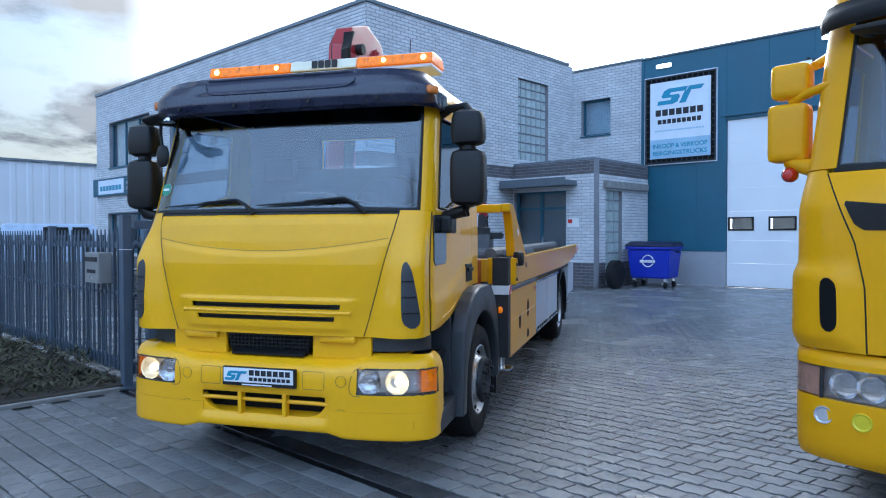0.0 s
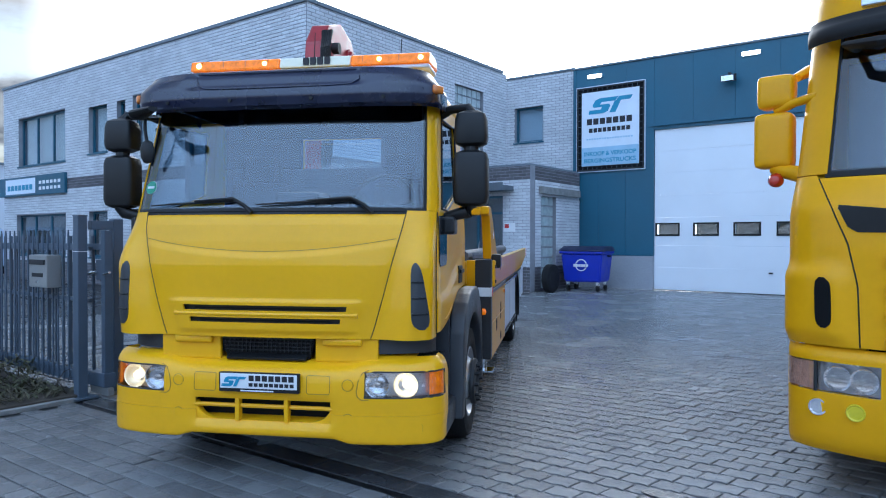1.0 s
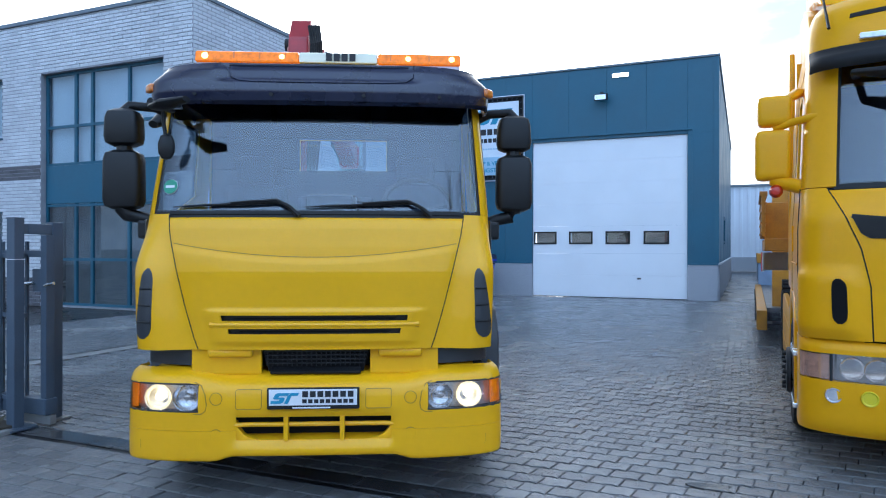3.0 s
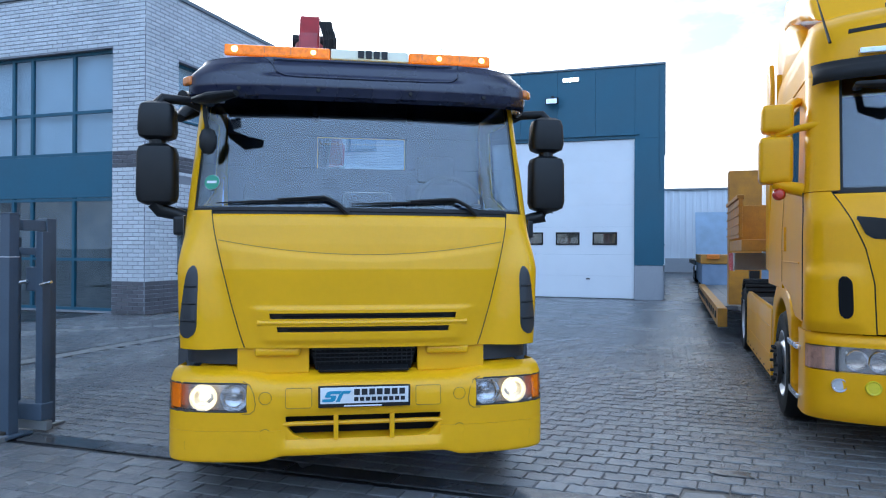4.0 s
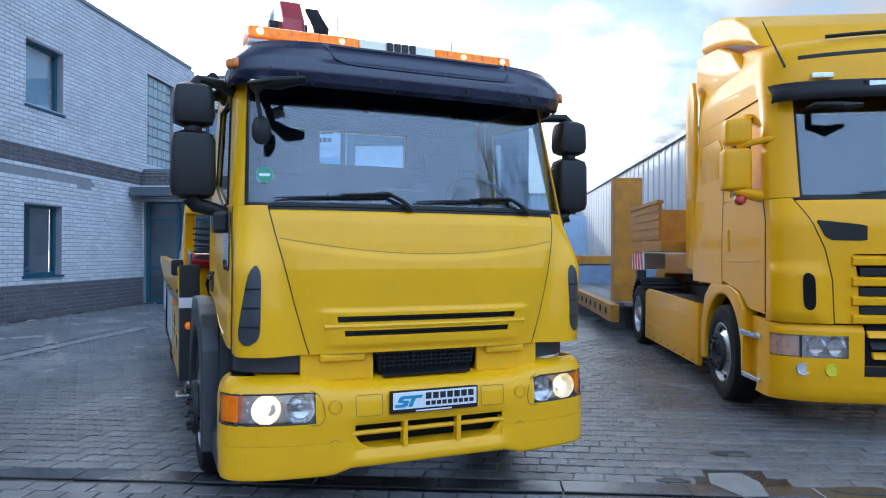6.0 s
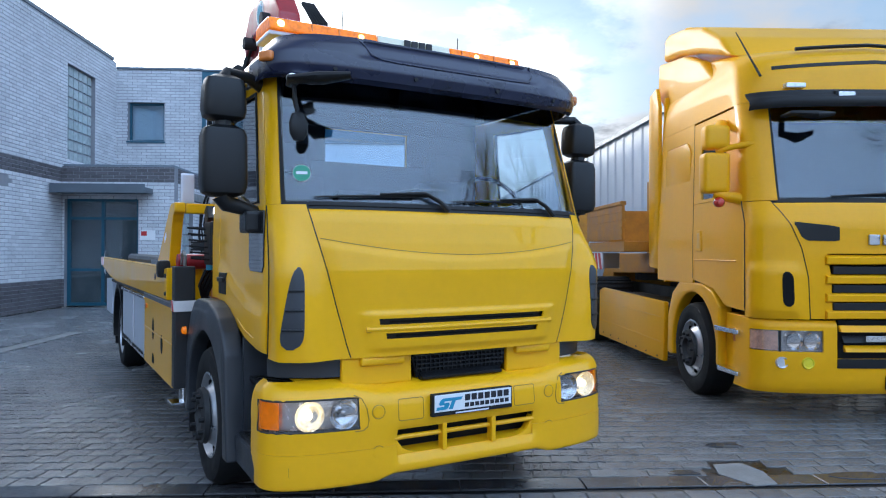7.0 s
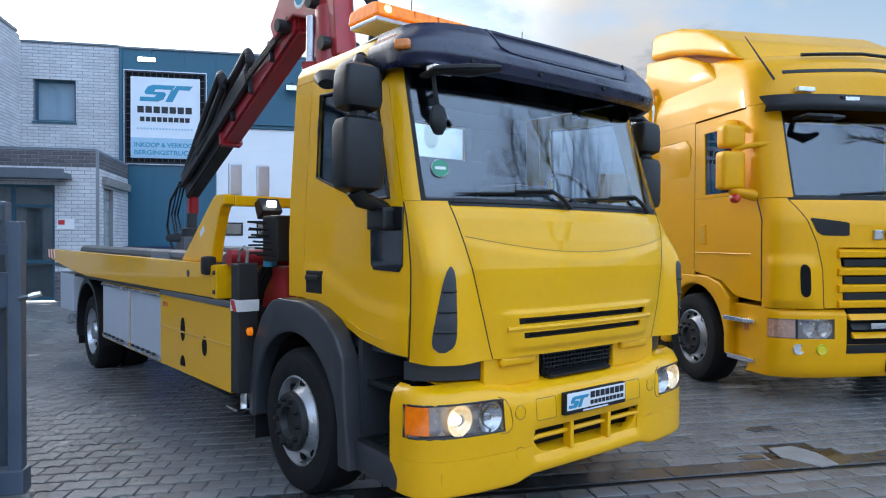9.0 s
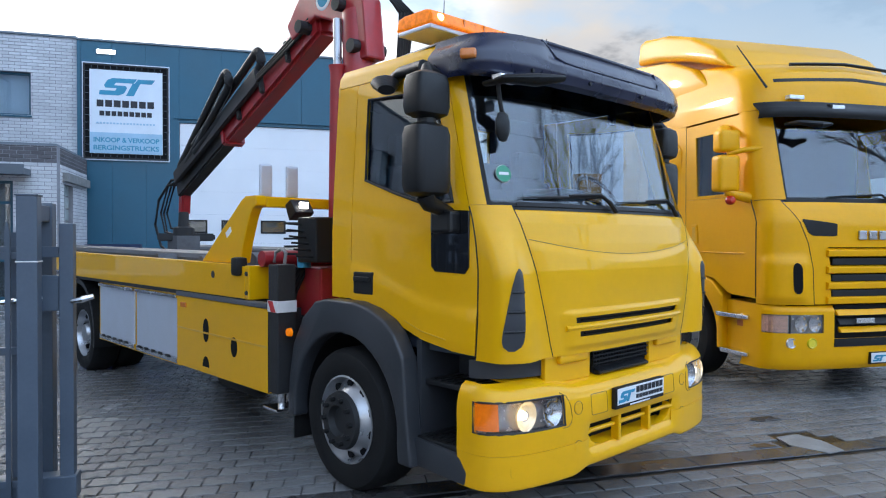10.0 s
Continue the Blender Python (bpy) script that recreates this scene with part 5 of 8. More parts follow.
def headlight(s):
    inn = lambda a, z, d: bumper_pt(s * a, z) + Vector((-s * d * 0.3, d, 0))
    ordr = (lambda f: f) if s > 0 else (lambda f: (lambda a, z: f(HL0 + HL1 - a, z)))
    bowl = part("headlight", shell(ordr(lambda a, z: inn(a, z, 0.06)), steps(HL0, HL1, 16), [HZ0, 0.65, HZ1], 0.01), BOWL, truck, "headlight unit with lit bulb", smooth=True)
    rim = [inn(a, z, 0.004) for a, z in [(x, HZ0) for x in steps(HL0, HL1, 10)] + [(x, HZ1) for x in steps(HL1, HL0, 10)] + [(HL0, HZ0)]]
    part("rim", tube(rim, 0.006, 6), FRAME, bowl)
    for u, on in ((0.765, False), (0.94, True)):
        c = inn(u, 0.655, 0.05)
        r = part("reflector", lathe([(-0.034, 0.079), (-0.03, 0.074), (-0.012, 0.066), (0.004, 0.045), (0.008, 0.0)], c, "y", 28, caps=False), LAMPWARM if on else REFLECTOR, bowl, "round reflector", smooth=True)
        part("bulb", lathe([(-0.028, 0.0), (-0.022, 0.02 if on else 0.018), (-0.002, 0.026 if on else 0.018)], c, "y", 16), LAMPON if on else CHROME, r, "lit bulb" if on else "", smooth=True)
    part("turn_signal", shell(ordr(lambda a, z: inn(a, z, 0.02)), [x for x in steps(HL0, HL1, 16) if (x > 1.045 if s > 0 else HL0 + HL1 - x > 1.045)], [HZ0 + 0.012, HZ1 - 0.012], 0.01), AMBER, bowl, "orange turn signal", smooth=True)
    ln = part("lens", shell(ordr(lambda a, z: inn(a, z, 0.003)), steps(HL0 + 0.004, HL1 - 0.004, 16), [HZ0 + 0.004, 0.65, HZ1 - 0.004], 0.004), LENS, bowl, smooth=True)
    ln.visible_shadow = False


mirror_both(headlight)


# ---- wheels, wings and steps ----
def wheel(name, x, y, s, r, width, rear, rim_mat, parent, label):
    """s: the side on which the outer face lies."""
    w = part(name, lathe([(0, r * 0.615), (-0.012, r * 0.66), (-0.02, r * 0.82), (-0.01, r * 0.93), (0.025, r * 0.985), (0.06, r), (width - 0.06, r), (width - 0.025, r * 0.985), (width, r * 0.9), (width, r * 0.615)],
                          (0, 0, 0), "x", 48, caps=False), RUBBER, parent, label, smooth=True)
    w.matrix_local = pose(x, y, r - 0.006, 0, 0, 0 if s < 0 else 180)
    R = r * 0.62
    if rear:
        prof = [(-0.006, R), (-0.008, R * 0.96), (0.02, R * 0.93), (0.12, R * 0.86), (0.15, R * 0.62), (0.13, R * 0.5), (0.10, R * 0.42)]
        hub = [(0.11, R * 0.42), (0.03, R * 0.40), (0.0, R * 0.34), (-0.005, 0)]
    else:
        prof = [(-0.006, R), (-0.010, R * 0.96), (0.015, R * 0.92), (0.05, R * 0.86), (0.02, R * 0.72), (-0.02, R * 0.62), (-0.035, R * 0.55)]
        hub = [(-0.03, R * 0.66), (-0.06, R * 0.63), (-0.07, R * 0.36), (-0.03, R * 0.3), (-0.03, 0.0)]
    rim = part("rim", lathe(prof, (0, 0, 0), "x", 48, caps=False), rim_mat, w, "silver steel rim", smooth=True)
    part("hub", lathe(hub, (0, 0, 0), "x", 32, caps=False), FRAME if not rear else rim_mat, w, smooth=True)
    for i in range(10):
        a = 2 * math.pi * i / 10
        rr = R * (0.50 if not rear else 0.56)
        part("wheel_nut", lathe([(-0.095 if not rear else 0.09, 0.014), (-0.06 if not rear else 0.14, 0.017)], (0, rr * math.cos(a), rr * math.sin(a)), "x", 6), SEAL if not rear else STEEL, w)
        # dark discs on the solid rim paint the shade of its holes
        part("hand_hole", lathe([(0.028 if not rear else 0.128, 0.0), (0.026 if not rear else 0.126, 0.026), (0.06, 0.027)], (0, R * 0.80 * math.cos(a + 0.3), R * 0.80 * math.sin(a + 0.3)), "x", 12), DARK, rim)
    return w


for s in (-1, 1):
    wheel("front_wheel", s * 1.16, 1.34, s, 0.445, 0.28, False, STEEL, truck, "black tyre on a silver rim")
    wheel("rear_wheel", s * 1.17, 6.66, s, 0.445, 0.28, True, STEEL, truck, "black rear tyre on a deep silver rim")
    w = wheel("rear_wheel", s * 0.86, 6.66, s, 0.445, 0.28, True, STEEL, truck, "inner rear tyre")
    # front wing: arch plate, liner, step well
    arch = [(1.34 + 0.545 * math.cos(a), 0.44 + 0.545 * math.sin(a)) for a in steps(radians(-8), radians(172), 24)]
    outer = [(0.67, 0.30), (0.71, 0.52), (0.745, 0.9), (0.83, 1.03), (0.92, 1.10), (1.06, 1.155), (1.22, 1.185), (1.52, 1.185), (1.64, 1.16), (1.78, 1.05), (1.9, 0.86), (1.955, 0.62), (1.97, 0.36)]
    pts = outer + [(1.9, 0.36)] + arch + [(0.80, 0.42), (0.79, 0.30)]
    x0, x1 = sorted((s * 1.09, s * 1.205))
    wing = part("front_wing", prism(pts, x0, x1, "x", 0.02, seg=3), FENDER, truck, "grey-black plastic wheel arch", smooth=True)
    lin = [(1.34 + 0.555 * math.cos(a), 0.44 + 0.555 * math.sin(a)) for a in steps(radians(-8), radians(180), 20)]
    part("wing_liner", shell(lambda i, x: Vector((x, *lin[int(round(i))])), list(range(21)), [s * 0.7, s * 0.9, s * 1.1] if s > 0 else [-1.1, -0.9, -0.7], 0.01), DARK, wing)
    part("step_skirt", prism([(0.30, 0.285), (0.70, 0.30), (0.72, 0.46), (0.34, 0.44), (0.28, 0.36)], *sorted((s * 0.8, s * 1.15)), "x", 0.02), FENDER, wing, smooth=True)
    part("step_well", box(*sorted((s * 0.78, s * 0.80)), 0.2, 0.8, 0.3, 1.0), FENDER, wing)
    part("step_wall", box(*sorted((s * 0.8, s * 1.04)), 0.24, 0.26, 0.3, 0.80), FENDER, wing)
    part("step_wall", box(*sorted((s * 0.8, s * 1.10)), 0.70, 0.74, 0.44, 1.0), FENDER, wing)
    for z, d in ((0.47, 1.13), (0.78, 1.07)):
        tr = part("step_tread", box(*sorted((s * 0.8, s * d)), 0.22, 0.70, z - 0.03, z, 0.008), PLASTIC, wing, "ribbed black step")
        for i in range(8):
            part("tread_rib", box(*sorted((s * 0.84, s * (d - 0.02))), 0.26 + i * 0.052, 0.28 + i * 0.052, z, z + 0.008), SEAL, tr)
    part("side_repeater", lathe([(0, 0.03), (0.025, 0.026), (0.035, 0.0)] if s > 0 else [(-0.035, 0.0), (-0.025, 0.026), (0, 0.03)], (s * 1.205, 1.93, 0.93), "x", 16), AMBER, wing, "orange side lamp", smooth=True)
    part("mud_flap", box(*sorted((s * 0.9, s * 1.18)), 1.92, 1.935, 0.2, 0.6), SEAL, wing)
part("reflector_board", prism([(0.24, 0.5), (0.34, 0.5), (0.30, 0.68), (0.26, 0.7)], -1.06, -1.05, "x"), STRIPE_W, truck)

# ---- chassis ----
for s in (-1, 1):
    part("chassis_rail", box(s * 0.42 - 0.04, s * 0.42 + 0.04, 0.4, 8.7, 0.62, 0.88, 0.008), FRAME, truck)
    part("front_axle", box(*sorted((s * 0.05, s * 0.9)), 1.28, 1.4, 0.36, 0.5, 0.02), FRAME, truck)
part("engine", box(-0.4, 0.4, 0.5, 1.7, 0.45, 0.95, 0.05), DARK, truck)
part("rear_axle", lathe([(-1.0, 0.1), (-0.2, 0.1), (-0.15, 0.2), (0.15, 0.2), (0.2, 0.1), (1.0, 0.1)], (0, 6.66, 0.44), "x", 16), FRAME, truck)
part("fuel_tank", box(-1.0, -0.5, 2.3, 3.3, 0.40, 0.62, 0.06), FRAME, truck)
part("battery_box", box(0.5, 1.0, 2.3, 3.2, 0.40, 0.62, 0.04), FRAME, truck)
part("air_filter", box(0.55, 1.0, 1.66, 1.98, 0.6, 1.3, 0.04), FRAME, truck)


# ---- body: side lockers, bed, headboard ----
def body_side(s):
    o = lambda x: s * x
    ov = lambda cy, cz, ry, rz, cut=False: [(cy + ry * math.cos(a), cz + rz * math.sin(a)) for a in (steps(0, 2 * math.pi, 20)[:-1] if not cut else steps(0, math.pi, 12))]
    panel = part("side_panel", box(*sorted((o(1.225), o(1.268))), 2.13, 3.695, 0.482, 1.075, 0.006), YELLOW, truck, "yellow side panel with oval holes")
    part("panel_crease", prism([(2.14, 0.80), (3.69, 0.80), (3.69, 0.815), (2.14, 0.815)], *sorted((o(1.267), o(1.272))), "x", 0.002), YELLOW2, panel)
    # dark ovals set on the panel for the shade inside its holes
    for nm, pts in (("hole", ov(3.12, 0.83, 0.052, 0.095)), ("hole", ov(2.635, 0.75, 0.05, 0.075)), ("half_hole", ov(3.12, 0.535, 0.06, 0.085, True))):
        part(nm, prism(pts, *sorted((o(1.22), o(1.2705))), "x"), DARK, panel)
    part("top_rail", box(*sorted((o(1.21), o(1.278))), 2.13, 3.695, 1.078, 1.115, 0.006), GREYBED, panel)
    part("front_lip", box(*sorted((o(1.0), o(1.266))), 2.128, 2.145, 0.49, 1.07), FRAME, panel)
    lock = part("side_locker", box(*sorted((o(0.75), o(1.235))), 3.705, 5.87, 0.46, 1.115, 0.004), YELLOW, truck, "yellow locker with two aluminium shutters")
    for y0, y1 in ((3.72, 4.70), (4.77, 5.79)):
        sh = part("roller_shutter", box(*sorted((o(1.236), o(1.252))), y0, y1, 0.53, 1.045, 0.003), ALU, lock, "silver roller shutter")
        part("shutter_rail", box(*sorted((o(1.236), o(1.275))), y0, y1, 1.048, 1.075, 0.005), CHROME, sh)
        part("bottom_rail", box(*sorted((o(1.236), o(1.262))), y0, y1, 0.48, 0.528, 0.005), CHROME, sh)
        for i in range(5):
            part("catch", box(*sorted((o(1.26), o(1.275))), y0 + 0.15 + i * 0.17, y0 + 0.22 + i * 0.17, 0.515, 0.54, 0.004), SEAL, sh)
    part("side_marker", box(*sorted((o(1.266), o(1.28))), 3.5, 3.6, 0.985, 1.025, 0.004), AMBERDIM, lock, "orange side marker")
    # rear wing and tail
    arch = [(6.66 + 0.60 * math.cos(a), 0.46 + 0.62 * math.sin(a)) for a in steps(radians(-12), radians(192), 20)]
    inn = [(6.66 + 0.55 * math.cos(a), 0.46 + 0.57 * math.sin(a)) for a in steps(radians(192), radians(-12), 20)]
    part("rear_wing", prism(arch + inn, *sorted((o(0.7), o(1.235))), "x"), PLASTIC, truck, "black rear mudguard")
    part("rear_flap", box(*sorted((o(0.75), o(1.2))), 7.3, 7.315, 0.22, 0.75), SEAL, truck)
    tl = part("tail_locker", box(*sorted((o(0.9), o(1.24))), 7.42, 8.25, 0.62, 1.1, 0.01), ALU, truck, "aluminium tail locker")
    part("exhaust_tip", tube([(o(1.1), 7.5, 0.52), (o(1.1), 8.0, 0.5), (o(1.1), 8.3, 0.42)], 0.06, 12), CHROME, truck)
    # bed rail, tapering at the tail
    rail = part("bed_rail", prism([(2.46, 1.125), (2.46, 1.36), (2.66, 1.375), (6.0, 1.395), (8.95, 1.415), (8.95, 1.30), (7.4, 1.16), (6.5, 1.12)], *sorted((o(1.19), o(1.272))), "x", 0.006), YELLOW, truck, "yellow bed side rail")
    # dark strip below the bed rail paints the shade under it
    part("rail_shade_strip", box(*sorted((o(1.14), o(1.262))), 2.5, 7.2, 1.09, 1.122), FRAME, rail)
    for i in range(5):
        part("tail_stripe", prism([(8.42 + i * 0.1, 1.29 + 0.0 * i), (8.48 + i * 0.1, 1.29), (8.54 + i * 0.1, 1.412), (8.48 + i * 0.1, 1.412)], *sorted((o(1.271), o(1.2745))), "x"), STRIPE_R if i % 2 else STRIPE_W, rail)
    post = part("rail_end", box(*sorted((o(1.0), o(1.27))), 2.40, 2.459, 1.12, 1.37, 0.008), YELLOW, rail)
    for z in (1.17, 1.31):
        part("bolt", lathe([(0, 0.018), (0.012, 0.014)] if s > 0 else [(-0.012, 0.014), (0, 0.018)], (o(1.27), 2.43, z), "x", 8), FRAME, post)
    # slanted headboard leg
    leg = part("headboard_leg", prism([(3.32, 1.378), (2.62, 1.86), (2.56, 1.885), (2.40, 1.885), (2.40, 1.81), (2.455, 1.79), (2.50, 1.73), (2.59, 1.54), (2.64, 1.378)], *sorted((o(1.13), o(1.215))), "x", 0.012), YELLOW, truck, "yellow slanted headboard leg")
    part("leg_decal", prism([(2.78, 1.62), (2.86, 1.57), (2.88, 1.61), (2.80, 1.66)], *sorted((o(1.213), o(1.2165))), "x"), WHITE, leg)
    part("ring_mark", lathe([(0, 0.03), (0.003, 0.028)] if s > 0 else [(-0.003, 0.028), (0, 0.03)], (o(1.273), 2.98, 1.345 - 0.06), "x", 16), INK, rail)
    part("rubber_buffer", box(*sorted((o(1.22), o(1.32))), 2.50, 2.60, 1.29, 1.43, 0.03), SEAL, leg, smooth=True)
    # stabiliser leg
    st = part("stabiliser_leg", box(*sorted((o(1.13), o(1.275))), 1.985, 2.11, 0.50, 1.39, 0.01), FRAME, truck, "black stabiliser leg with striped sleeve")
    part("sleeve", box(*sorted((o(1.125), o(1.28))), 1.98, 2.115, 1.06, 1.14, 0.004), STRIPE_W, st)
    part("sleeve_stripe", prism([(2.0, 1.062), (2.06, 1.062), (2.105, 1.138), (2.045, 1.138)], *sorted((o(1.279), o(1.2825))), "x"), STRIPE_R, st)
    part("foot_ram", lathe([(0.40, 0.03), (0.52, 0.03)], (o(1.2), 2.05, 0), "z", 12), CHROME, st)
    part("foot_plate", box(*sorted((o(1.1), o(1.3))), 1.96, 2.14, 0.385, 0.405, 0.006), CHROME, st)


mirror_both(body_side)
part("deck", box(-1.185, 1.185, 2.5, 8.95, 1.16, 1.22, 0.004), GREYBED, truck, "grey steel loading deck")
part("headboard_beam", box(-1.13, 1.13, 2.40, 2.5, 1.80, 1.88, 0.012), YELLOW, truck, "yellow headboard cross beam")
part("deck_front", box(-1.0, 1.0, 2.40, 2.48, 1.14, 1.36, 0.01), YELLOW2, truck)
for x in (-0.85, 0.85):
    part("deck_beam", tube([(x, 3.2, 1.38), (x, 8.6, 1.40)], 0.07, 10), GREYBED, truck)
for y in (3.6, 4.6):
    part("cross_tube", tube([(-1.1, y, 1.36), (1.1, y, 1.36)], 0.06, 10), GREYBED, truck)
for y, x, l in ((5.9, -0.55, 0.5), (6.3, 0.1, 0.7), (6.1, 0.55, 0.4)):
    part("clamp_arm", beam((x, y, 1.30), (x + 0.12, y + l, 1.34), 0.12, 0.12, bevel=0.02), FRAME, truck)
part("winch_drum", lathe([(-0.3, 0.14), (-0.27, 0.14), (-0.26, 0.09), (0.26, 0.09), (0.27, 0.14), (0.3, 0.14)], (0.0, 2.85, 1.36), "x", 20), FRAME, truck, "dark winch drum", smooth=True)
for x in (-1.11, -0.89):
    part("loading_board", box(x - 0.052, x + 0.052, 2.43, 2.455, 1.882, 2.12, 0.015), ALU, truck, "bare metal upright plate")
fl = part("work_lamp", prism([(2.30, 1.70), (2.36, 1.82), (2.28, 1.86), (2.20, 1.76)], -1.0, -0.84, "x", 0.01), PLASTIC, truck, "lit work lamp", smooth=False)
part("lamp_face", beam((-0.955, 2.225, 1.815), (-0.885, 2.225, 1.815), 0.012, 0.045), LEDWHITE, fl, "lit lamp face")
# valve block, levers, red base behind the cab
vb = part("valve_block", box(-1.05, -0.72, 1.86, 2.1, 1.40, 1.72, 0.015), SEAL, truck, "black crane valve block with levers")
for i in range(6):
    part("lever", tube([(-1.05, 1.9 + 0.03 * i, 1.44 + i * 0.045), (-1.18, 1.9 + 0.03 * i, 1.45 + i * 0.045)], 0.008, 6), SEAL, vb)
for i in range(5):
    part("rail", box(-1.14, -0.72, 2.12, 2.135, 1.45 + i * 0.055, 1.465 + i * 0.055), FRAME, vb)
part("crane_base", box(-0.95, 0.95, 1.95, 2.35, 1.0, 1.36, 0.02), RED, truck, "red crane base beam")
part("outrigger_ram", tube([(-1.2, 2.34, 1.42), (-0.5, 2.34, 1.42)], 0.06, 12), RED, truck, smooth=True)
for i in range(4):
    part("hydraulic_hose", tube([(-1.02 + 0.03 * i, 2.16, 1.36), (-1.06 + 0.02 * i, 2.2, 1.24 - 0.02 * i), (-1.0, 2.2 + 0.02 * i, 1.0), (-0.9, 2.15, 0.8)], 0.014, 8), SEAL, truck, smooth=True)
part("grab_loop", tube([(-1.2, 2.02, 1.39), (-1.2, 2.0, 1.47), (-1.2, 2.06, 1.50), (-1.2, 2.14, 1.47), (-1.2, 2.16, 1.40)], 0.012, 8), ZINC, truck, smooth=True)
part("air_tank", lathe([(-0.32, 0.0), (-0.3, 0.1), (-0.26, 0.13), (0.26, 0.13), (0.3, 0.1), (0.32, 0.0)], (-0.98, 3.0, 0.44), "y", 20), FRAME, truck, smooth=True)
part("tank_filler", lathe([(1.36, 0.05), (1.44, 0.05), (1.45, 0.0)], (-0.98, 2.12, 0), "z", 14), TEALINK, truck)

# ---- crane ----
crane = part("crane_column", tube([(-0.42, 2.2, 1.3), (-0.42, 2.2, 2.0), (-0.42, 2.22, 3.0), (-0.40, 2.26, 3.35)], [0.2, 0.14, 0.13, 0.13], 16), RED, truck, "red folded loading crane", smooth=True)
part("main_ram", tube([(-0.58, 2.30, 1.5), (-0.58, 2.30, 1.72), (-0.56, 2.31, 2.86), (-0.56, 2.31, 2.92)], [0.05, 0.06, 0.06, 0.072], 16), RED, crane, smooth=True)
part("ram_rod", tube([(-0.56, 2.31, 2.9), (-0.53, 2.36, 3.3)], 0.034, 12), STEEL, crane)
E1, E2 = Vector((-0.40, 2.12, 3.38)), Vector((-0.36, 2.95, 3.62))
part("main_boom", prism([(2.02, 2.95), (2.30, 2.95), (2.42, 3.30), (2.75, 3.42), (3.12, 3.30), (3.20, 3.44), (2.98, 3.66), (2.62, 3.74), (2.25, 3.62), (2.08, 3.42)], -0.49, -0.31, "x", 0.02), RED, crane, "red knuckle")
part("maker_mark", lathe([(-0.004, 0.0), (-0.004, 0.10), (0, 0.11)], (-0.491, 2.62, 3.55), "x", 24), WHITE, crane, "white and blue round mark")
part("maker_mark", lathe([(-0.003, 0.0), (-0.003, 0.075), (0, 0.08)], (-0.495, 2.62, 3.55), "x", 24), TEALINK, crane)
for y, z in ((2.35, 3.42), (2.9, 3.36), (2.15, 3.05)):
    part("pin", lathe([(-0.16, 0.0), (-0.16, 0.055), (0.16, 0.055), (0.16, 0.0)], (-0.40, y, z), "x", 16), FRAME, crane)
A, T_ = Vector((-0.36, 2.75, 3.42)), Vector((-0.01, 6.55, 2.2))
d_ = (T_ - A).normalized()
part("outer_boom", beam(A, A + d_ * 2.3, 0.2, 0.27, bevel=0.03), RED, crane, "red outer boom")
part("boom_collar", beam(A + d_ * 2.22, A + d_ * 2.32, 0.24, 0.31, bevel=0.02), RED, crane)
part("extension", beam(A + d_ * 2.2, A + d_ * 4.05, 0.16, 0.22, bevel=0.02), FRAME, crane, "black telescopic boom")
part("top_ram", tube([A + d_ * 0.35 + Vector((0.0, 0, 0.19)), A + d_ * 1.7 + Vector((0, 0, 0.17))], 0.05, 12), RED, crane, smooth=True)
part("hose_tray", beam(A + d_ * 1.2 + Vector((-0.14, 0, 0.08)), A + d_ * 3.9 + Vector((-0.14, 0, 0.09)), 0.05, 0.16, bevel=0.01), FRAME, crane, "black hose tray")
up_ = Vector((0, 0.35, 0.94)).normalized()
for top, k1, x in ((Vector((-0.41, 4.48, 3.22)), 3.75, -0.12), (Vector((-0.37, 3.88, 3.33)), 3.1, -0.15)):
    low = A + d_ * k1 + Vector((x, 0, 0.14))
    e_ = (top - low).normalized()
    n_ = e_.cross(Vector((1, 0, 0))).normalized()
    turn = [top - e_ * 0.09 + n_ * (0.085 * math.cos(a)) + e_ * (0.085 * math.sin(a)) for a in steps(0, math.pi, 10)]
    loop = [low + n_ * 0.045, low.lerp(top, 0.5) + n_ * 0.075] + turn + [low.lerp(top, 0.5) - n_ * 0.075, low - n_ * 0.045]
    part("hose_guide", tube(loop, 0.038, 10, flat=1.3), SEAL, crane, "black hose guide", smooth=True)
tip = A + d_ * 4.02
for i, (o_, sag) in enumerate(((-0.1, 0.55), (-0.06, 0.62), (-0.02, 0.5))):
    part("hose", tube([tip + Vector((o_, -0.2, 0.12)), tip + Vector((o_, 0.25, 0.05)), tip + Vector((o_, 0.5, -0.3)), tip + Vector((o_, 0.36, -sag)), tip + Vector((o_ + 0.05, 0.02, -sag - 0.05))], 0.014, 8), SEAL, crane, smooth=True)
part("hose", tube([tip + Vector((-0.06, -0.5, 0.12)), tip + Vector((-0.08, 0.2, 0.12)), tip + Vector((-0.08, 0.62, -0.12)), tip + Vector((-0.08, 0.75, -0.45)), tip + Vector((-0.06, 0.6, -0.74)), tip + Vector((-0.05, 0.3, -0.84)), tip + Vector((-0.02, 0.02, -0.7))], 0.018, 8), SEAL, crane, smooth=True)
for i in range(3):
    part("boom_hose", tube([A + d_ * 0.1 + Vector((-0.13, 0, -0.02 + 0.03 * i)), A + d_ * 0.6 + Vector((-0.135, 0, 0.0 + 0.03 * i)), A + d_ * 1.25 + Vector((-0.15, 0, 0.04 + 0.02 * i))], 0.014, 8), SEAL, crane, smooth=True)
part("ram_head", beam(A + d_ * 1.62 + Vector((0, 0, 0.17)), A + d_ * 1.78 + Vector((0, 0, 0.17)), 0.13, 0.13, bevel=0.02), RED, crane)
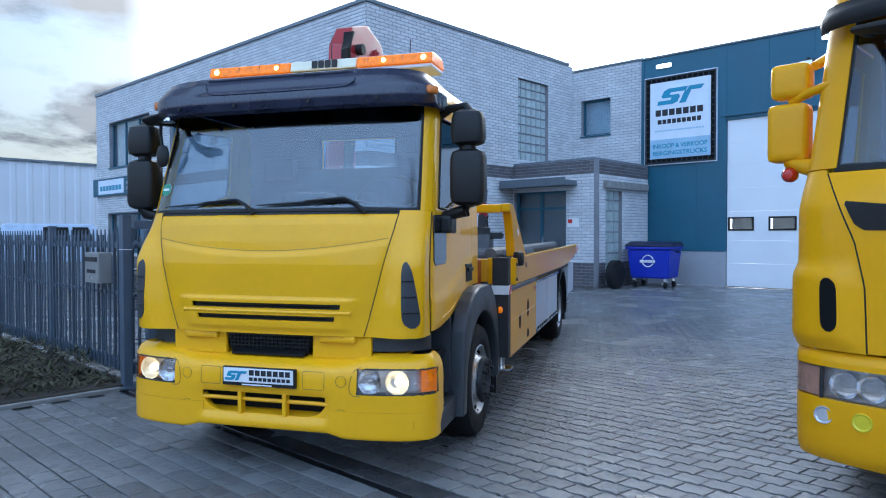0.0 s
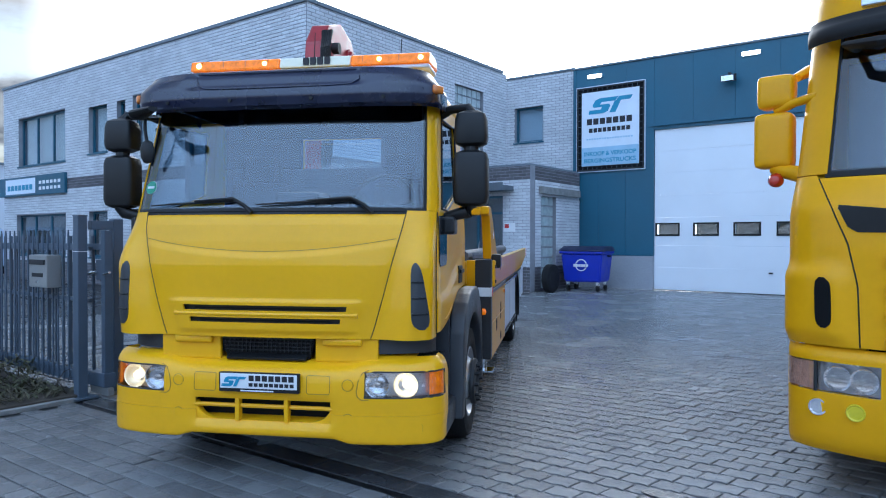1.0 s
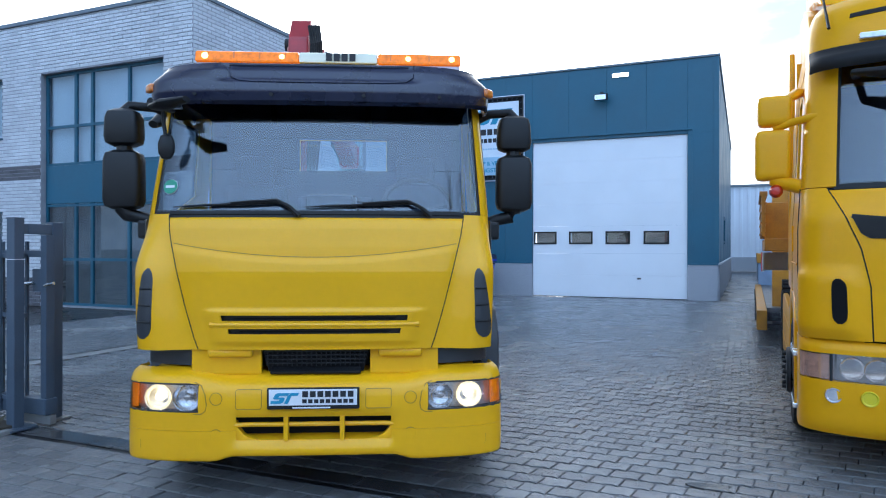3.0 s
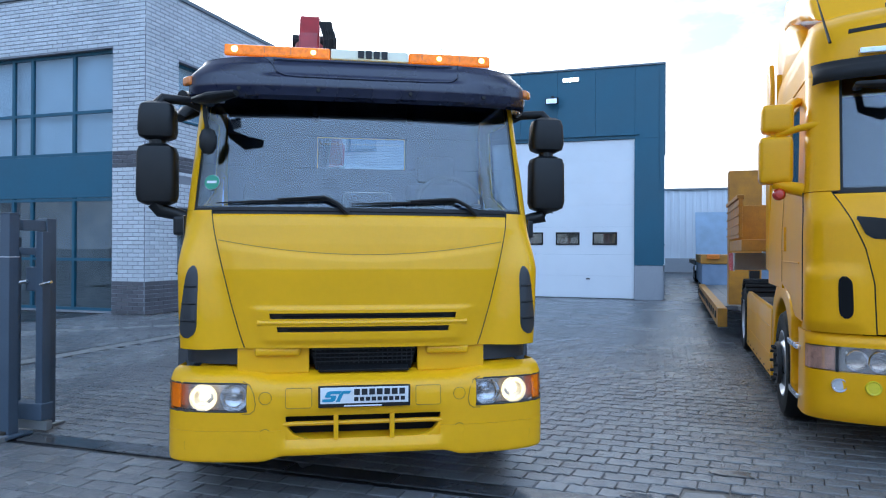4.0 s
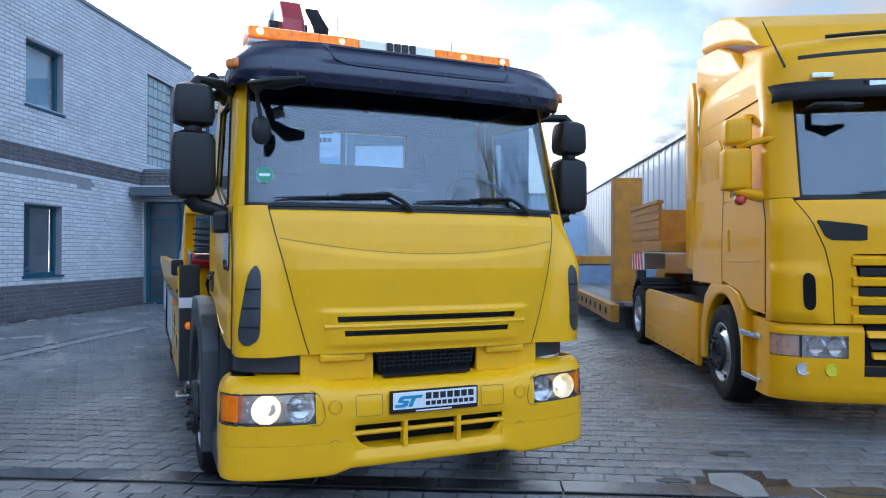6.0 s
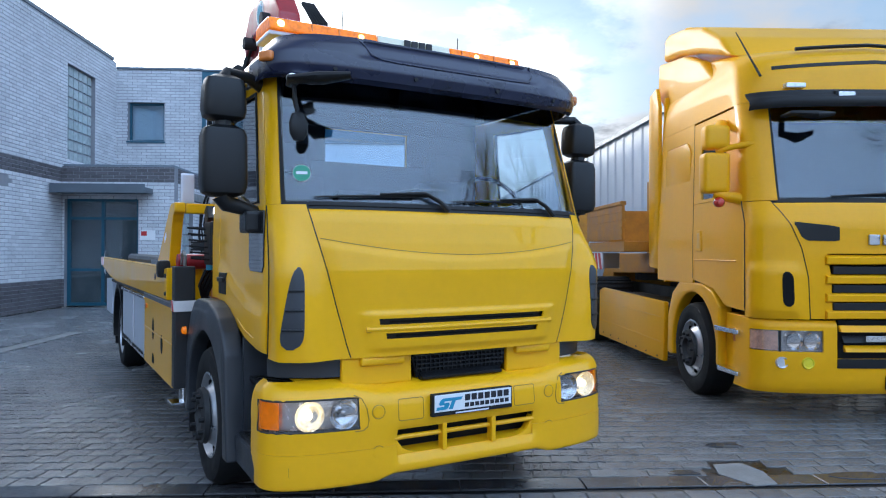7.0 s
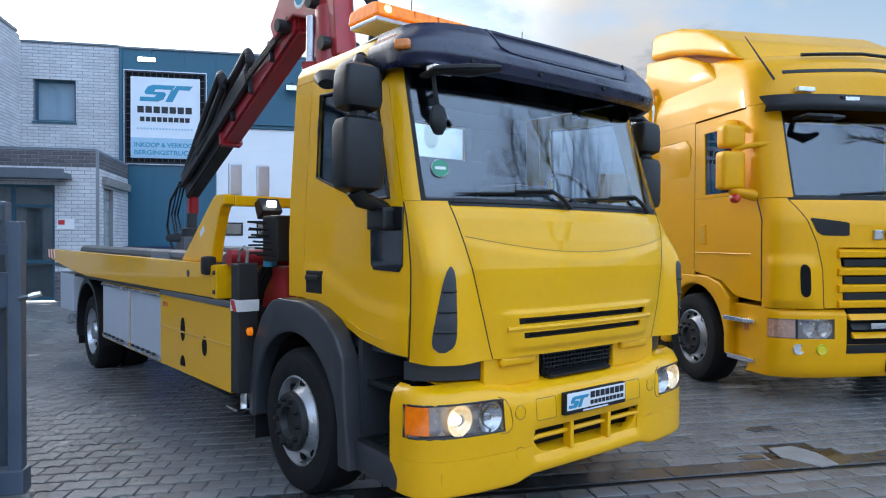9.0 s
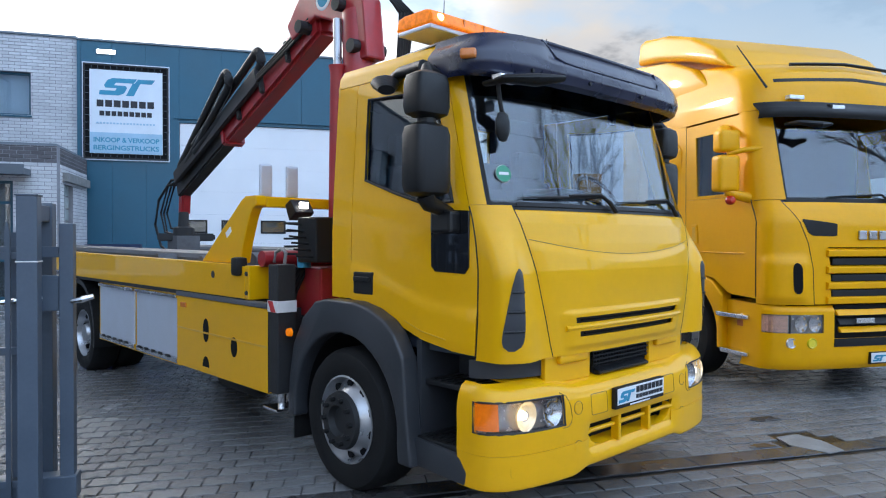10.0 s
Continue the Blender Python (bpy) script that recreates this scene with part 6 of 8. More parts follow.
part("ram_rod", tube([A + d_ * 1.7 + Vector((0, 0, 0.17)), A + d_ * 2.25 + Vector((0, 0, 0.16))], 0.028, 10), STEEL, crane, smooth=True)
for k in (0.55, 1.15, 1.75):
    part("hose_clip", beam(A + d_ * k + Vector((-0.11, 0, 0.0)), A + d_ * (k + 0.05) + Vector((-0.11, 0, 0.0)), 0.06, 0.2, bevel=0.008), FRAME, crane)
part("boom_tip", beam(tip + Vector((0, -0.05, 0.0)), tip + Vector((0.02, 0.03, -0.33)), 0.12, 0.12, bevel=0.02), RED, crane)
part("rotator", lathe([(-0.62, 0.13), (-0.5, 0.13), (-0.48, 0.07), (-0.3, 0.06), (-0.28, 0.0)], tip, "z", 16), FRAME, crane, "black rotator and clamp", smooth=True)
part("clamp", beam(tip + Vector((-0.3, 0.1, -0.62)), tip + Vector((0.35, -0.15, -0.62)), 0.12, 0.1, bevel=0.02), FRAME, crane)
part("boom_rest", beam(tip + Vector((0, 0, -0.98)), tip + Vector((0, 0, -0.6)), 0.3, 0.3), GREYBED, truck)
for i in range(5):
    part("crane_hose", tube([(-0.30 + 0.02 * i, 2.05, 3.5), (-0.26 + 0.02 * i, 1.90 - 0.012 * i, 3.3), (-0.27 + 0.02 * i, 1.92, 2.9), (-0.3 + 0.02 * i, 2.05, 2.5), (-0.32, 2.05, 1.5)], 0.018, 8), SEAL, crane, smooth=True)


# ---- tractor unit with high roof ----
tractor = thing("tractor_unit", pose(0.05, 3.95, 0, 0, 0, -1.5), "golden yellow tractor unit with high roof and air deflectors", "truck")
SCV = [(0.28, 0.07), (0.34, 0.02), (0.55, 0.0), (1.75, 0.005), (1.86, 0.05), (1.95, 0.10), (2.85, 0.33), (3.0, 0.37), (3.2, 0.44), (3.35, 0.54)]
SCW = [(1.7, 1.0), (2.0, 0.985), (2.85, 0.955), (3.1, 0.945), (3.5, 0.91)]
SCN = [(0.3, 3.4), (1.8, 3.4), (2.1, 3.0), (2.9, 2.8)]


def sc(a, z, d=0.36, w=1.268):
    u, o = outline(a, w, d, table(SCN, z))
    f = 1.0 if o < d else max(0.0, 1 - (o - d) / 1.6)
    return Vector((u * table(SCW, z), o + table(SCV, z) * f, z))


def sca(v):
    return side_a(v, 1.268, 0.36)


def both(f, lo, hi, s):
    return f if s > 0 else (lambda a, t: f(lo + hi - a, t))


# front bumper with lamp openings
L0, L1, LZ0, LZ1 = 0.735, 1.33, 0.655, 0.838
aa = sorted(steps(-1.62, 1.62, 60) + [-L0, L0, -L1, L1, -0.62, 0.62])
zz = sorted([0.29, 0.31, 0.35, 0.42, 0.5, 0.6, LZ0, 0.7, 0.76, LZ1, 0.86, 0.885, 0.91, 0.925])
bmp = part("bumper", shell(lambda a, z: sc(a, z) + Vector((0, 0.03 * sm(z, 0.88, 0.925), 0)), aa, zz, 0.02, lambda a, z: not (L0 < abs(a) < L1 and LZ0 < z < LZ1) and not (abs(a) < 0.62 and z > LZ1 - 0.24)), SCYEL, tractor, "yellow front bumper", smooth=True)
part("lower_grille_frame", shell(lambda a, z: sc(a, z) + Vector((0, 0.02, 0)), steps(-0.60, 0.60, 10), [0.60, 0.93], 0.02), DARK, bmp)
for z, w in ((0.86, 0.6), (0.77, 0.58), (0.69, 0.56)):
    part("lower_slat", prism([(-0.02, z - 0.03), (0.02, z + 0.025), (0.05, z + 0.025), (0.02, z - 0.03)], -w, w, "x", 0.006), SCYEL if z != 0.77 else SEAL, bmp)
part("model_mark", box(-0.40, -0.18, -0.036, -0.024, 0.75, 0.80, 0.002), CHROME, bmp)
part("splitter", shell(lambda a, z: sc(a, z) + Vector((0, -0.008, 0)), steps(-0.62, 0.62, 12), [0.52, 0.56, 0.60], 0.02), SEAL, bmp)
plt = part("plate_holder", box(-0.2, 0.34, -0.01, 0.02, 0.335, 0.455, 0.005), SEAL, bmp, "white dealer plate in a black holder")
part("plate", box(-0.19, 0.33, -0.015, -0.011, 0.35, 0.447), WHITE, plt)
flat_logo(plt, -0.095, -0.016, 0.362, 0.14, 0.062)
for i in range(7):
    part("name_bar", box(0.01 + i * 0.044, 0.043 + i * 0.044, -0.02, -0.0155, 0.40, 0.435), INK, plt)


# inner edge of the corner deflectors, by height
DEFL_EDGE = [(0.93, 0.845), (1.3, 0.86), (1.55, 0.915), (1.75, 1.0), (1.9, 1.08), (1.97, 1.12)]


def sc_side(s):
    hl = part("headlight", shell(both(lambda a, z: sc(s * a, z) + Vector((-s * 0.02, 0.05, 0)), L0, L1, s), steps(L0, L1, 12), [LZ0, 0.75, LZ1], 0.01), BOWL, tractor, "clear headlight with orange corner", smooth=True)
    for a in (0.82, 0.96):
        c = sc(s * a, 0.745) + Vector((0, 0.045, 0))
        part("reflector", lathe([(-0.03, 0.075), (-0.01, 0.06), (0.0, 0.0)], c, "y", 20, caps=False), REFLECTOR, hl, smooth=True)
    part("turn_signal", shell(both(lambda a, z: sc(s * a, z) + Vector((0, 0.012, 0)), 1.09, L1 - 0.01, s), steps(1.09, L1 - 0.01, 6), [LZ0 + 0.01, LZ1 - 0.01], 0.01), CLEARAMBER, hl, "orange and clear corner lamp", smooth=True)
    ln = part("lens", shell(both(lambda a, z: sc(s * a, z) + Vector((0, 0.003, 0)), L0, L1, s), steps(L0, L1, 12), [LZ0 + 0.003, 0.75, LZ1 - 0.003], 0.004), LENS, hl, smooth=True)
    ln.visible_shadow = False
    part("lamp_divider", tube([sc(s * 1.08, LZ0), sc(s * 1.08, LZ1)], 0.01, 6), FRAME, hl)
    for a, m_, lab in ((1.065, REFLECTOR, "clear fog lamp"), (0.86, mat("yellow_fog_glass", (0.75, 0.62, 0.02), 0.15, coat=0.6) if s < 0 else REFLECTOR, "yellow fog lamp")):
        c = sc(s * a, 0.56)
        fg = part("fog_lamp", lathe([(-0.005, 0.0), (-0.004, 0.038), (-0.010, 0.044), (-0.010, 0.050), (0.01, 0.054)], c, "y", 24), BOWL if m_ is REFLECTOR else m_, bmp, lab, smooth=True)
    # corner air deflector
    E = DEFL_EDGE
    def defl(q, z):
        e = table(E, z)
        p = sc(s * (e + (1.42 - e) * q), z)
        bulge = 0.035 * sm(1.42 - abs(z - 1.18), 1.16, 1.26) * sm(q, 0.02, 0.2) * (1 - sm(q, 0.75, 1.0))
        return p + Vector((s * bulge * 0.6, -bulge, 0))
    c = part("corner_deflector", shell(both(defl, 0, 1, s), steps(0, 1, 16), steps(0.935, 1.965, 36), 0.02), SCYEL, tractor, "yellow corner air deflector", smooth=True)
    def slot(q, z):
        k = (z - 1.045) / 0.30
        e = math.sqrt(max(0.08, 1 - abs(2 * k - 1) ** 6))
        return defl(0.28 + (q - 0.5) * 0.158 * e, z) + Vector((s * 0.002, -0.006, 0))
    # dark sheet on the deflector paints the shade inside the slot
    part("air_slot", shell(both(slot, 0, 1, s), steps(0, 1, 5), steps(1.045, 1.345, 16), 0.01), DARK, c, "black upright slot", smooth=True)
    def bslot(u, t):
        lo, hi = table([(0.60, 1.615), (0.64, 1.607), (0.86, 1.612), (0.91, 1.64), (0.965, 1.755)], u), table([(0.60, 1.725), (0.64, 1.737), (0.965, 1.775)], u)
        return sc(s * u, lo + (hi - lo) * t) + Vector((0, -0.006, 0))
    part("black_corner_slot", shell(both(bslot, 0.60, 0.965, s), steps(0.60, 0.965, 14), [0, 0.5, 1], 0.014), SEAL, tractor, "black slanted slot", smooth=True)
    # pillar
    part("windscreen_pillar", shell(both(lambda a, z: sc(s * a, z), 1.06, 1.44, s), steps(1.06, 1.44, 8), steps(1.972, 2.90, 14), 0.02), SCYEL, tractor, smooth=True)
    # door
    D0, D1 = 1.43, sca(1.52)
    da = sorted(steps(D0, D1, 16) + [sca(0.62), sca(1.30)])
    das = da if s > 0 else sorted(D0 + D1 - a for a in da)
    iv = (lambda a: a) if s > 0 else (lambda a: D0 + D1 - a)
    def dz(a, t):
        v = sc(a, 1.5).y
        z0 = table([(0.3, 0.98), (0.75, 1.0), (1.0, 1.15), (1.5, 1.22)], v)
        return z0 + (2.02 - z0) * t
    dr = part("door", shell(both(lambda a, t: sc(s * a, dz(a, t)), D0, D1, s), das, steps(0, 1, 14), 0.025), SCYEL, tractor, "yellow cab door", smooth=True)
    uz = sorted(steps(2.024, 2.88, 8) + [2.06, 2.74])
    part("window_frame", shell(both(lambda a, z: sc(s * a, z), D0, D1, s), das, uz, 0.02, lambda a, z: not (2.06 < z < 2.74 and sca(0.62) < iv(a) < sca(1.30))), SCYEL, dr, smooth=True)
    g = part("side_window", shell(both(lambda a, z: sc(s * a, z) - Vector((s * 0.012, 0, 0)), sca(0.61), sca(1.31), s), steps(sca(0.61), sca(1.31), 4), [2.05, 2.4, 2.75], 0.004), SIDEGLASS, dr, smooth=True)
    g.visible_shadow = False
    hd = part("handle_frame", prism([(1.28, 1.52), (1.42, 1.52), (1.40, 1.74), (1.30, 1.74)], *sorted((s * 1.262, s * 1.282)), "x", 0.01), SCYEL, dr)
    part("handle_recess", prism([(1.31, 1.55), (1.39, 1.55), (1.375, 1.71), (1.325, 1.71)], *sorted((s * 1.275, s * 1.2835)), "x", 0.004), YELLOW2, hd)
    part("door_crease", tube([(s * 1.273, v, 1.43) for v in (0.5, 1.0, 1.5)], 0.006, 6), SCYEL, dr)
    # sleeper side and deflector
    S0, S1 = sca(1.526), sca(2.62)
    slp = part("sleeper_side", shell(both(lambda a, z: sc(s * a, z), S0, S1, s), steps(S0, S1, 10), steps(1.18, 2.90, 14), 0.02), SCYEL, tractor, smooth=True)
    part("sleeper_locker", prism([(1.68, 2.12), (1.72, 2.08), (2.4, 2.08), (2.45, 2.14), (2.45, 2.62), (2.38, 2.72), (1.78, 2.72), (1.68, 2.62)], *sorted((s * 1.215, s * 1.236)), "x", 0.018), SCYEL, slp, smooth=True)
    part("side_deflector", prism([(2.63, 1.30), (2.98, 1.33), (3.0, 3.0), (2.96, 3.5), (2.72, 3.55), (2.63, 3.3)], *sorted((s * 1.21, s * 1.262)), "x", 0.015), SCYEL, tractor, "yellow side air deflector", smooth=True)
    # wheel arch, steps, side skirts
    arch = [(1.52 + 0.585 * math.cos(t), 0.50 + 0.585 * math.sin(t)) for t in steps(radians(-15), radians(168), 22)]
    pts = [(0.86, 0.98), (1.02, 1.12), (1.25, 1.185), (1.9, 1.185), (2.12, 1.05), (2.26, 0.78), (2.28, 0.35), (2.2, 0.33)] + arch + [(0.94, 0.40), (0.86, 0.40)]
    wing = part("front_wing", prism(pts, *sorted((s * 1.14, s * 1.275)), "x", 0.025, seg=3), SCYEL, tractor, "yellow front wheel arch", smooth=True)
    ln_ = [(1.52 + 0.60 * math.cos(t), 0.50 + 0.60 * math.sin(t)) for t in steps(radians(-15), radians(185), 20)]
    part("wing_liner", shell(lambda i, x: Vector((x, *ln_[int(round(i))])), list(range(21)), sorted((s * 0.7, s * 0.9, s * 1.15)), 0.01), DARK, wing)
    part("step_box", prism([(0.36, 0.40), (0.40, 0.93), (0.92, 0.93), (0.90, 0.40)], *sorted((s * 0.85, s * 1.20)), "x", 0.01), SCYEL, wing)
    for z, y1 in ((0.78, 0.93), (0.40, 0.86)):
        sp = part("step", prism([(0.42, z - 0.02), (0.42, z + 0.02), (y1, z + 0.02), (y1 - 0.02, z - 0.03)], *sorted((s * 1.0, s * 1.30)), "x", 0.01), CHROME, wing, "aluminium step")
    part("side_marker", box(*sorted((s * 1.195, s * 1.215)), 0.55, 0.68, 0.67, 0.73, 0.005), AMBERDIM, wing)
    sk = part("side_skirt", prism([(2.45, 0.20), (5.45, 0.17), (5.42, 0.90), (5.2, 0.95), (2.42, 0.92)], *sorted((s * 1.20, s * 1.262)), "x", 0.02), SCYEL, tractor, "yellow side skirt", smooth=True)
    for z in (0.42, 0.72):
        part("skirt_crease", box(*sorted((s * 1.261, s * 1.267)), 2.5, 5.35, z, z + 0.012), SCYEL, sk)
    for i in range(7):
        part("bolt", lathe([(0, 0.012), (0.008, 0.01)] if s > 0 else [(-0.008, 0.01), (0, 0.012)], (s * 1.262, 2.65 + i * 0.42, 0.24), "x", 6), FRAME, sk)
    for y, r_ in ((1.57, False), (6.05, True)):
        wheel("rear_wheel" if r_ else "front_wheel", s * 1.252, y, s, 0.49, 0.30, r_, STEEL, tractor, "black tyre on a polished rim")
    wheel("rear_wheel", s * 0.92, 6.05, s, 0.505, 0.3, True, STEEL, tractor, "inner rear tyre")
    mg = [(6.05 + 0.58 * math.cos(t), 0.5 + 0.58 * math.sin(t)) for t in steps(radians(15), radians(165), 14)]
    mud = part("rear_mudguard", shell(lambda i, x: Vector((x, *mg[int(round(i))])), list(range(15)), sorted((s * 0.62, s * 0.9, s * 1.25)), 0.02), SEAL, tractor, "black ribbed rear mudguard")
    for i in range(1, 14):
        part("rib", tube([(s * 0.62, *mg[i]), (s * 1.26, *mg[i])], 0.025, 6), SEAL, mud)
    part("chassis_rail", box(s * 0.42 - 0.05, s * 0.42 + 0.05, 1.0, 7.2, 0.75, 1.0), FRAME, tractor)
    # mirrors
    m = part("door_mirror", box(s * 1.43 - 0.125, s * 1.43 + 0.125, 0.52, 0.69, 2.06, 2.44, 0.055, seg=4), SCYEL, tractor, "yellow double door mirror", smooth=True)
    part("wide_angle_head", box(s * 1.42 - 0.12, s * 1.42 + 0.12, 0.53, 0.69, 2.47, 2.70, 0.055, seg=4), SCYEL, m, smooth=True)
    part("mirror_glass", box(s * 1.43 - 0.1, s * 1.43 + 0.1, 0.692, 0.696, 2.1, 2.4), REFLECTOR, m)
    part("upper_arm", tube([(s * 1.42, 0.6, 2.455), (s * 1.28, 0.52, 2.49), (s * 1.13, 0.43, 2.50)], [0.03, 0.028, 0.035], 10), SCYEL, m, smooth=True)
    part("lower_arm", tube([(s * 1.43, 0.6, 2.07), (s * 1.34, 0.56, 2.03), (s * 1.20, 0.46, 1.99)], [0.05, 0.05, 0.06], 10), SCYEL, m, smooth=True)
    part("pillar_cap", box(*sorted((s * 1.1, s * 1.2)), 0.34, 0.44, 2.04, 2.2, 0.02), SCYEL, m)
    part("red_marker", lathe([(-0.05, 0.0), (-0.045, 0.03), (-0.02, 0.048), (0.02, 0.048), (0.045, 0.03), (0.05, 0)], (s * 1.41, 0.55, 1.975), "y", 20), REDLENS, m, "round red marker lamp", smooth=True)
    part("kerb_mirror", tube([(s * 1.17, 0.95, 2.78), (s * 1.26, 0.85, 2.76), (s * 1.33, 0.75, 2.7)], [0.04, 0.07, 0.05], 10, flat=0.6), SEAL if s > 0 else SCYEL, m, smooth=True)


mirror_both(sc_side)
# upper front: badge panel and slats
part("front_panel", shell(lambda q, z: sc(q * (table(DEFL_EDGE, z) - 0.008), z), sorted(steps(-1, 1, 26) + [-0.785, 0.785]), sorted(steps(0.94, 1.945, 20) + [1.50]), 0.02, lambda q, z: z > 1.50 or abs(q) > 0.785), SCYEL, tractor, "yellow upper front panel", smooth=True)
gb = part("grille_back", shell(lambda a, z: sc(a, z) + Vector((0, 0.07, 0)), steps(-0.725, 0.725, 8), [0.93, 1.50], 0.02), DARK, tractor, "front grille with yellow slats")
for z in (1.44, 1.275, 1.12, 0.975):
    part("slat", prism([(0.045, z - 0.04), (-0.012, z - 0.03), (-0.018, z + 0.03), (0.05, z + 0.055)], -0.72, 0.72, "x", 0.008), SCYEL, gb)
for z in (1.36, 1.20, 1.05):
    part("inner_slat", prism([(0.0, z - 0.035), (0.0, z + 0.03), (0.03, z + 0.03), (0.03, z - 0.035)], -0.66, 0.66, "x", 0.006), SEAL, gb)
for s in (-1, 1):
    part("deflector_gap", tube([sc(s * (table(DEFL_EDGE, z) - 0.003), z) + Vector((0, 0.001, 0)) for z in steps(0.94, 1.94, 20)], 0.0045, 6), SEAL, tractor)
    part("door_gap", tube([sc(s * 1.427, z) + Vector((s * 0.001, 0, 0)) for z in steps(1.0, 2.0, 12)], 0.006, 6), SEAL, tractor)
    # this gap's shade is put in by a darker yellow tube
    part("door_gap", tube([sc(s * sca(1.523), z) for z in steps(1.24, 2.88, 14)], 0.005, 6), SEAMY, tractor)
for i in range(6):
    part("badge_shape", box(-0.36 + i * 0.125, -0.265 + i * 0.125, -0.022, 0.0, 1.575, 1.665, 0.01), STEEL, tractor)
w2 = part("windscreen", shell(lambda s, z: sc(s * 1.04, z) + Vector((0, 0.004, 0)), steps(-1, 1, 24), steps(1.985, 2.84, 12), 0.005), GLASS, tractor, "large windscreen reflecting the sky", smooth=True)
w2.visible_shadow = False
part("windscreen_seal", shell(lambda s, z: sc(s * 1.07, z) + Vector((0, 0.007, 0)), sorted(steps(-1, 1, 24) + [-0.972, 0.972]), sorted(steps(1.95, 2.86, 8) + [1.995]), 0.012, lambda s, z: z < 1.995 or abs(s) > 0.972), SEAL, tractor, smooth=True)
for px in (0.12, 0.85):
    wp = part("wiper", tube([sc(px, 1.965) + Vector((0, -0.02, 0)), sc(px - 0.1, 2.03) + Vector((0, -0.03, 0)), sc(px - 0.75, 2.0) + Vector((0, -0.02, 0))], [0.015, 0.012, 0.006], 8), SEAL, tractor)
vz = part("sun_visor", shell(lambda a, z: sc(a, 2.86) + Vector((0, -0.16 + 0.10 * sm(z, 2.86, 2.97) - 0.02 * sm(z, 2.80, 2.84), z - 2.86)), steps(-1.30, 1.30, 40), [2.80, 2.82, 2.85, 2.88, 2.91, 2.94, 2.97], 0.02), SEAL, tractor, "black sun visor with two lamps", smooth=True)
for x in (-0.42, 0.42):
    part("spot_lamp", box(x - 0.1, x + 0.1, 0.20, 0.3, 2.82, 2.95, 0.02), SEAL, vz)
    part("lamp_glass", box(x - 0.075, x + 0.075, 0.19, 0.199, 2.84, 2.935, 0.004), BOWL, vz)
for x in (-0.80, 0.80):
    part("marker_light", box(x - 0.09, x + 0.09, 0.33, 0.40, 3.0, 3.045, 0.008), BOWL, tractor)
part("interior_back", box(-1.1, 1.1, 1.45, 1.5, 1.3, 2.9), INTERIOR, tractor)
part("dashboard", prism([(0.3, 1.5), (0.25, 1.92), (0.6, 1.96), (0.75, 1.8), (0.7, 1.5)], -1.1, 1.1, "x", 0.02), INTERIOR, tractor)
part("front_mirror", tube([sc(-0.95, 2.74) + Vector((0, -0.02, 0)), sc(-0.95, 2.73) + Vector((-0.02, -0.22, 0)), sc(-0.8, 2.70) + Vector((0.0, -0.25, 0)), sc(-0.62, 2.72) + Vector((0.0, -0.2, 0))], [0.03, 0.04, 0.065, 0.03], 12, flat=0.6), SEAL, tractor, "black front mirror", smooth=True)
# high roof
RZ = [(0, 2.90), (0.15, 3.02), (0.3, 3.16), (0.45, 3.29), (0.6, 3.38), (0.75, 3.46), (0.9, 3.55), (1.0, 3.60)]
RK = [(0, 0.0), (0.15, 0.03), (0.3, 0.07), (0.45, 0.14), (0.6, 0.26), (0.75, 0.48), (0.9, 0.85), (1.0, 1.2)]


def hroof(a, t):
    p = sc(a, 2.9)
    k = table(RK, t)
    f = 1 - 0.10 * sm(t, 0.2, 1.0) - 0.03 * t
    return Vector((p.x * f, min(2.62, p.y + k), table(RZ, t) + 0.06 * (1 - abs(p.x) / 1.27)))


hr = part("roof", shell(hroof, steps(-sca(2.62), sca(2.62), 70), steps(0, 1, 24), 0.015), SCYEL, tractor, "tall yellow cab roof", smooth=True)
part("roof_top", prism([(0.9, 3.42), (1.6, 3.58), (2.62, 3.62), (2.62, 3.4), (1.0, 3.3)], -1.06, 1.06, "x", 0.03), SCYEL, hr, smooth=True)
part("roof_band", shell(lambda a, z: hroof(a, 0.335 + z) + Vector((0, -0.006, 0)), steps(-1.0, 1.0, 24), [0, 0.02, 0.04], 0.006), SEAL, hr, "dark roof band")
part("roof_rail", tube([hroof(a, 0.58) + Vector((0, -0.03, 0.03)) for a in steps(-0.75, 0.75, 12)], 0.018, 8), SEAL, hr)
spo = part("roof_spoiler", prism([(0.98, 3.46), (1.25, 3.74), (1.7, 3.99), (2.2, 4.15), (2.74, 4.235), (2.88, 4.22), (2.93, 3.93), (2.4, 3.86), (1.8, 3.72), (1.3, 3.56)], -1.10, 1.10, "x", 0.07, seg=4), SCYEL, tractor, "yellow roof spoiler", smooth=True)
for s in (-1, 1):
    part("spoiler_side", prism([(1.25, 3.30), (1.6, 3.58), (2.1, 3.78), (2.92, 3.90), (2.96, 3.5), (2.62, 3.2)], *sorted((s * 1.02, s * 1.155)), "x", 0.04, seg=3), SCYEL, spo, smooth=True)
part("aerial", tube([(-1.07, 0.45, 3.13), (-1.11, 0.86, 3.66)], [0.012, 0.005], 6), SEAL, tractor)
part("rear_wall", box(-1.2, 1.2, 2.56, 2.6, 1.15, 3.4), SCYEL, tractor)
part("underbody", box(-0.9, 0.9, 0.5, 2.6, 0.45, 1.2, 0.03), DARK, tractor)
part("fifth_wheel", lathe([(1.05, 0.5), (1.2, 0.5)], (0, 5.9, 0), "z", 20), FRAME, tractor)
part("axle", box(-0.9, 0.9, 6.0, 6.12, 0.42, 0.6), FRAME, tractor)
part("axle", box(-0.9, 0.9, 1.46, 1.58, 0.42, 0.6), FRAME, tractor)
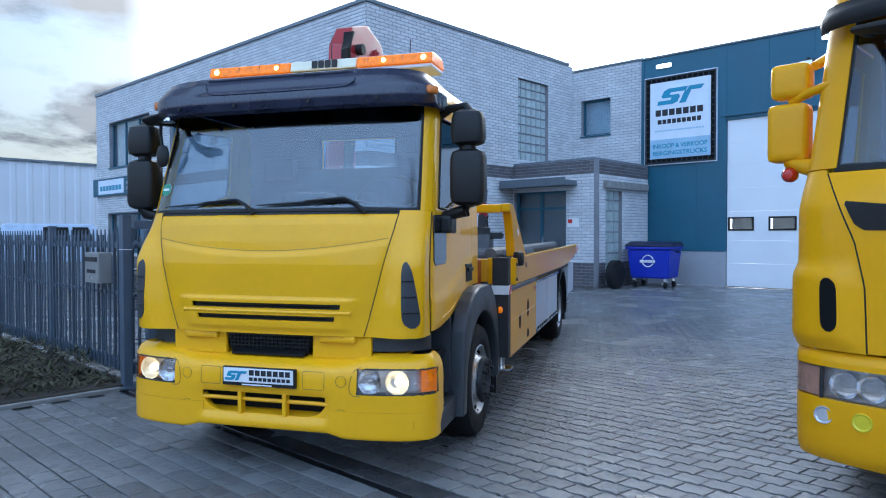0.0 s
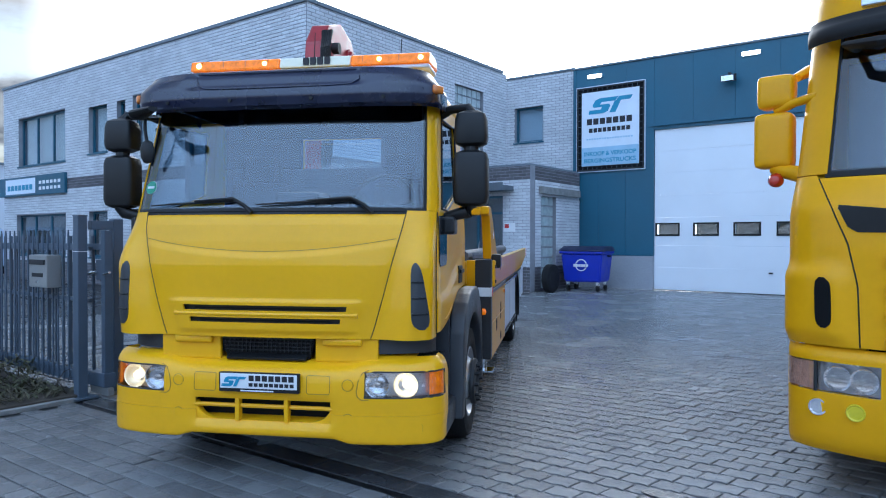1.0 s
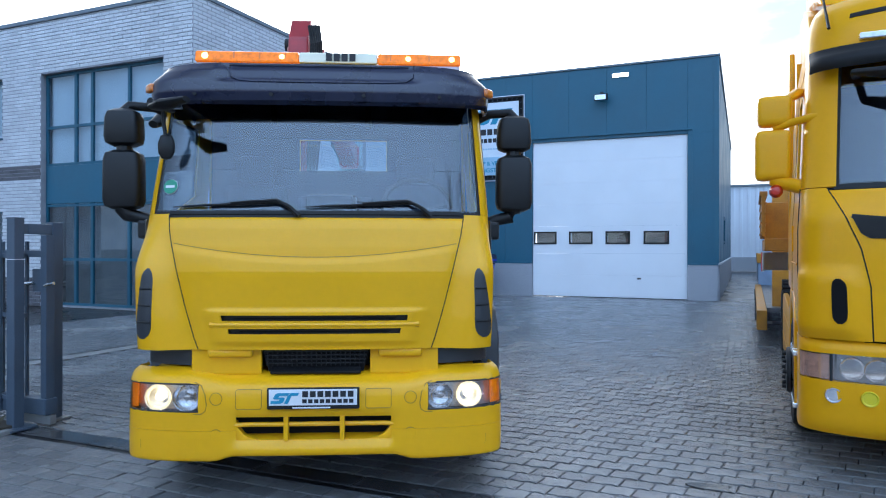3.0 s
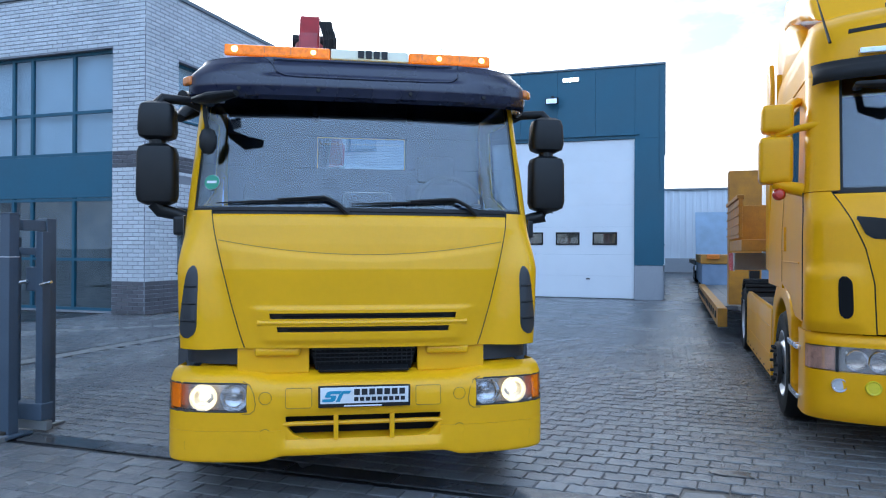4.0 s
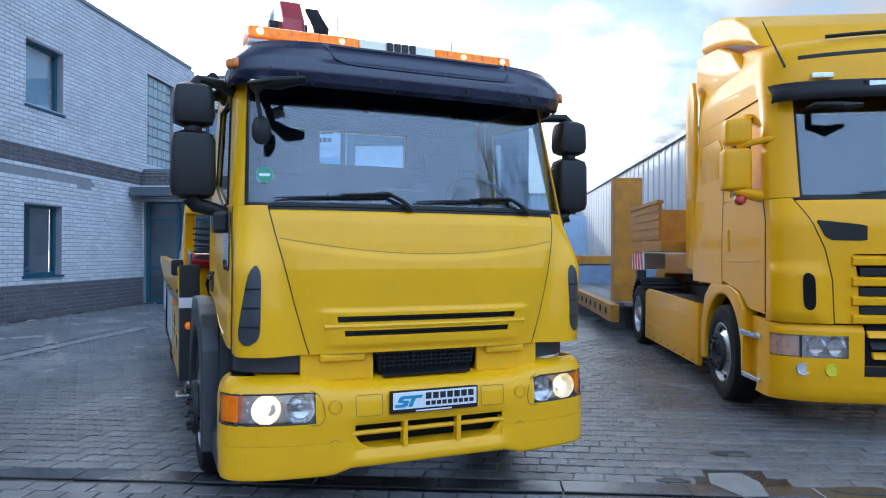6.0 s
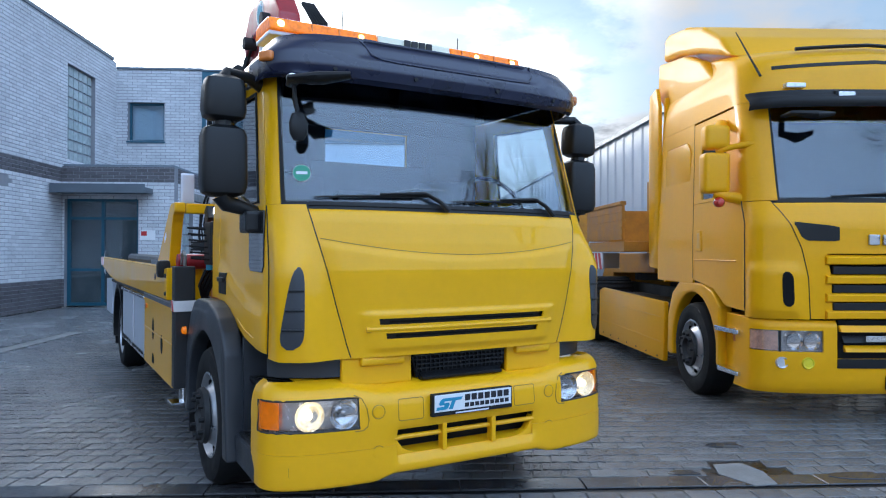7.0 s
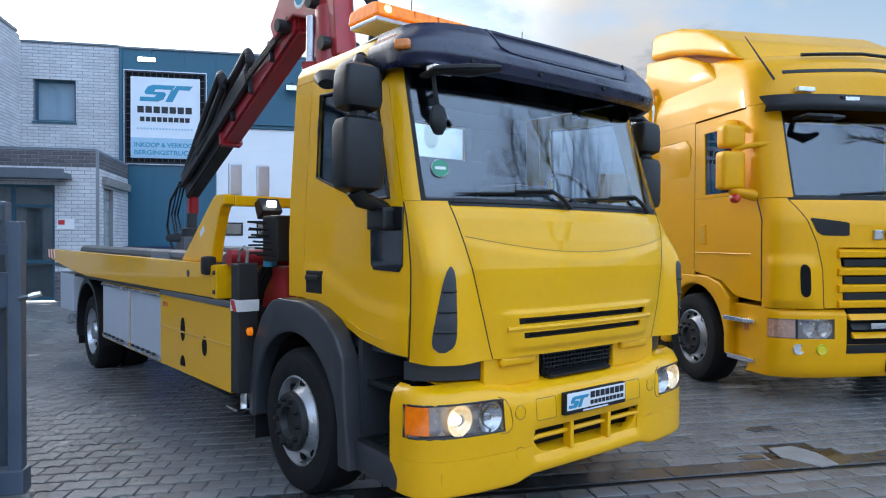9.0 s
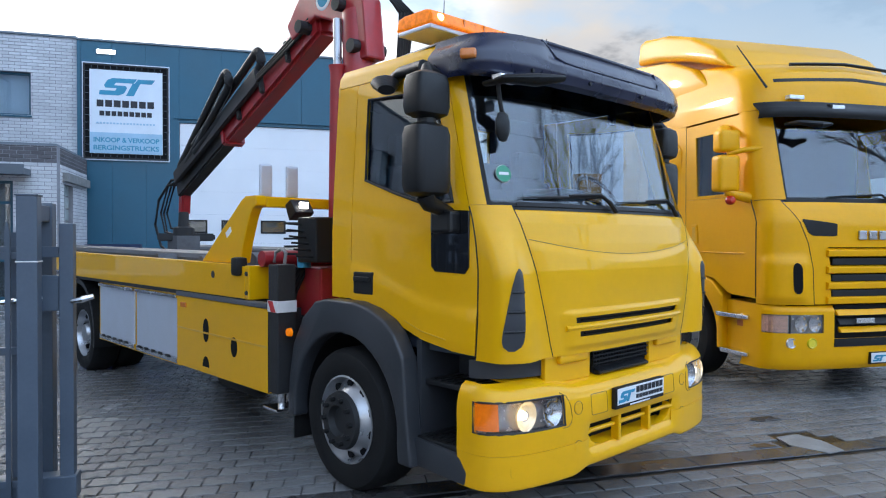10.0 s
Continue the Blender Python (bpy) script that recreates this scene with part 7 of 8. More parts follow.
part("tank", box(-1.15, -0.6, 2.6, 5.2, 0.3, 0.88, 0.05), FRAME, tractor)


# ---- low loader behind the tractor ----
low = thing("low_loader", pose(0.05, 3.95, 0, 0, 0, -0.6), "ochre yellow low loader trailer with a raised neck", "trailer")
part("neck_floor", box(-1.44, 1.3, 3.3, 5.1, 1.52, 1.66, 0.01), OCHRE, low)
for nm, q in (("drop_side", (-1.47, -1.43, 3.3, 5.1)), ("drop_side", (1.26, 1.30, 3.3, 5.1))):
    ds = part(nm, box(q[0], q[1], q[2], q[3], 1.68, 2.17, 0.008), OCHRE, low, "ochre drop side board")
    part("board_rim", box(q[0] - 0.02, q[1] + 0.02, q[2], q[3], 2.14, 2.19, 0.008), OCHRE, ds)
    for i in range(4):
        part("board_groove", box(q[0] - 0.012, q[1] + 0.012, q[2], q[3], 1.72 + i * 0.11, 1.735 + i * 0.11), OCHRE, ds)
part("drop_side", box(-1.43, 1.26, 5.06, 5.1, 1.68, 2.17, 0.008), OCHRE, low)
wb = part("warning_board", box(-1.42, -0.95, 5.102, 5.12, 1.26, 1.5), STRIPE_W, low, "red and white striped board")
wbf = part("warning_board", box(-1.45, -1.432, 4.3, 5.1, 1.26, 1.5), STRIPE_W, low, "red and white striped board")
for i in range(4):
    part("stripe", prism([(4.32 + i * 0.2, 1.26), (4.42 + i * 0.2, 1.26), (4.52 + i * 0.18, 1.5), (4.42 + i * 0.18, 1.5)], -1.456, -1.451, "x"), STRIPE_R, wbf)
part("neck_beam", prism([(4.5, 1.5), (6.9, 1.5), (7.5, 0.9), (7.5, 0.3), (6.9, 0.3), (6.6, 1.15), (4.5, 1.2)], -0.6, 0.6, "x", 0.02), OCHRE, low)
part("bulkhead_post", box(-1.25, -0.71, 7.9, 8.3, 0.5, 2.97, 0.015), OCHRE, low, "tall scratched ochre ramp beam")
part("bulkhead_post", box(0.6, 1.14, 7.9, 8.3, 0.5, 2.97, 0.015), OCHRE, low)
for s in (-1.5, 1.35):
    ob = part("side_beam", box(s, s + 0.15, 6.75, 15.6, 0.27, 0.58, 0.01), OCHRE, low, "rusty ochre side beam")
    for i in range(12):
        part("lashing_ring", box(s - 0.02, s, 7.2 + i * 0.68, 7.34 + i * 0.68, 0.38, 0.5, 0.01), FRAME, ob)
for i in range(12):
    part("deck_plank", box(-1.345 + i * 0.2246, -1.345 + i * 0.2246 + 0.218, 7.5, 15.6, 0.5, 0.565, 0.004), CONC if i % 3 else GREYBED, low)
part("hump", box(-1.42, 1.4, 15.65, 20.5, 0.55, 1.16, 0.03), mat("blue_grey_paint", (0.2, 0.27, 0.38), 0.5, var=0.2), low, "blue-grey wheel housing")
part("hump_top", box(-1.45, 1.42, 15.6, 20.6, 1.165, 1.42, 0.02), OCHRE, low)
part("marker_lamp", box(-1.3, -0.95, 15.5, 15.6, 1.3, 1.44, 0.02), AMBERDIM, low)
for y in (16.4, 17.7, 19.0):
    for s in (-1, 1):
        wheel("trailer_wheel", s * 1.38, y, s, 0.42, 0.3, True, STEEL, low, "trailer tyre")
part("landing_leg", box(-1.0, -0.85, 6.9, 7.05, 0.0, 1.2), FRAME, low)

# far trailer with its ramp up
ramp = thing("ramp_trailer", pose(0.4, 34.0, 0), "low trailer with a pale blue ramp folded upright", "trailer")
rb = part("ramp_board", prism([(0.0, 1.35), (0.12, 1.35), (0.9, 3.45), (0.78, 3.45)], -1.2, 1.2, "x", 0.01), BLUETARP, ramp, "pale blue ramp board")
for i in range(9):
    x = -1.1 + i * 0.27
    part("ramp_rib", prism([(-0.03, 1.38), (0.0, 1.38), (0.77, 3.42), (0.74, 3.42)], x - 0.03, x + 0.03, "x"), BLUETARP, rb)
part("trailer_bed", box(-1.25, 1.25, 0.0, 8, 0.85, 1.1, 0.01), FRAME, ramp)
part("trailer_lights", box(-1.25, 1.25, -0.06, 0.0, 0.6, 0.84, 0.01), ALU, ramp)
part("lamp", box(0.75, 1.1, -0.08, -0.062, 1.2, 1.32, 0.01), AMBERDIM, ramp)
for y in (1.2, 2.4):
    for s in (-1, 1):
        wheel("trailer_wheel", s * 1.2, y, s, 0.4, 0.28, True, STEEL, ramp, "trailer tyre")


# ---- sheds with ribbed cladding ----
def ribbed(name, p0, p1, h, label, pitch=0.5, base=0.35):
    p0, p1 = Vector((*p0, 0)), Vector((*p1, 0))
    L = (p1 - p0).length
    d = (p1 - p0) / L
    n = Vector((-d.y, d.x, 0))
    t = thing(name, pose(0, 0, 0), label, "wall", kind="structure")
    prof = []
    k = int(L / pitch)
    for i in range(k):
        x = i * L / k
        prof += [(x, 0), (x + 0.55 * pitch, 0), (x + 0.65 * pitch, 0.04), (x + 0.9 * pitch, 0.04)]
    prof.append((L, 0))
    b = bmesh.new()
    lo = [b.verts.new(p0 + d * x + n * y + Vector((0, 0, base))) for x, y in prof]
    hi = [b.verts.new(p0 + d * x + n * y + Vector((0, 0, h))) for x, y in prof]
    lb = [b.verts.new(p0 + d * x - n * 0.15 + Vector((0, 0, base))) for x, y in (prof[0], prof[-1])]
    hb = [b.verts.new(p0 + d * x - n * 0.15 + Vector((0, 0, h))) for x, y in (prof[0], prof[-1])]
    for i in range(len(prof) - 1):
        b.faces.new((lo[i], lo[i + 1], hi[i + 1], hi[i]))
    b.faces.new((lb[0], lb[1], hb[1], hb[0]))
    part("cladding", b, SHEDW, t)
    part("roof_edge", beam(p0 + Vector((0, 0, h + 0.05)), p1 + Vector((0, 0, h + 0.05)), 0.3, 0.14), TRIM, t)
    part("plinth", beam(p0 + Vector((0, 0, base / 2)), p1 + Vector((0, 0, base / 2)), 0.28, base), GRANITE, t)
    return t


ribbed("shed_far", (3.2, 52.0), (-14, 52.0), 6.0, "pale ribbed shed wall at the back of the yard", base=1.0)
ribbed("shed_side", (3.07, 14.0), (3.07, 52.0), 5.45, "long white ribbed warehouse wall beside the yard", pitch=0.9)
ribbed("shed_street", (-47.0, 40.0), (-47.0, -14.0), 6.1, "white ribbed warehouse across the street", pitch=0.9)
setting("shed_street_roof", box(-70, -47.2, -14, 40, 5.8, 6.0), TRIM, "flat roof of the white warehouse", "roof")
setting("shed_side_roof", box(3.2, 30, 14, 52, 5.2, 5.4), TRIM, "flat roof of the long warehouse", "roof")

# parked van beyond the fence
van = thing("parked_van", pose(-33.0, 10.6, 0, 0, 0, 74), "pale blue van parked beyond the fence", "van")
part("body", prism([(-2.5, 0.45), (-2.5, 1.95), (-2.3, 2.1), (1.0, 2.1), (1.75, 1.3), (2.4, 1.15), (2.45, 0.45)], -0.9, 0.9, "y", 0.06, seg=3), VANBLUE, van, smooth=True)
for y in (-0.905, 0.905):
    for x0, x1 in ((0.2, 1.05), (-0.9, 0.05)):
        part("side_window", prism([(x0, 1.35), (x1, 1.35), (x1 - 0.25 if x0 > 0 else x1, 1.95), (x0, 1.95)], y - 0.006, y + 0.006, "y"), SEAL, van)
for x in (-1.6, 1.5):
    for s in (-1, 1):
        w = part("wheel", lathe([(-0.1, 0.2), (-0.1, 0.33), (0.1, 0.33), (0.1, 0.2)], (x, s * 0.8, 0.33), "y", 20), RUBBER, van)

# ---- blue refuse bin ----
bn = thing("refuse_bin", pose(-9.55, 19.35, 0, 0, 0, 4), "blue wheeled refuse container with a dark lid", "bin")
tapered = bmesh.new()
vs = [tapered.verts.new(p) for p in ((-0.58, -0.42, 0.28), (0.58, -0.42, 0.28), (0.58, 0.42, 0.28), (-0.58, 0.42, 0.28), (-0.66, -0.5, 1.16), (0.66, -0.5, 1.16), (0.66, 0.5, 1.16), (-0.66, 0.5, 1.16))]
for f in ((0, 3, 2, 1), (4, 5, 6, 7), (0, 1, 5, 4), (1, 2, 6, 5), (2, 3, 7, 6), (3, 0, 4, 7)):
    tapered.faces.new([vs[i] for i in f])
bmesh.ops.bevel(tapered, geom=tapered.edges[:], offset=0.04, segments=3, affect="EDGES")
part("tub", tapered, BINBLUE, bn, smooth=True)
part("rim", box(-0.70, 0.70, -0.54, 0.54, 1.15, 1.22, 0.02), BINBLUE, bn)
part("lid", prism([(-0.55, 1.225), (-0.55, 1.27), (-0.2, 1.38), (0.3, 1.38), (0.56, 1.30), (0.56, 1.225)], -0.70, 0.70, "x", 0.02), BINLID, bn, "dark blue lid", smooth=True)
part("mark_ring", tube([(0.17 * math.cos(a), -0.485, 0.80 + 0.17 * math.sin(a)) for a in steps(0.3, 2 * math.pi - 0.3, 22)], 0.016, 6), WHITE, bn)
for i in range(6):
    part("name_bar", box(-0.24 + i * 0.08, -0.18 + i * 0.08, -0.51, -0.485, 0.75, 0.83), WHITE, bn)
for s in (-1, 1):
    part("lifting_pin", tube([(s * 0.66, 0, 1.08), (s * 0.78, 0, 1.08)], 0.03), BINLID, bn)
    for y in (-0.33, 0.33):
        cs = part("castor", lathe([(-0.03, 0.04), (-0.03, 0.1), (0.03, 0.1), (0.03, 0.04)], (s * 0.48, y, 0.1), "x", 18), RUBBER, bn)
        part("castor_fork", box(s * 0.48 - 0.045, s * 0.48 + 0.045, y - 0.05, y + 0.05, 0.16, 0.3, 0.01), CHROME, cs)
tyre = thing("spare_tyre", pose(-10.05, 17.9, 0), "worn black tyre leaning at the porch corner", "tyre")
part("tread", lathe([(-0.11, 0.24), (-0.12, 0.36), (-0.09, 0.42), (0.09, 0.42), (0.12, 0.36), (0.11, 0.24)], (0, 0, 0.42), "x", 32), RUBBER, tyre, smooth=True)

# ---- fence, gate posts, letter box ----
FY = 2.83


posts = [-7.32, -9.92, -12.45, -14.98, -17.5, -20.0]
fence = thing("bar_fence", pose(0, FY, 0), "anthracite steel bar fence with pointed tops on square posts", "fence")
bar_mesh = None
for a, c in zip(posts, posts[1:]):
    x0, x1 = c + 0.045, a - (0.0 if a == posts[0] else 0.045)
    for z in (0.22, 0.95, 1.47):
        part("rail", box(x0, x1, -0.02, 0.02, z - 0.02, z + 0.02, 0.003, seg=1), FENCEM, fence)
    n = int((x1 - x0) / 0.115)
    for i in range(n):
        if bar_mesh is None:
            p = part("fence_bar", prism([(-0.0125, 0.1), (0.0125, 0.1), (0.0125, 1.60), (0.0, 1.66), (-0.0125, 1.60)], -0.034, -0.021, "y"), FENCEM, fence)
            bar_mesh = p.data
        else:
            p = new("fence_bar", bar_mesh)
            p.parent = fence
        p.location = (x0 + (i + 0.5) * (x1 - x0) / n, 0, 0)
for x in posts[1:]:
    p = part("post", box(x - 0.04, x + 0.04, -0.04, 0.04, 0, 1.70, 0.006), FENCEM, fence)
    part("cap", box(x - 0.045, x + 0.045, -0.045, 0.045, 1.70, 1.715, 0.004), FENCEM, p)
gp = thing("gate_post", pose(-7.245, 2.69, 0), "thick anthracite gate post with a foot plate", "gate post")
part("post", box(-0.05, 0.05, -0.045, 0.045, 0, 1.79, 0.006), FENCEM, gp)
part("foot_plate", box(-0.12, 0.12, -0.12, 0.12, 0, 0.02, 0.004), FENCEM, gp)
part("cap", box(-0.056, 0.056, -0.05, 0.05, 1.79, 1.80, 0.004), FENCEM, gp)
part("cable_tie", box(-0.053, 0.053, -0.048, 0.048, 1.44, 1.447), WHITE, gp)
gl = thing("sliding_gate", pose(-7.12, 2.88, 0), "open anthracite sliding gate between its guide posts", "gate")
part("end_stile", box(-0.018, 0.054, -0.04, 0.04, 0.10, 1.65, 0.005), FENCEM, gl)
part("bottom_beam", box(-5.4, 0.07, -0.06, 0.06, 0.10, 0.24, 0.01), FENCEM, gl)
part("top_rail", box(-5.4, -0.02, -0.025, 0.025, 1.46, 1.52, 0.004), FENCEM, gl)
for i in range(33):
    part("gate_bar", box(-0.26 - i * 0.16, -0.235 - i * 0.16, -0.0125, 0.0125, 0.242, 1.428 + 0.17), FENCEM, gl)
part("lock_case", box(-0.14, -0.02, -0.03, 0.03, 1.16, 1.36, 0.008), FENCEM, gl)
for x0, x1 in ((-0.3, -0.1), (0.045, 0.16)):
    part("latch", tube([(x0, -0.05, 1.215), ((x0 + x1) / 2, -0.055, 1.225), (x1, -0.05, 1.24)], [0.012, 0.018, 0.014], 8), CHROME, gl, "bright steel latch")
part("lifting_roller", box(-0.25, 0.09, -0.03, 0.03, 0.02, 0.095, 0.006), ZINC, gl)
gp2 = thing("gate_post", pose(-7.26, 3.06, 0), "thick anthracite gate post tied to its twin above", "gate post")
part("post", box(-0.05, 0.05, -0.05, 0.05, 0, 1.77, 0.008), FENCEM, gp2)
part("foot_plate", box(-0.1, 0.1, -0.1, 0.1, 0, 0.02, 0.004), ZINC, gp2)
part("top_beam", box(-0.04, 0.04, -0.272, -0.052, 1.66, 1.75, 0.006), FENCEM, gp2)
lb = thing("letter_box", pose(-8.05, 2.76, 1.06), "grey metal letter box hung on the fence", "letter box")
part("case", box(-0.2, 0.2, -0.12, 0.03, 0, 0.34, 0.012), ZINC, lb)
part("flap", box(-0.17, 0.17, -0.135, -0.121, 0.24, 0.29, 0.004), FRAME, lb)
part("label_plate", box(-0.12, 0.12, -0.126, -0.1205, 0.11, 0.15), FRAME, lb)
part("lock", lathe([(-0.135, 0.012), (-0.12, 0.012)], (0.0, 0, 0.06), "y", 10), CHROME, lb)

# ---- planted bed in front of the fence ----
bed = setting("planting_bed", box(-24, -7.22, -9, 2.74, -0.01, 0.045, 0.01), SOIL, "dark soil bed beside the drive", "ground")
part("kerb", box(-7.215, -7.14, -9, 2.6, -0.01, 0.03, 0.006), CONC, bed)
rnd = random.Random(5)
vs, fs = [], []
for i in range(15000):
    x, y = -7.3 - abs(rnd.gauss(0, 3.2)), rnd.uniform(-4.5, 2.7)
    if x < -20:
        continue
    top = 0.30 * (0.55 + 0.45 * math.sin(x * 3.1) * math.sin(y * 2.3 + x)) * min(1, (-7.22 - x) / 0.35 + 0.25)
    z = 0.04 + top * rnd.random() ** 0.6
    a, tl = rnd.uniform(0, 6.28), rnd.uniform(-0.9, 0.9)
    l_, w_ = rnd.uniform(0.03, 0.07), rnd.uniform(0.008, 0.018)
    dx, dy, dzv = l_ * math.cos(a), l_ * math.sin(a), l_ * tl
    px, py = -w_ * math.sin(a), w_ * math.cos(a)
    k = len(vs)
    vs += [(x - dx, y - dy, z - dzv), (x + px, y + py, z + 0.008), (x + dx, y + dy, z + dzv), (x - px, y - py, z + 0.008)]
    fs.append((k, k + 1, k + 2, k + 3))
me = bpy.data.meshes.new("ground_cover")
me.from_pydata(vs, [], fs)
me.materials.append(LEAF)
tagged(new("ground_cover", me), "low brown-green ground cover in the planting bed", "plants", kind="stuff")
b = bmesh.new()
for i in range(420):
    x, y = -7.35 - abs(rnd.gauss(0, 2.6)), rnd.uniform(-4, 2.65)
    a = rnd.uniform(0, 6.28)
    h = rnd.uniform(0.1, 0.3)
    tube([(x, y, 0.03), (x + 0.1 * math.cos(a), y + 0.1 * math.sin(a), h * 0.7), (x + 0.28 * math.cos(a), y + 0.28 * math.sin(a), h)], [0.006, 0.004, 0.002], 4, bm=b)
tw = part("twigs", b, TWIG)
tagged(tw, "thin bare twigs among the ground cover", "plants", kind="stuff")


# ---- bare street trees behind the camera, mirrored in the windscreens ----
def bare_tree(x, y, h, seed):
    r_ = random.Random(seed)
    t = thing("bare_tree", pose(x, y, 0), "bare winter street tree with fine branches", "tree", group="")
    V, F = [], []
    def seg(p, q, r0, r1):
        d = (q - p).normalized()
        s_ = d.cross(Vector((0.3, 0.2, 1)) if abs(d.z) < 0.9 else Vector((1, 0, 0))).normalized()
        u_ = s_.cross(d)
        k = len(V)
        for c, r in ((p, r0), (q, r1)):
            for i in range(5):
                an = 2 * math.pi * i / 5
                V.append(c + s_ * r * math.cos(an) + u_ * r * math.sin(an))
        for i in range(5):
            F.append((k + i, k + (i + 1) % 5, k + 5 + (i + 1) % 5, k + 5 + i))
    def grow(p, d, l, r, n):
        q = p + d * l
        seg(p, q, r, r * 0.72)
        if n == 0:
            return
        for i in range(3 if n > 1 else 4):
            nd = (d + Vector((r_.gauss(0, 0.42), r_.gauss(0, 0.42), r_.gauss(0.1, 0.3)))).normalized()
            grow(p.lerp(q, r_.uniform(0.6, 1.0)), nd, l * r_.uniform(0.62, 0.82), r * 0.62, n - 1)
    part("trunk", tube([(0, 0, 0), (0.05, 0, h * 0.15), (0, 0.05, h * 0.3)], [0.2, 0.16, 0.13], 10), TWIG, t)
    for i in range(4):
        grow(Vector((0, 0.05, h * 0.28)), Vector((r_.gauss(0, 0.45), r_.gauss(0, 0.45), 1)).normalized(), h * 0.2, 0.085, 5)
    me = bpy.data.meshes.new("crown")
    me.from_pydata(V, [], F)
    me.materials.append(TWIG)
    c = new("crown", me)
    c.parent = t


bare_tree(9.6, -1.7, 14.0, 3)
# unseen walls added round the camera to darken what glass and lacquer mirror
street = ribbed("unseen_wall_street", (-45, -27), (40, -27), 7.0, "unseen grey ribbed wall added behind the camera to darken reflections", pitch=0.9)
setting("unseen_wall_low", box(-45, 40, -20.6, -20.2, 0, 1.6), MORTAR, "unseen low wall added behind the camera to darken reflections", "wall")
setting("unseen_wall_east", box(26, 26.3, -27, 14, 0, 4.5), MORTAR, "unseen plain wall added to the east to darken reflections", "wall")


# ---- paving, last: I-shaped pavers in the yard, plain ones on the street side ----
yard = new("yard_paving")
tagged(yard, "wet grey interlocking concrete pavers of the yard", "paving", kind="structure")
walk_ = new("street_paving")
tagged(walk_, "wet grey rectangular pavers of the drive crossing", "paving", kind="structure")
gutter = thing("gutter", pose(0, 0, 0), "smooth wet concrete gutter across the drive", "gutter", kind="structure")
for i in range(30):
    part("gutter_slab", box(-7.1 + i * 0.8, -6.306 + i * 0.8, 2.63, 2.83, -0.011, -0.001 + 0.0012 * (i % 3), 0.004, seg=1), GULLY, gutter)
part("drain_cover", prism([(-2.13, 2.86), (-2.08, 3.06), (-1.86, 3.09), (-1.80, 2.9), (-1.84, 2.64), (-2.0, 2.62)], -0.008, 0.003, "z", 0.003), CONC, gutter, "pale worn concrete drain surround")
for x, y, r in ((-1.75, 3.55, 0.13), (-2.35, 2.9, 0.10), (-1.2, 2.78, 0.16), (-4.6, 3.4, 0.09)):
    ring_ = [(x + r * (1 + 0.3 * math.sin(3 * a + x)) * math.cos(a), y + 0.6 * r * (1 + 0.25 * math.cos(2 * a)) * math.sin(a)) for a in steps(0, 2 * math.pi, 18)[:-1]]
    part("sunken_patch", prism(ring_, -0.006, 0.0045, "z", 0.0015, seg=1), GULLY, gutter, "dark wet broken patch")
strip = thing("kerb_strip", pose(0, 0, 0), "flat pale concrete strip along the office", "kerb", kind="structure")
for i in range(17):
    part("kerb_slab", box(-10.45, -10.2, 2.95 + i * 0.5, 3.445 + i * 0.5, -0.01, 0.003, 0.004, seg=1), CONC, strip)

for i in range(6):
    slab = part("kerb_slab", box(-0.125, 0.125, -0.247, 0.247, -0.01, 0.003, 0.004, seg=1), CONC, strip)
    slab.matrix_local = pose(-13.45 + 0.385 * i, 7.68 + 0.41 * i, 0.002, 0, 0, -43)

PLX, PLY = 0.20, 0.165
S_SHAPE = [(-0.56, -0.40), (-0.18, -0.52), (0.18, -0.40), (0.44, -0.52), (0.56, 0.40), (0.18, 0.52), (-0.18, 0.40), (-0.44, 0.52)]
BOXY = [(-0.5, -0.5), (0.5, -0.5), (0.5, 0.5), (-0.5, 0.5)]


def paver_verts(shape, lx, ly, h=0.012):
    g = 0.0055
    top = [(a * (lx - 2 * g), c * (ly - 2 * g)) for a, c in shape]
    n = len(shape)
    e = 0.955
    vs = [(x, y, -h) for x, y in top] + [(x * 1.0, y * 1.0, -0.003) for x, y in top] + [(x * e, y * e, 0.0) for x, y in top]
    fs = [tuple(range(2 * n, 3 * n))]
    for i in range(n):
        j = (i + 1) % n
        fs += [(i, j, n + j, n + i), (n + i, n + j, 2 * n + j, 2 * n + i)]
    return vs, fs


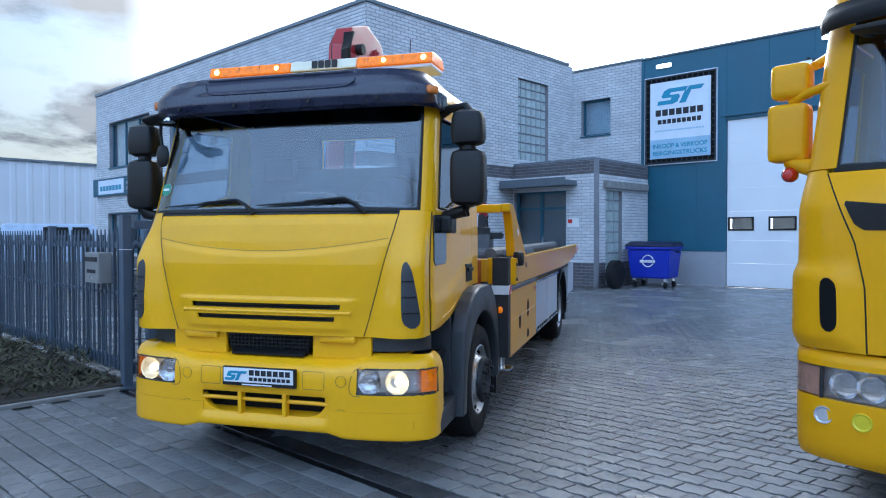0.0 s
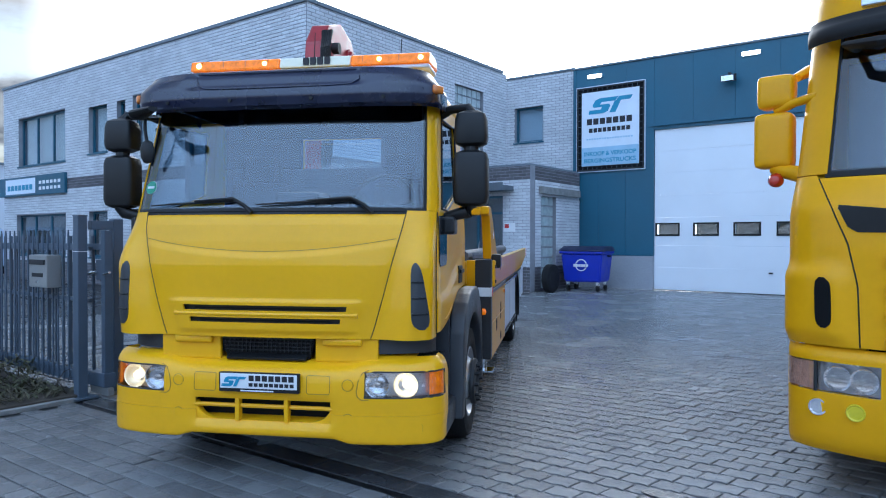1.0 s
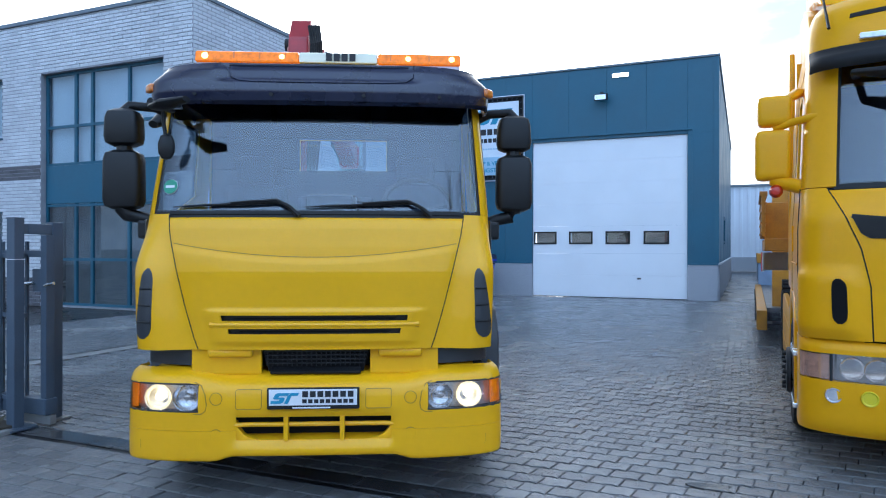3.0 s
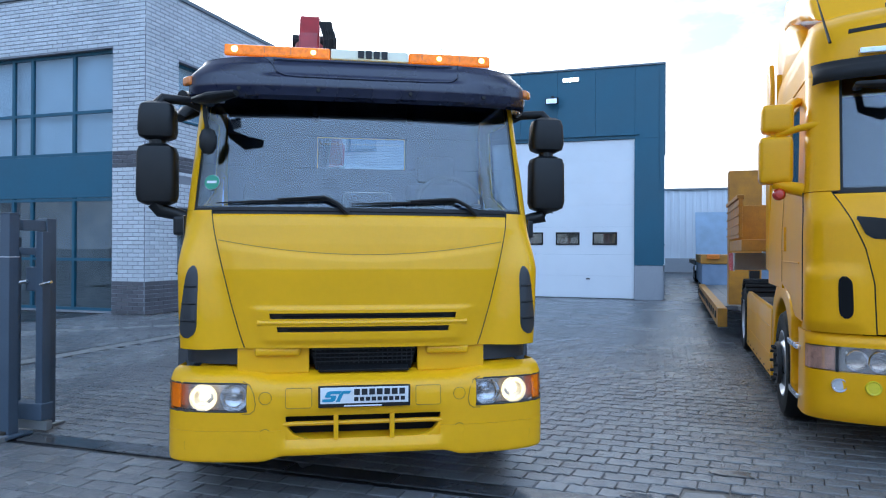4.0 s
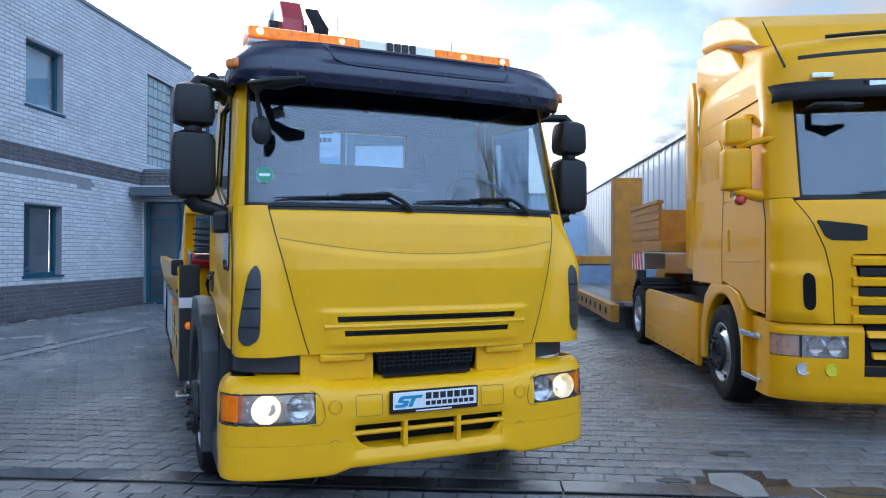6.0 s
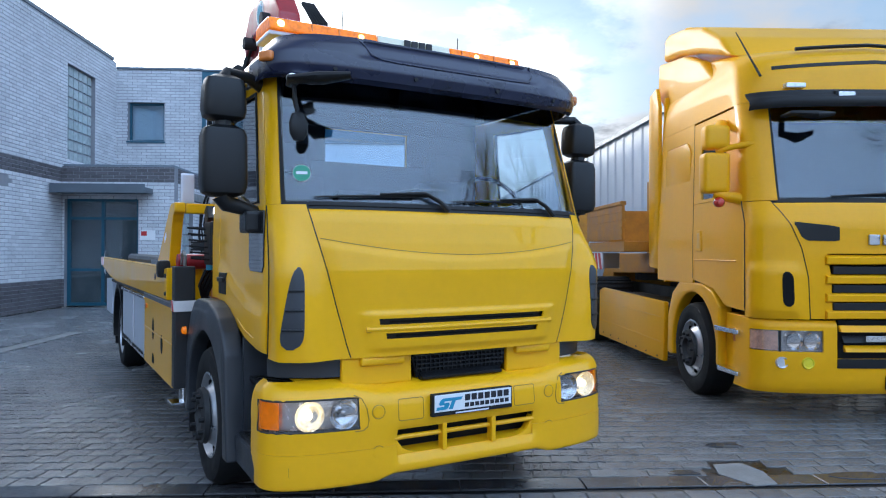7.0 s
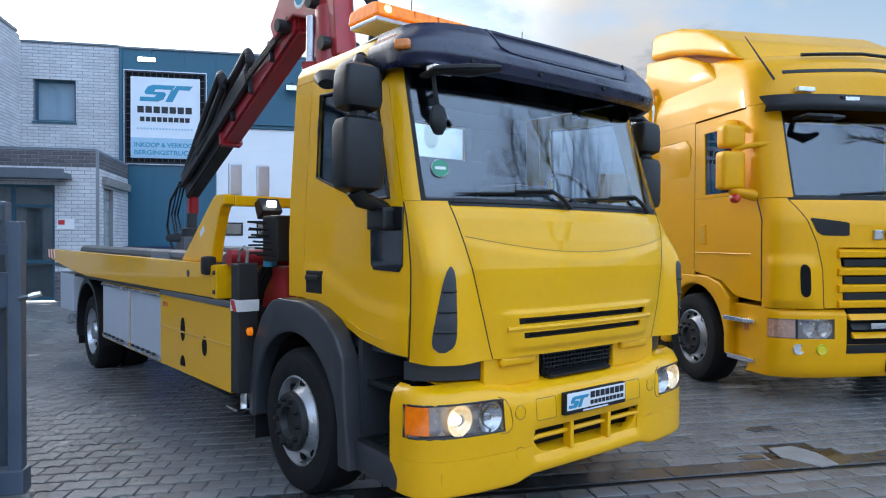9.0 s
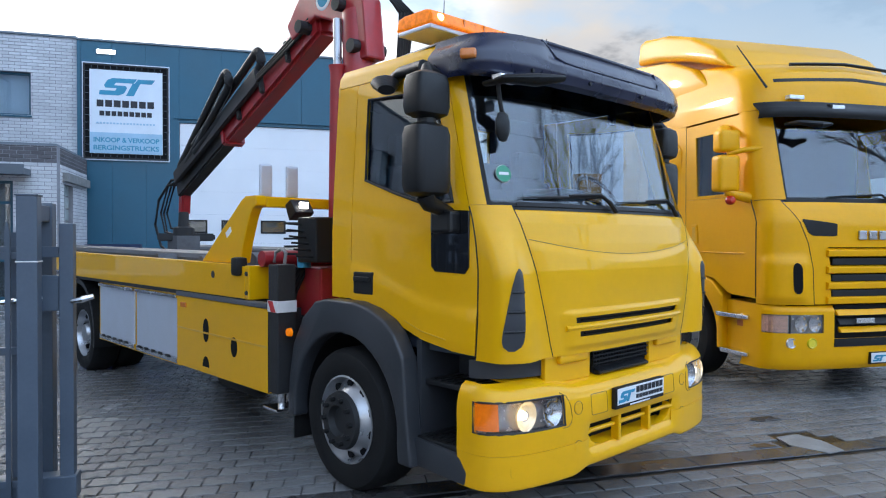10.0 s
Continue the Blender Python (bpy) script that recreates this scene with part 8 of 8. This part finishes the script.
def pave(parent, shape, lx, ly, x0, x1, y0, y1, near, skip):
    vs0, fs0 = paver_verts(shape, lx, ly)
    single = bpy.data.meshes.new("paver")
    single.from_pydata(vs0, [], fs0)
    single.materials.append(PAVER)
    V, F, lone = [], [], 0
    base = np.array(vs0)
    k = 0
    j = 0
    y = y0
    while y < y1:
        x = x0 + (j % 2) * lx / 2
        while x < x1:
            if not skip(x, y):
                dz_, tx, ty = random.uniform(-0.002, 0.002), random.uniform(-0.012, 0.012), random.uniform(-0.012, 0.012)
                dz_ += 0.006 * noise.noise((x * 0.5, y * 0.5, 0))
                if near(x, y) and lone < 300:
                    ob = new("paver", single)
                    ob.parent = parent
                    ob.matrix_local = Matrix.Translation((x, y, dz_)) @ Matrix.Rotation(tx, 4, "X") @ Matrix.Rotation(ty, 4, "Y")
                    lone += 1
                else:
                    p = base.copy()
                    p[:, 2] += dz_ + p[:, 1] * tx - p[:, 0] * ty
                    p[:, 0] += x
                    p[:, 1] += y
                    V.append(p)
                    F += [tuple(i + k for i in f) for f in fs0]
                    k += len(vs0)
            x += lx
        y += ly
        j += 1
    me = bpy.data.meshes.new("pavers")
    me.from_pydata(np.concatenate(V), [], F)
    me.materials.append(PAVER)
    ob = new("pavers", me)
    ob.parent = parent
    ob["kind"] = "stuff"


def in_yard_skip(x, y):
    return (y > 11.2 and x < -13.4) or (y > 20.75 and x < -2.2) or (y > 17.4 and x < -10.45) or abs(x + 10.325) < 0.2 and y < 11.5 or (-2.2 < x < -1.7 and y < 3.1)


pave(yard, S_SHAPE, PLX, PLY, -14.5, 4.0, 2.92, 21.0, lambda x, y: -6.9 < x < -4.6 and 2.9 < y < 6.6 and x < -3.5 - 0.5 * y or (-2.6 < x < 0 and 2.9 < y < 5.0), in_yard_skip)
pave(walk_, BOXY, 0.21, 0.16, -7.02, 7.0, -2.0, 2.55, lambda x, y: -6 < x < -1.5 and 1.4 < y < 2.6, lambda x, y: False)

# the nearest bricks of the office walls, one by one
for wall, lone, face in nearest_bricks:
    shared = {}
    for r in lone[:250]:
        key = (round(r[1] - r[0], 3), round(r[3] - r[2], 3))
        if key not in shared:
            o = Vector(face(0, 0, 0))
            w, h = r[1] - r[0], r[3] - r[2]
            me = pieces_mesh("brick", [(-w / 2, w / 2, -h / 2, h / 2, 0)], 0.012, lambda a, z, d: tuple(Vector(face(a, z, d)) - o))
            me.materials.append(BRICKW)
            shared[key] = me
        ob = new("brick", shared[key])
        ob.parent = wall
        ob.location = Vector(face((r[0] + r[1]) / 2, (r[2] + r[3]) / 2, r[4]))
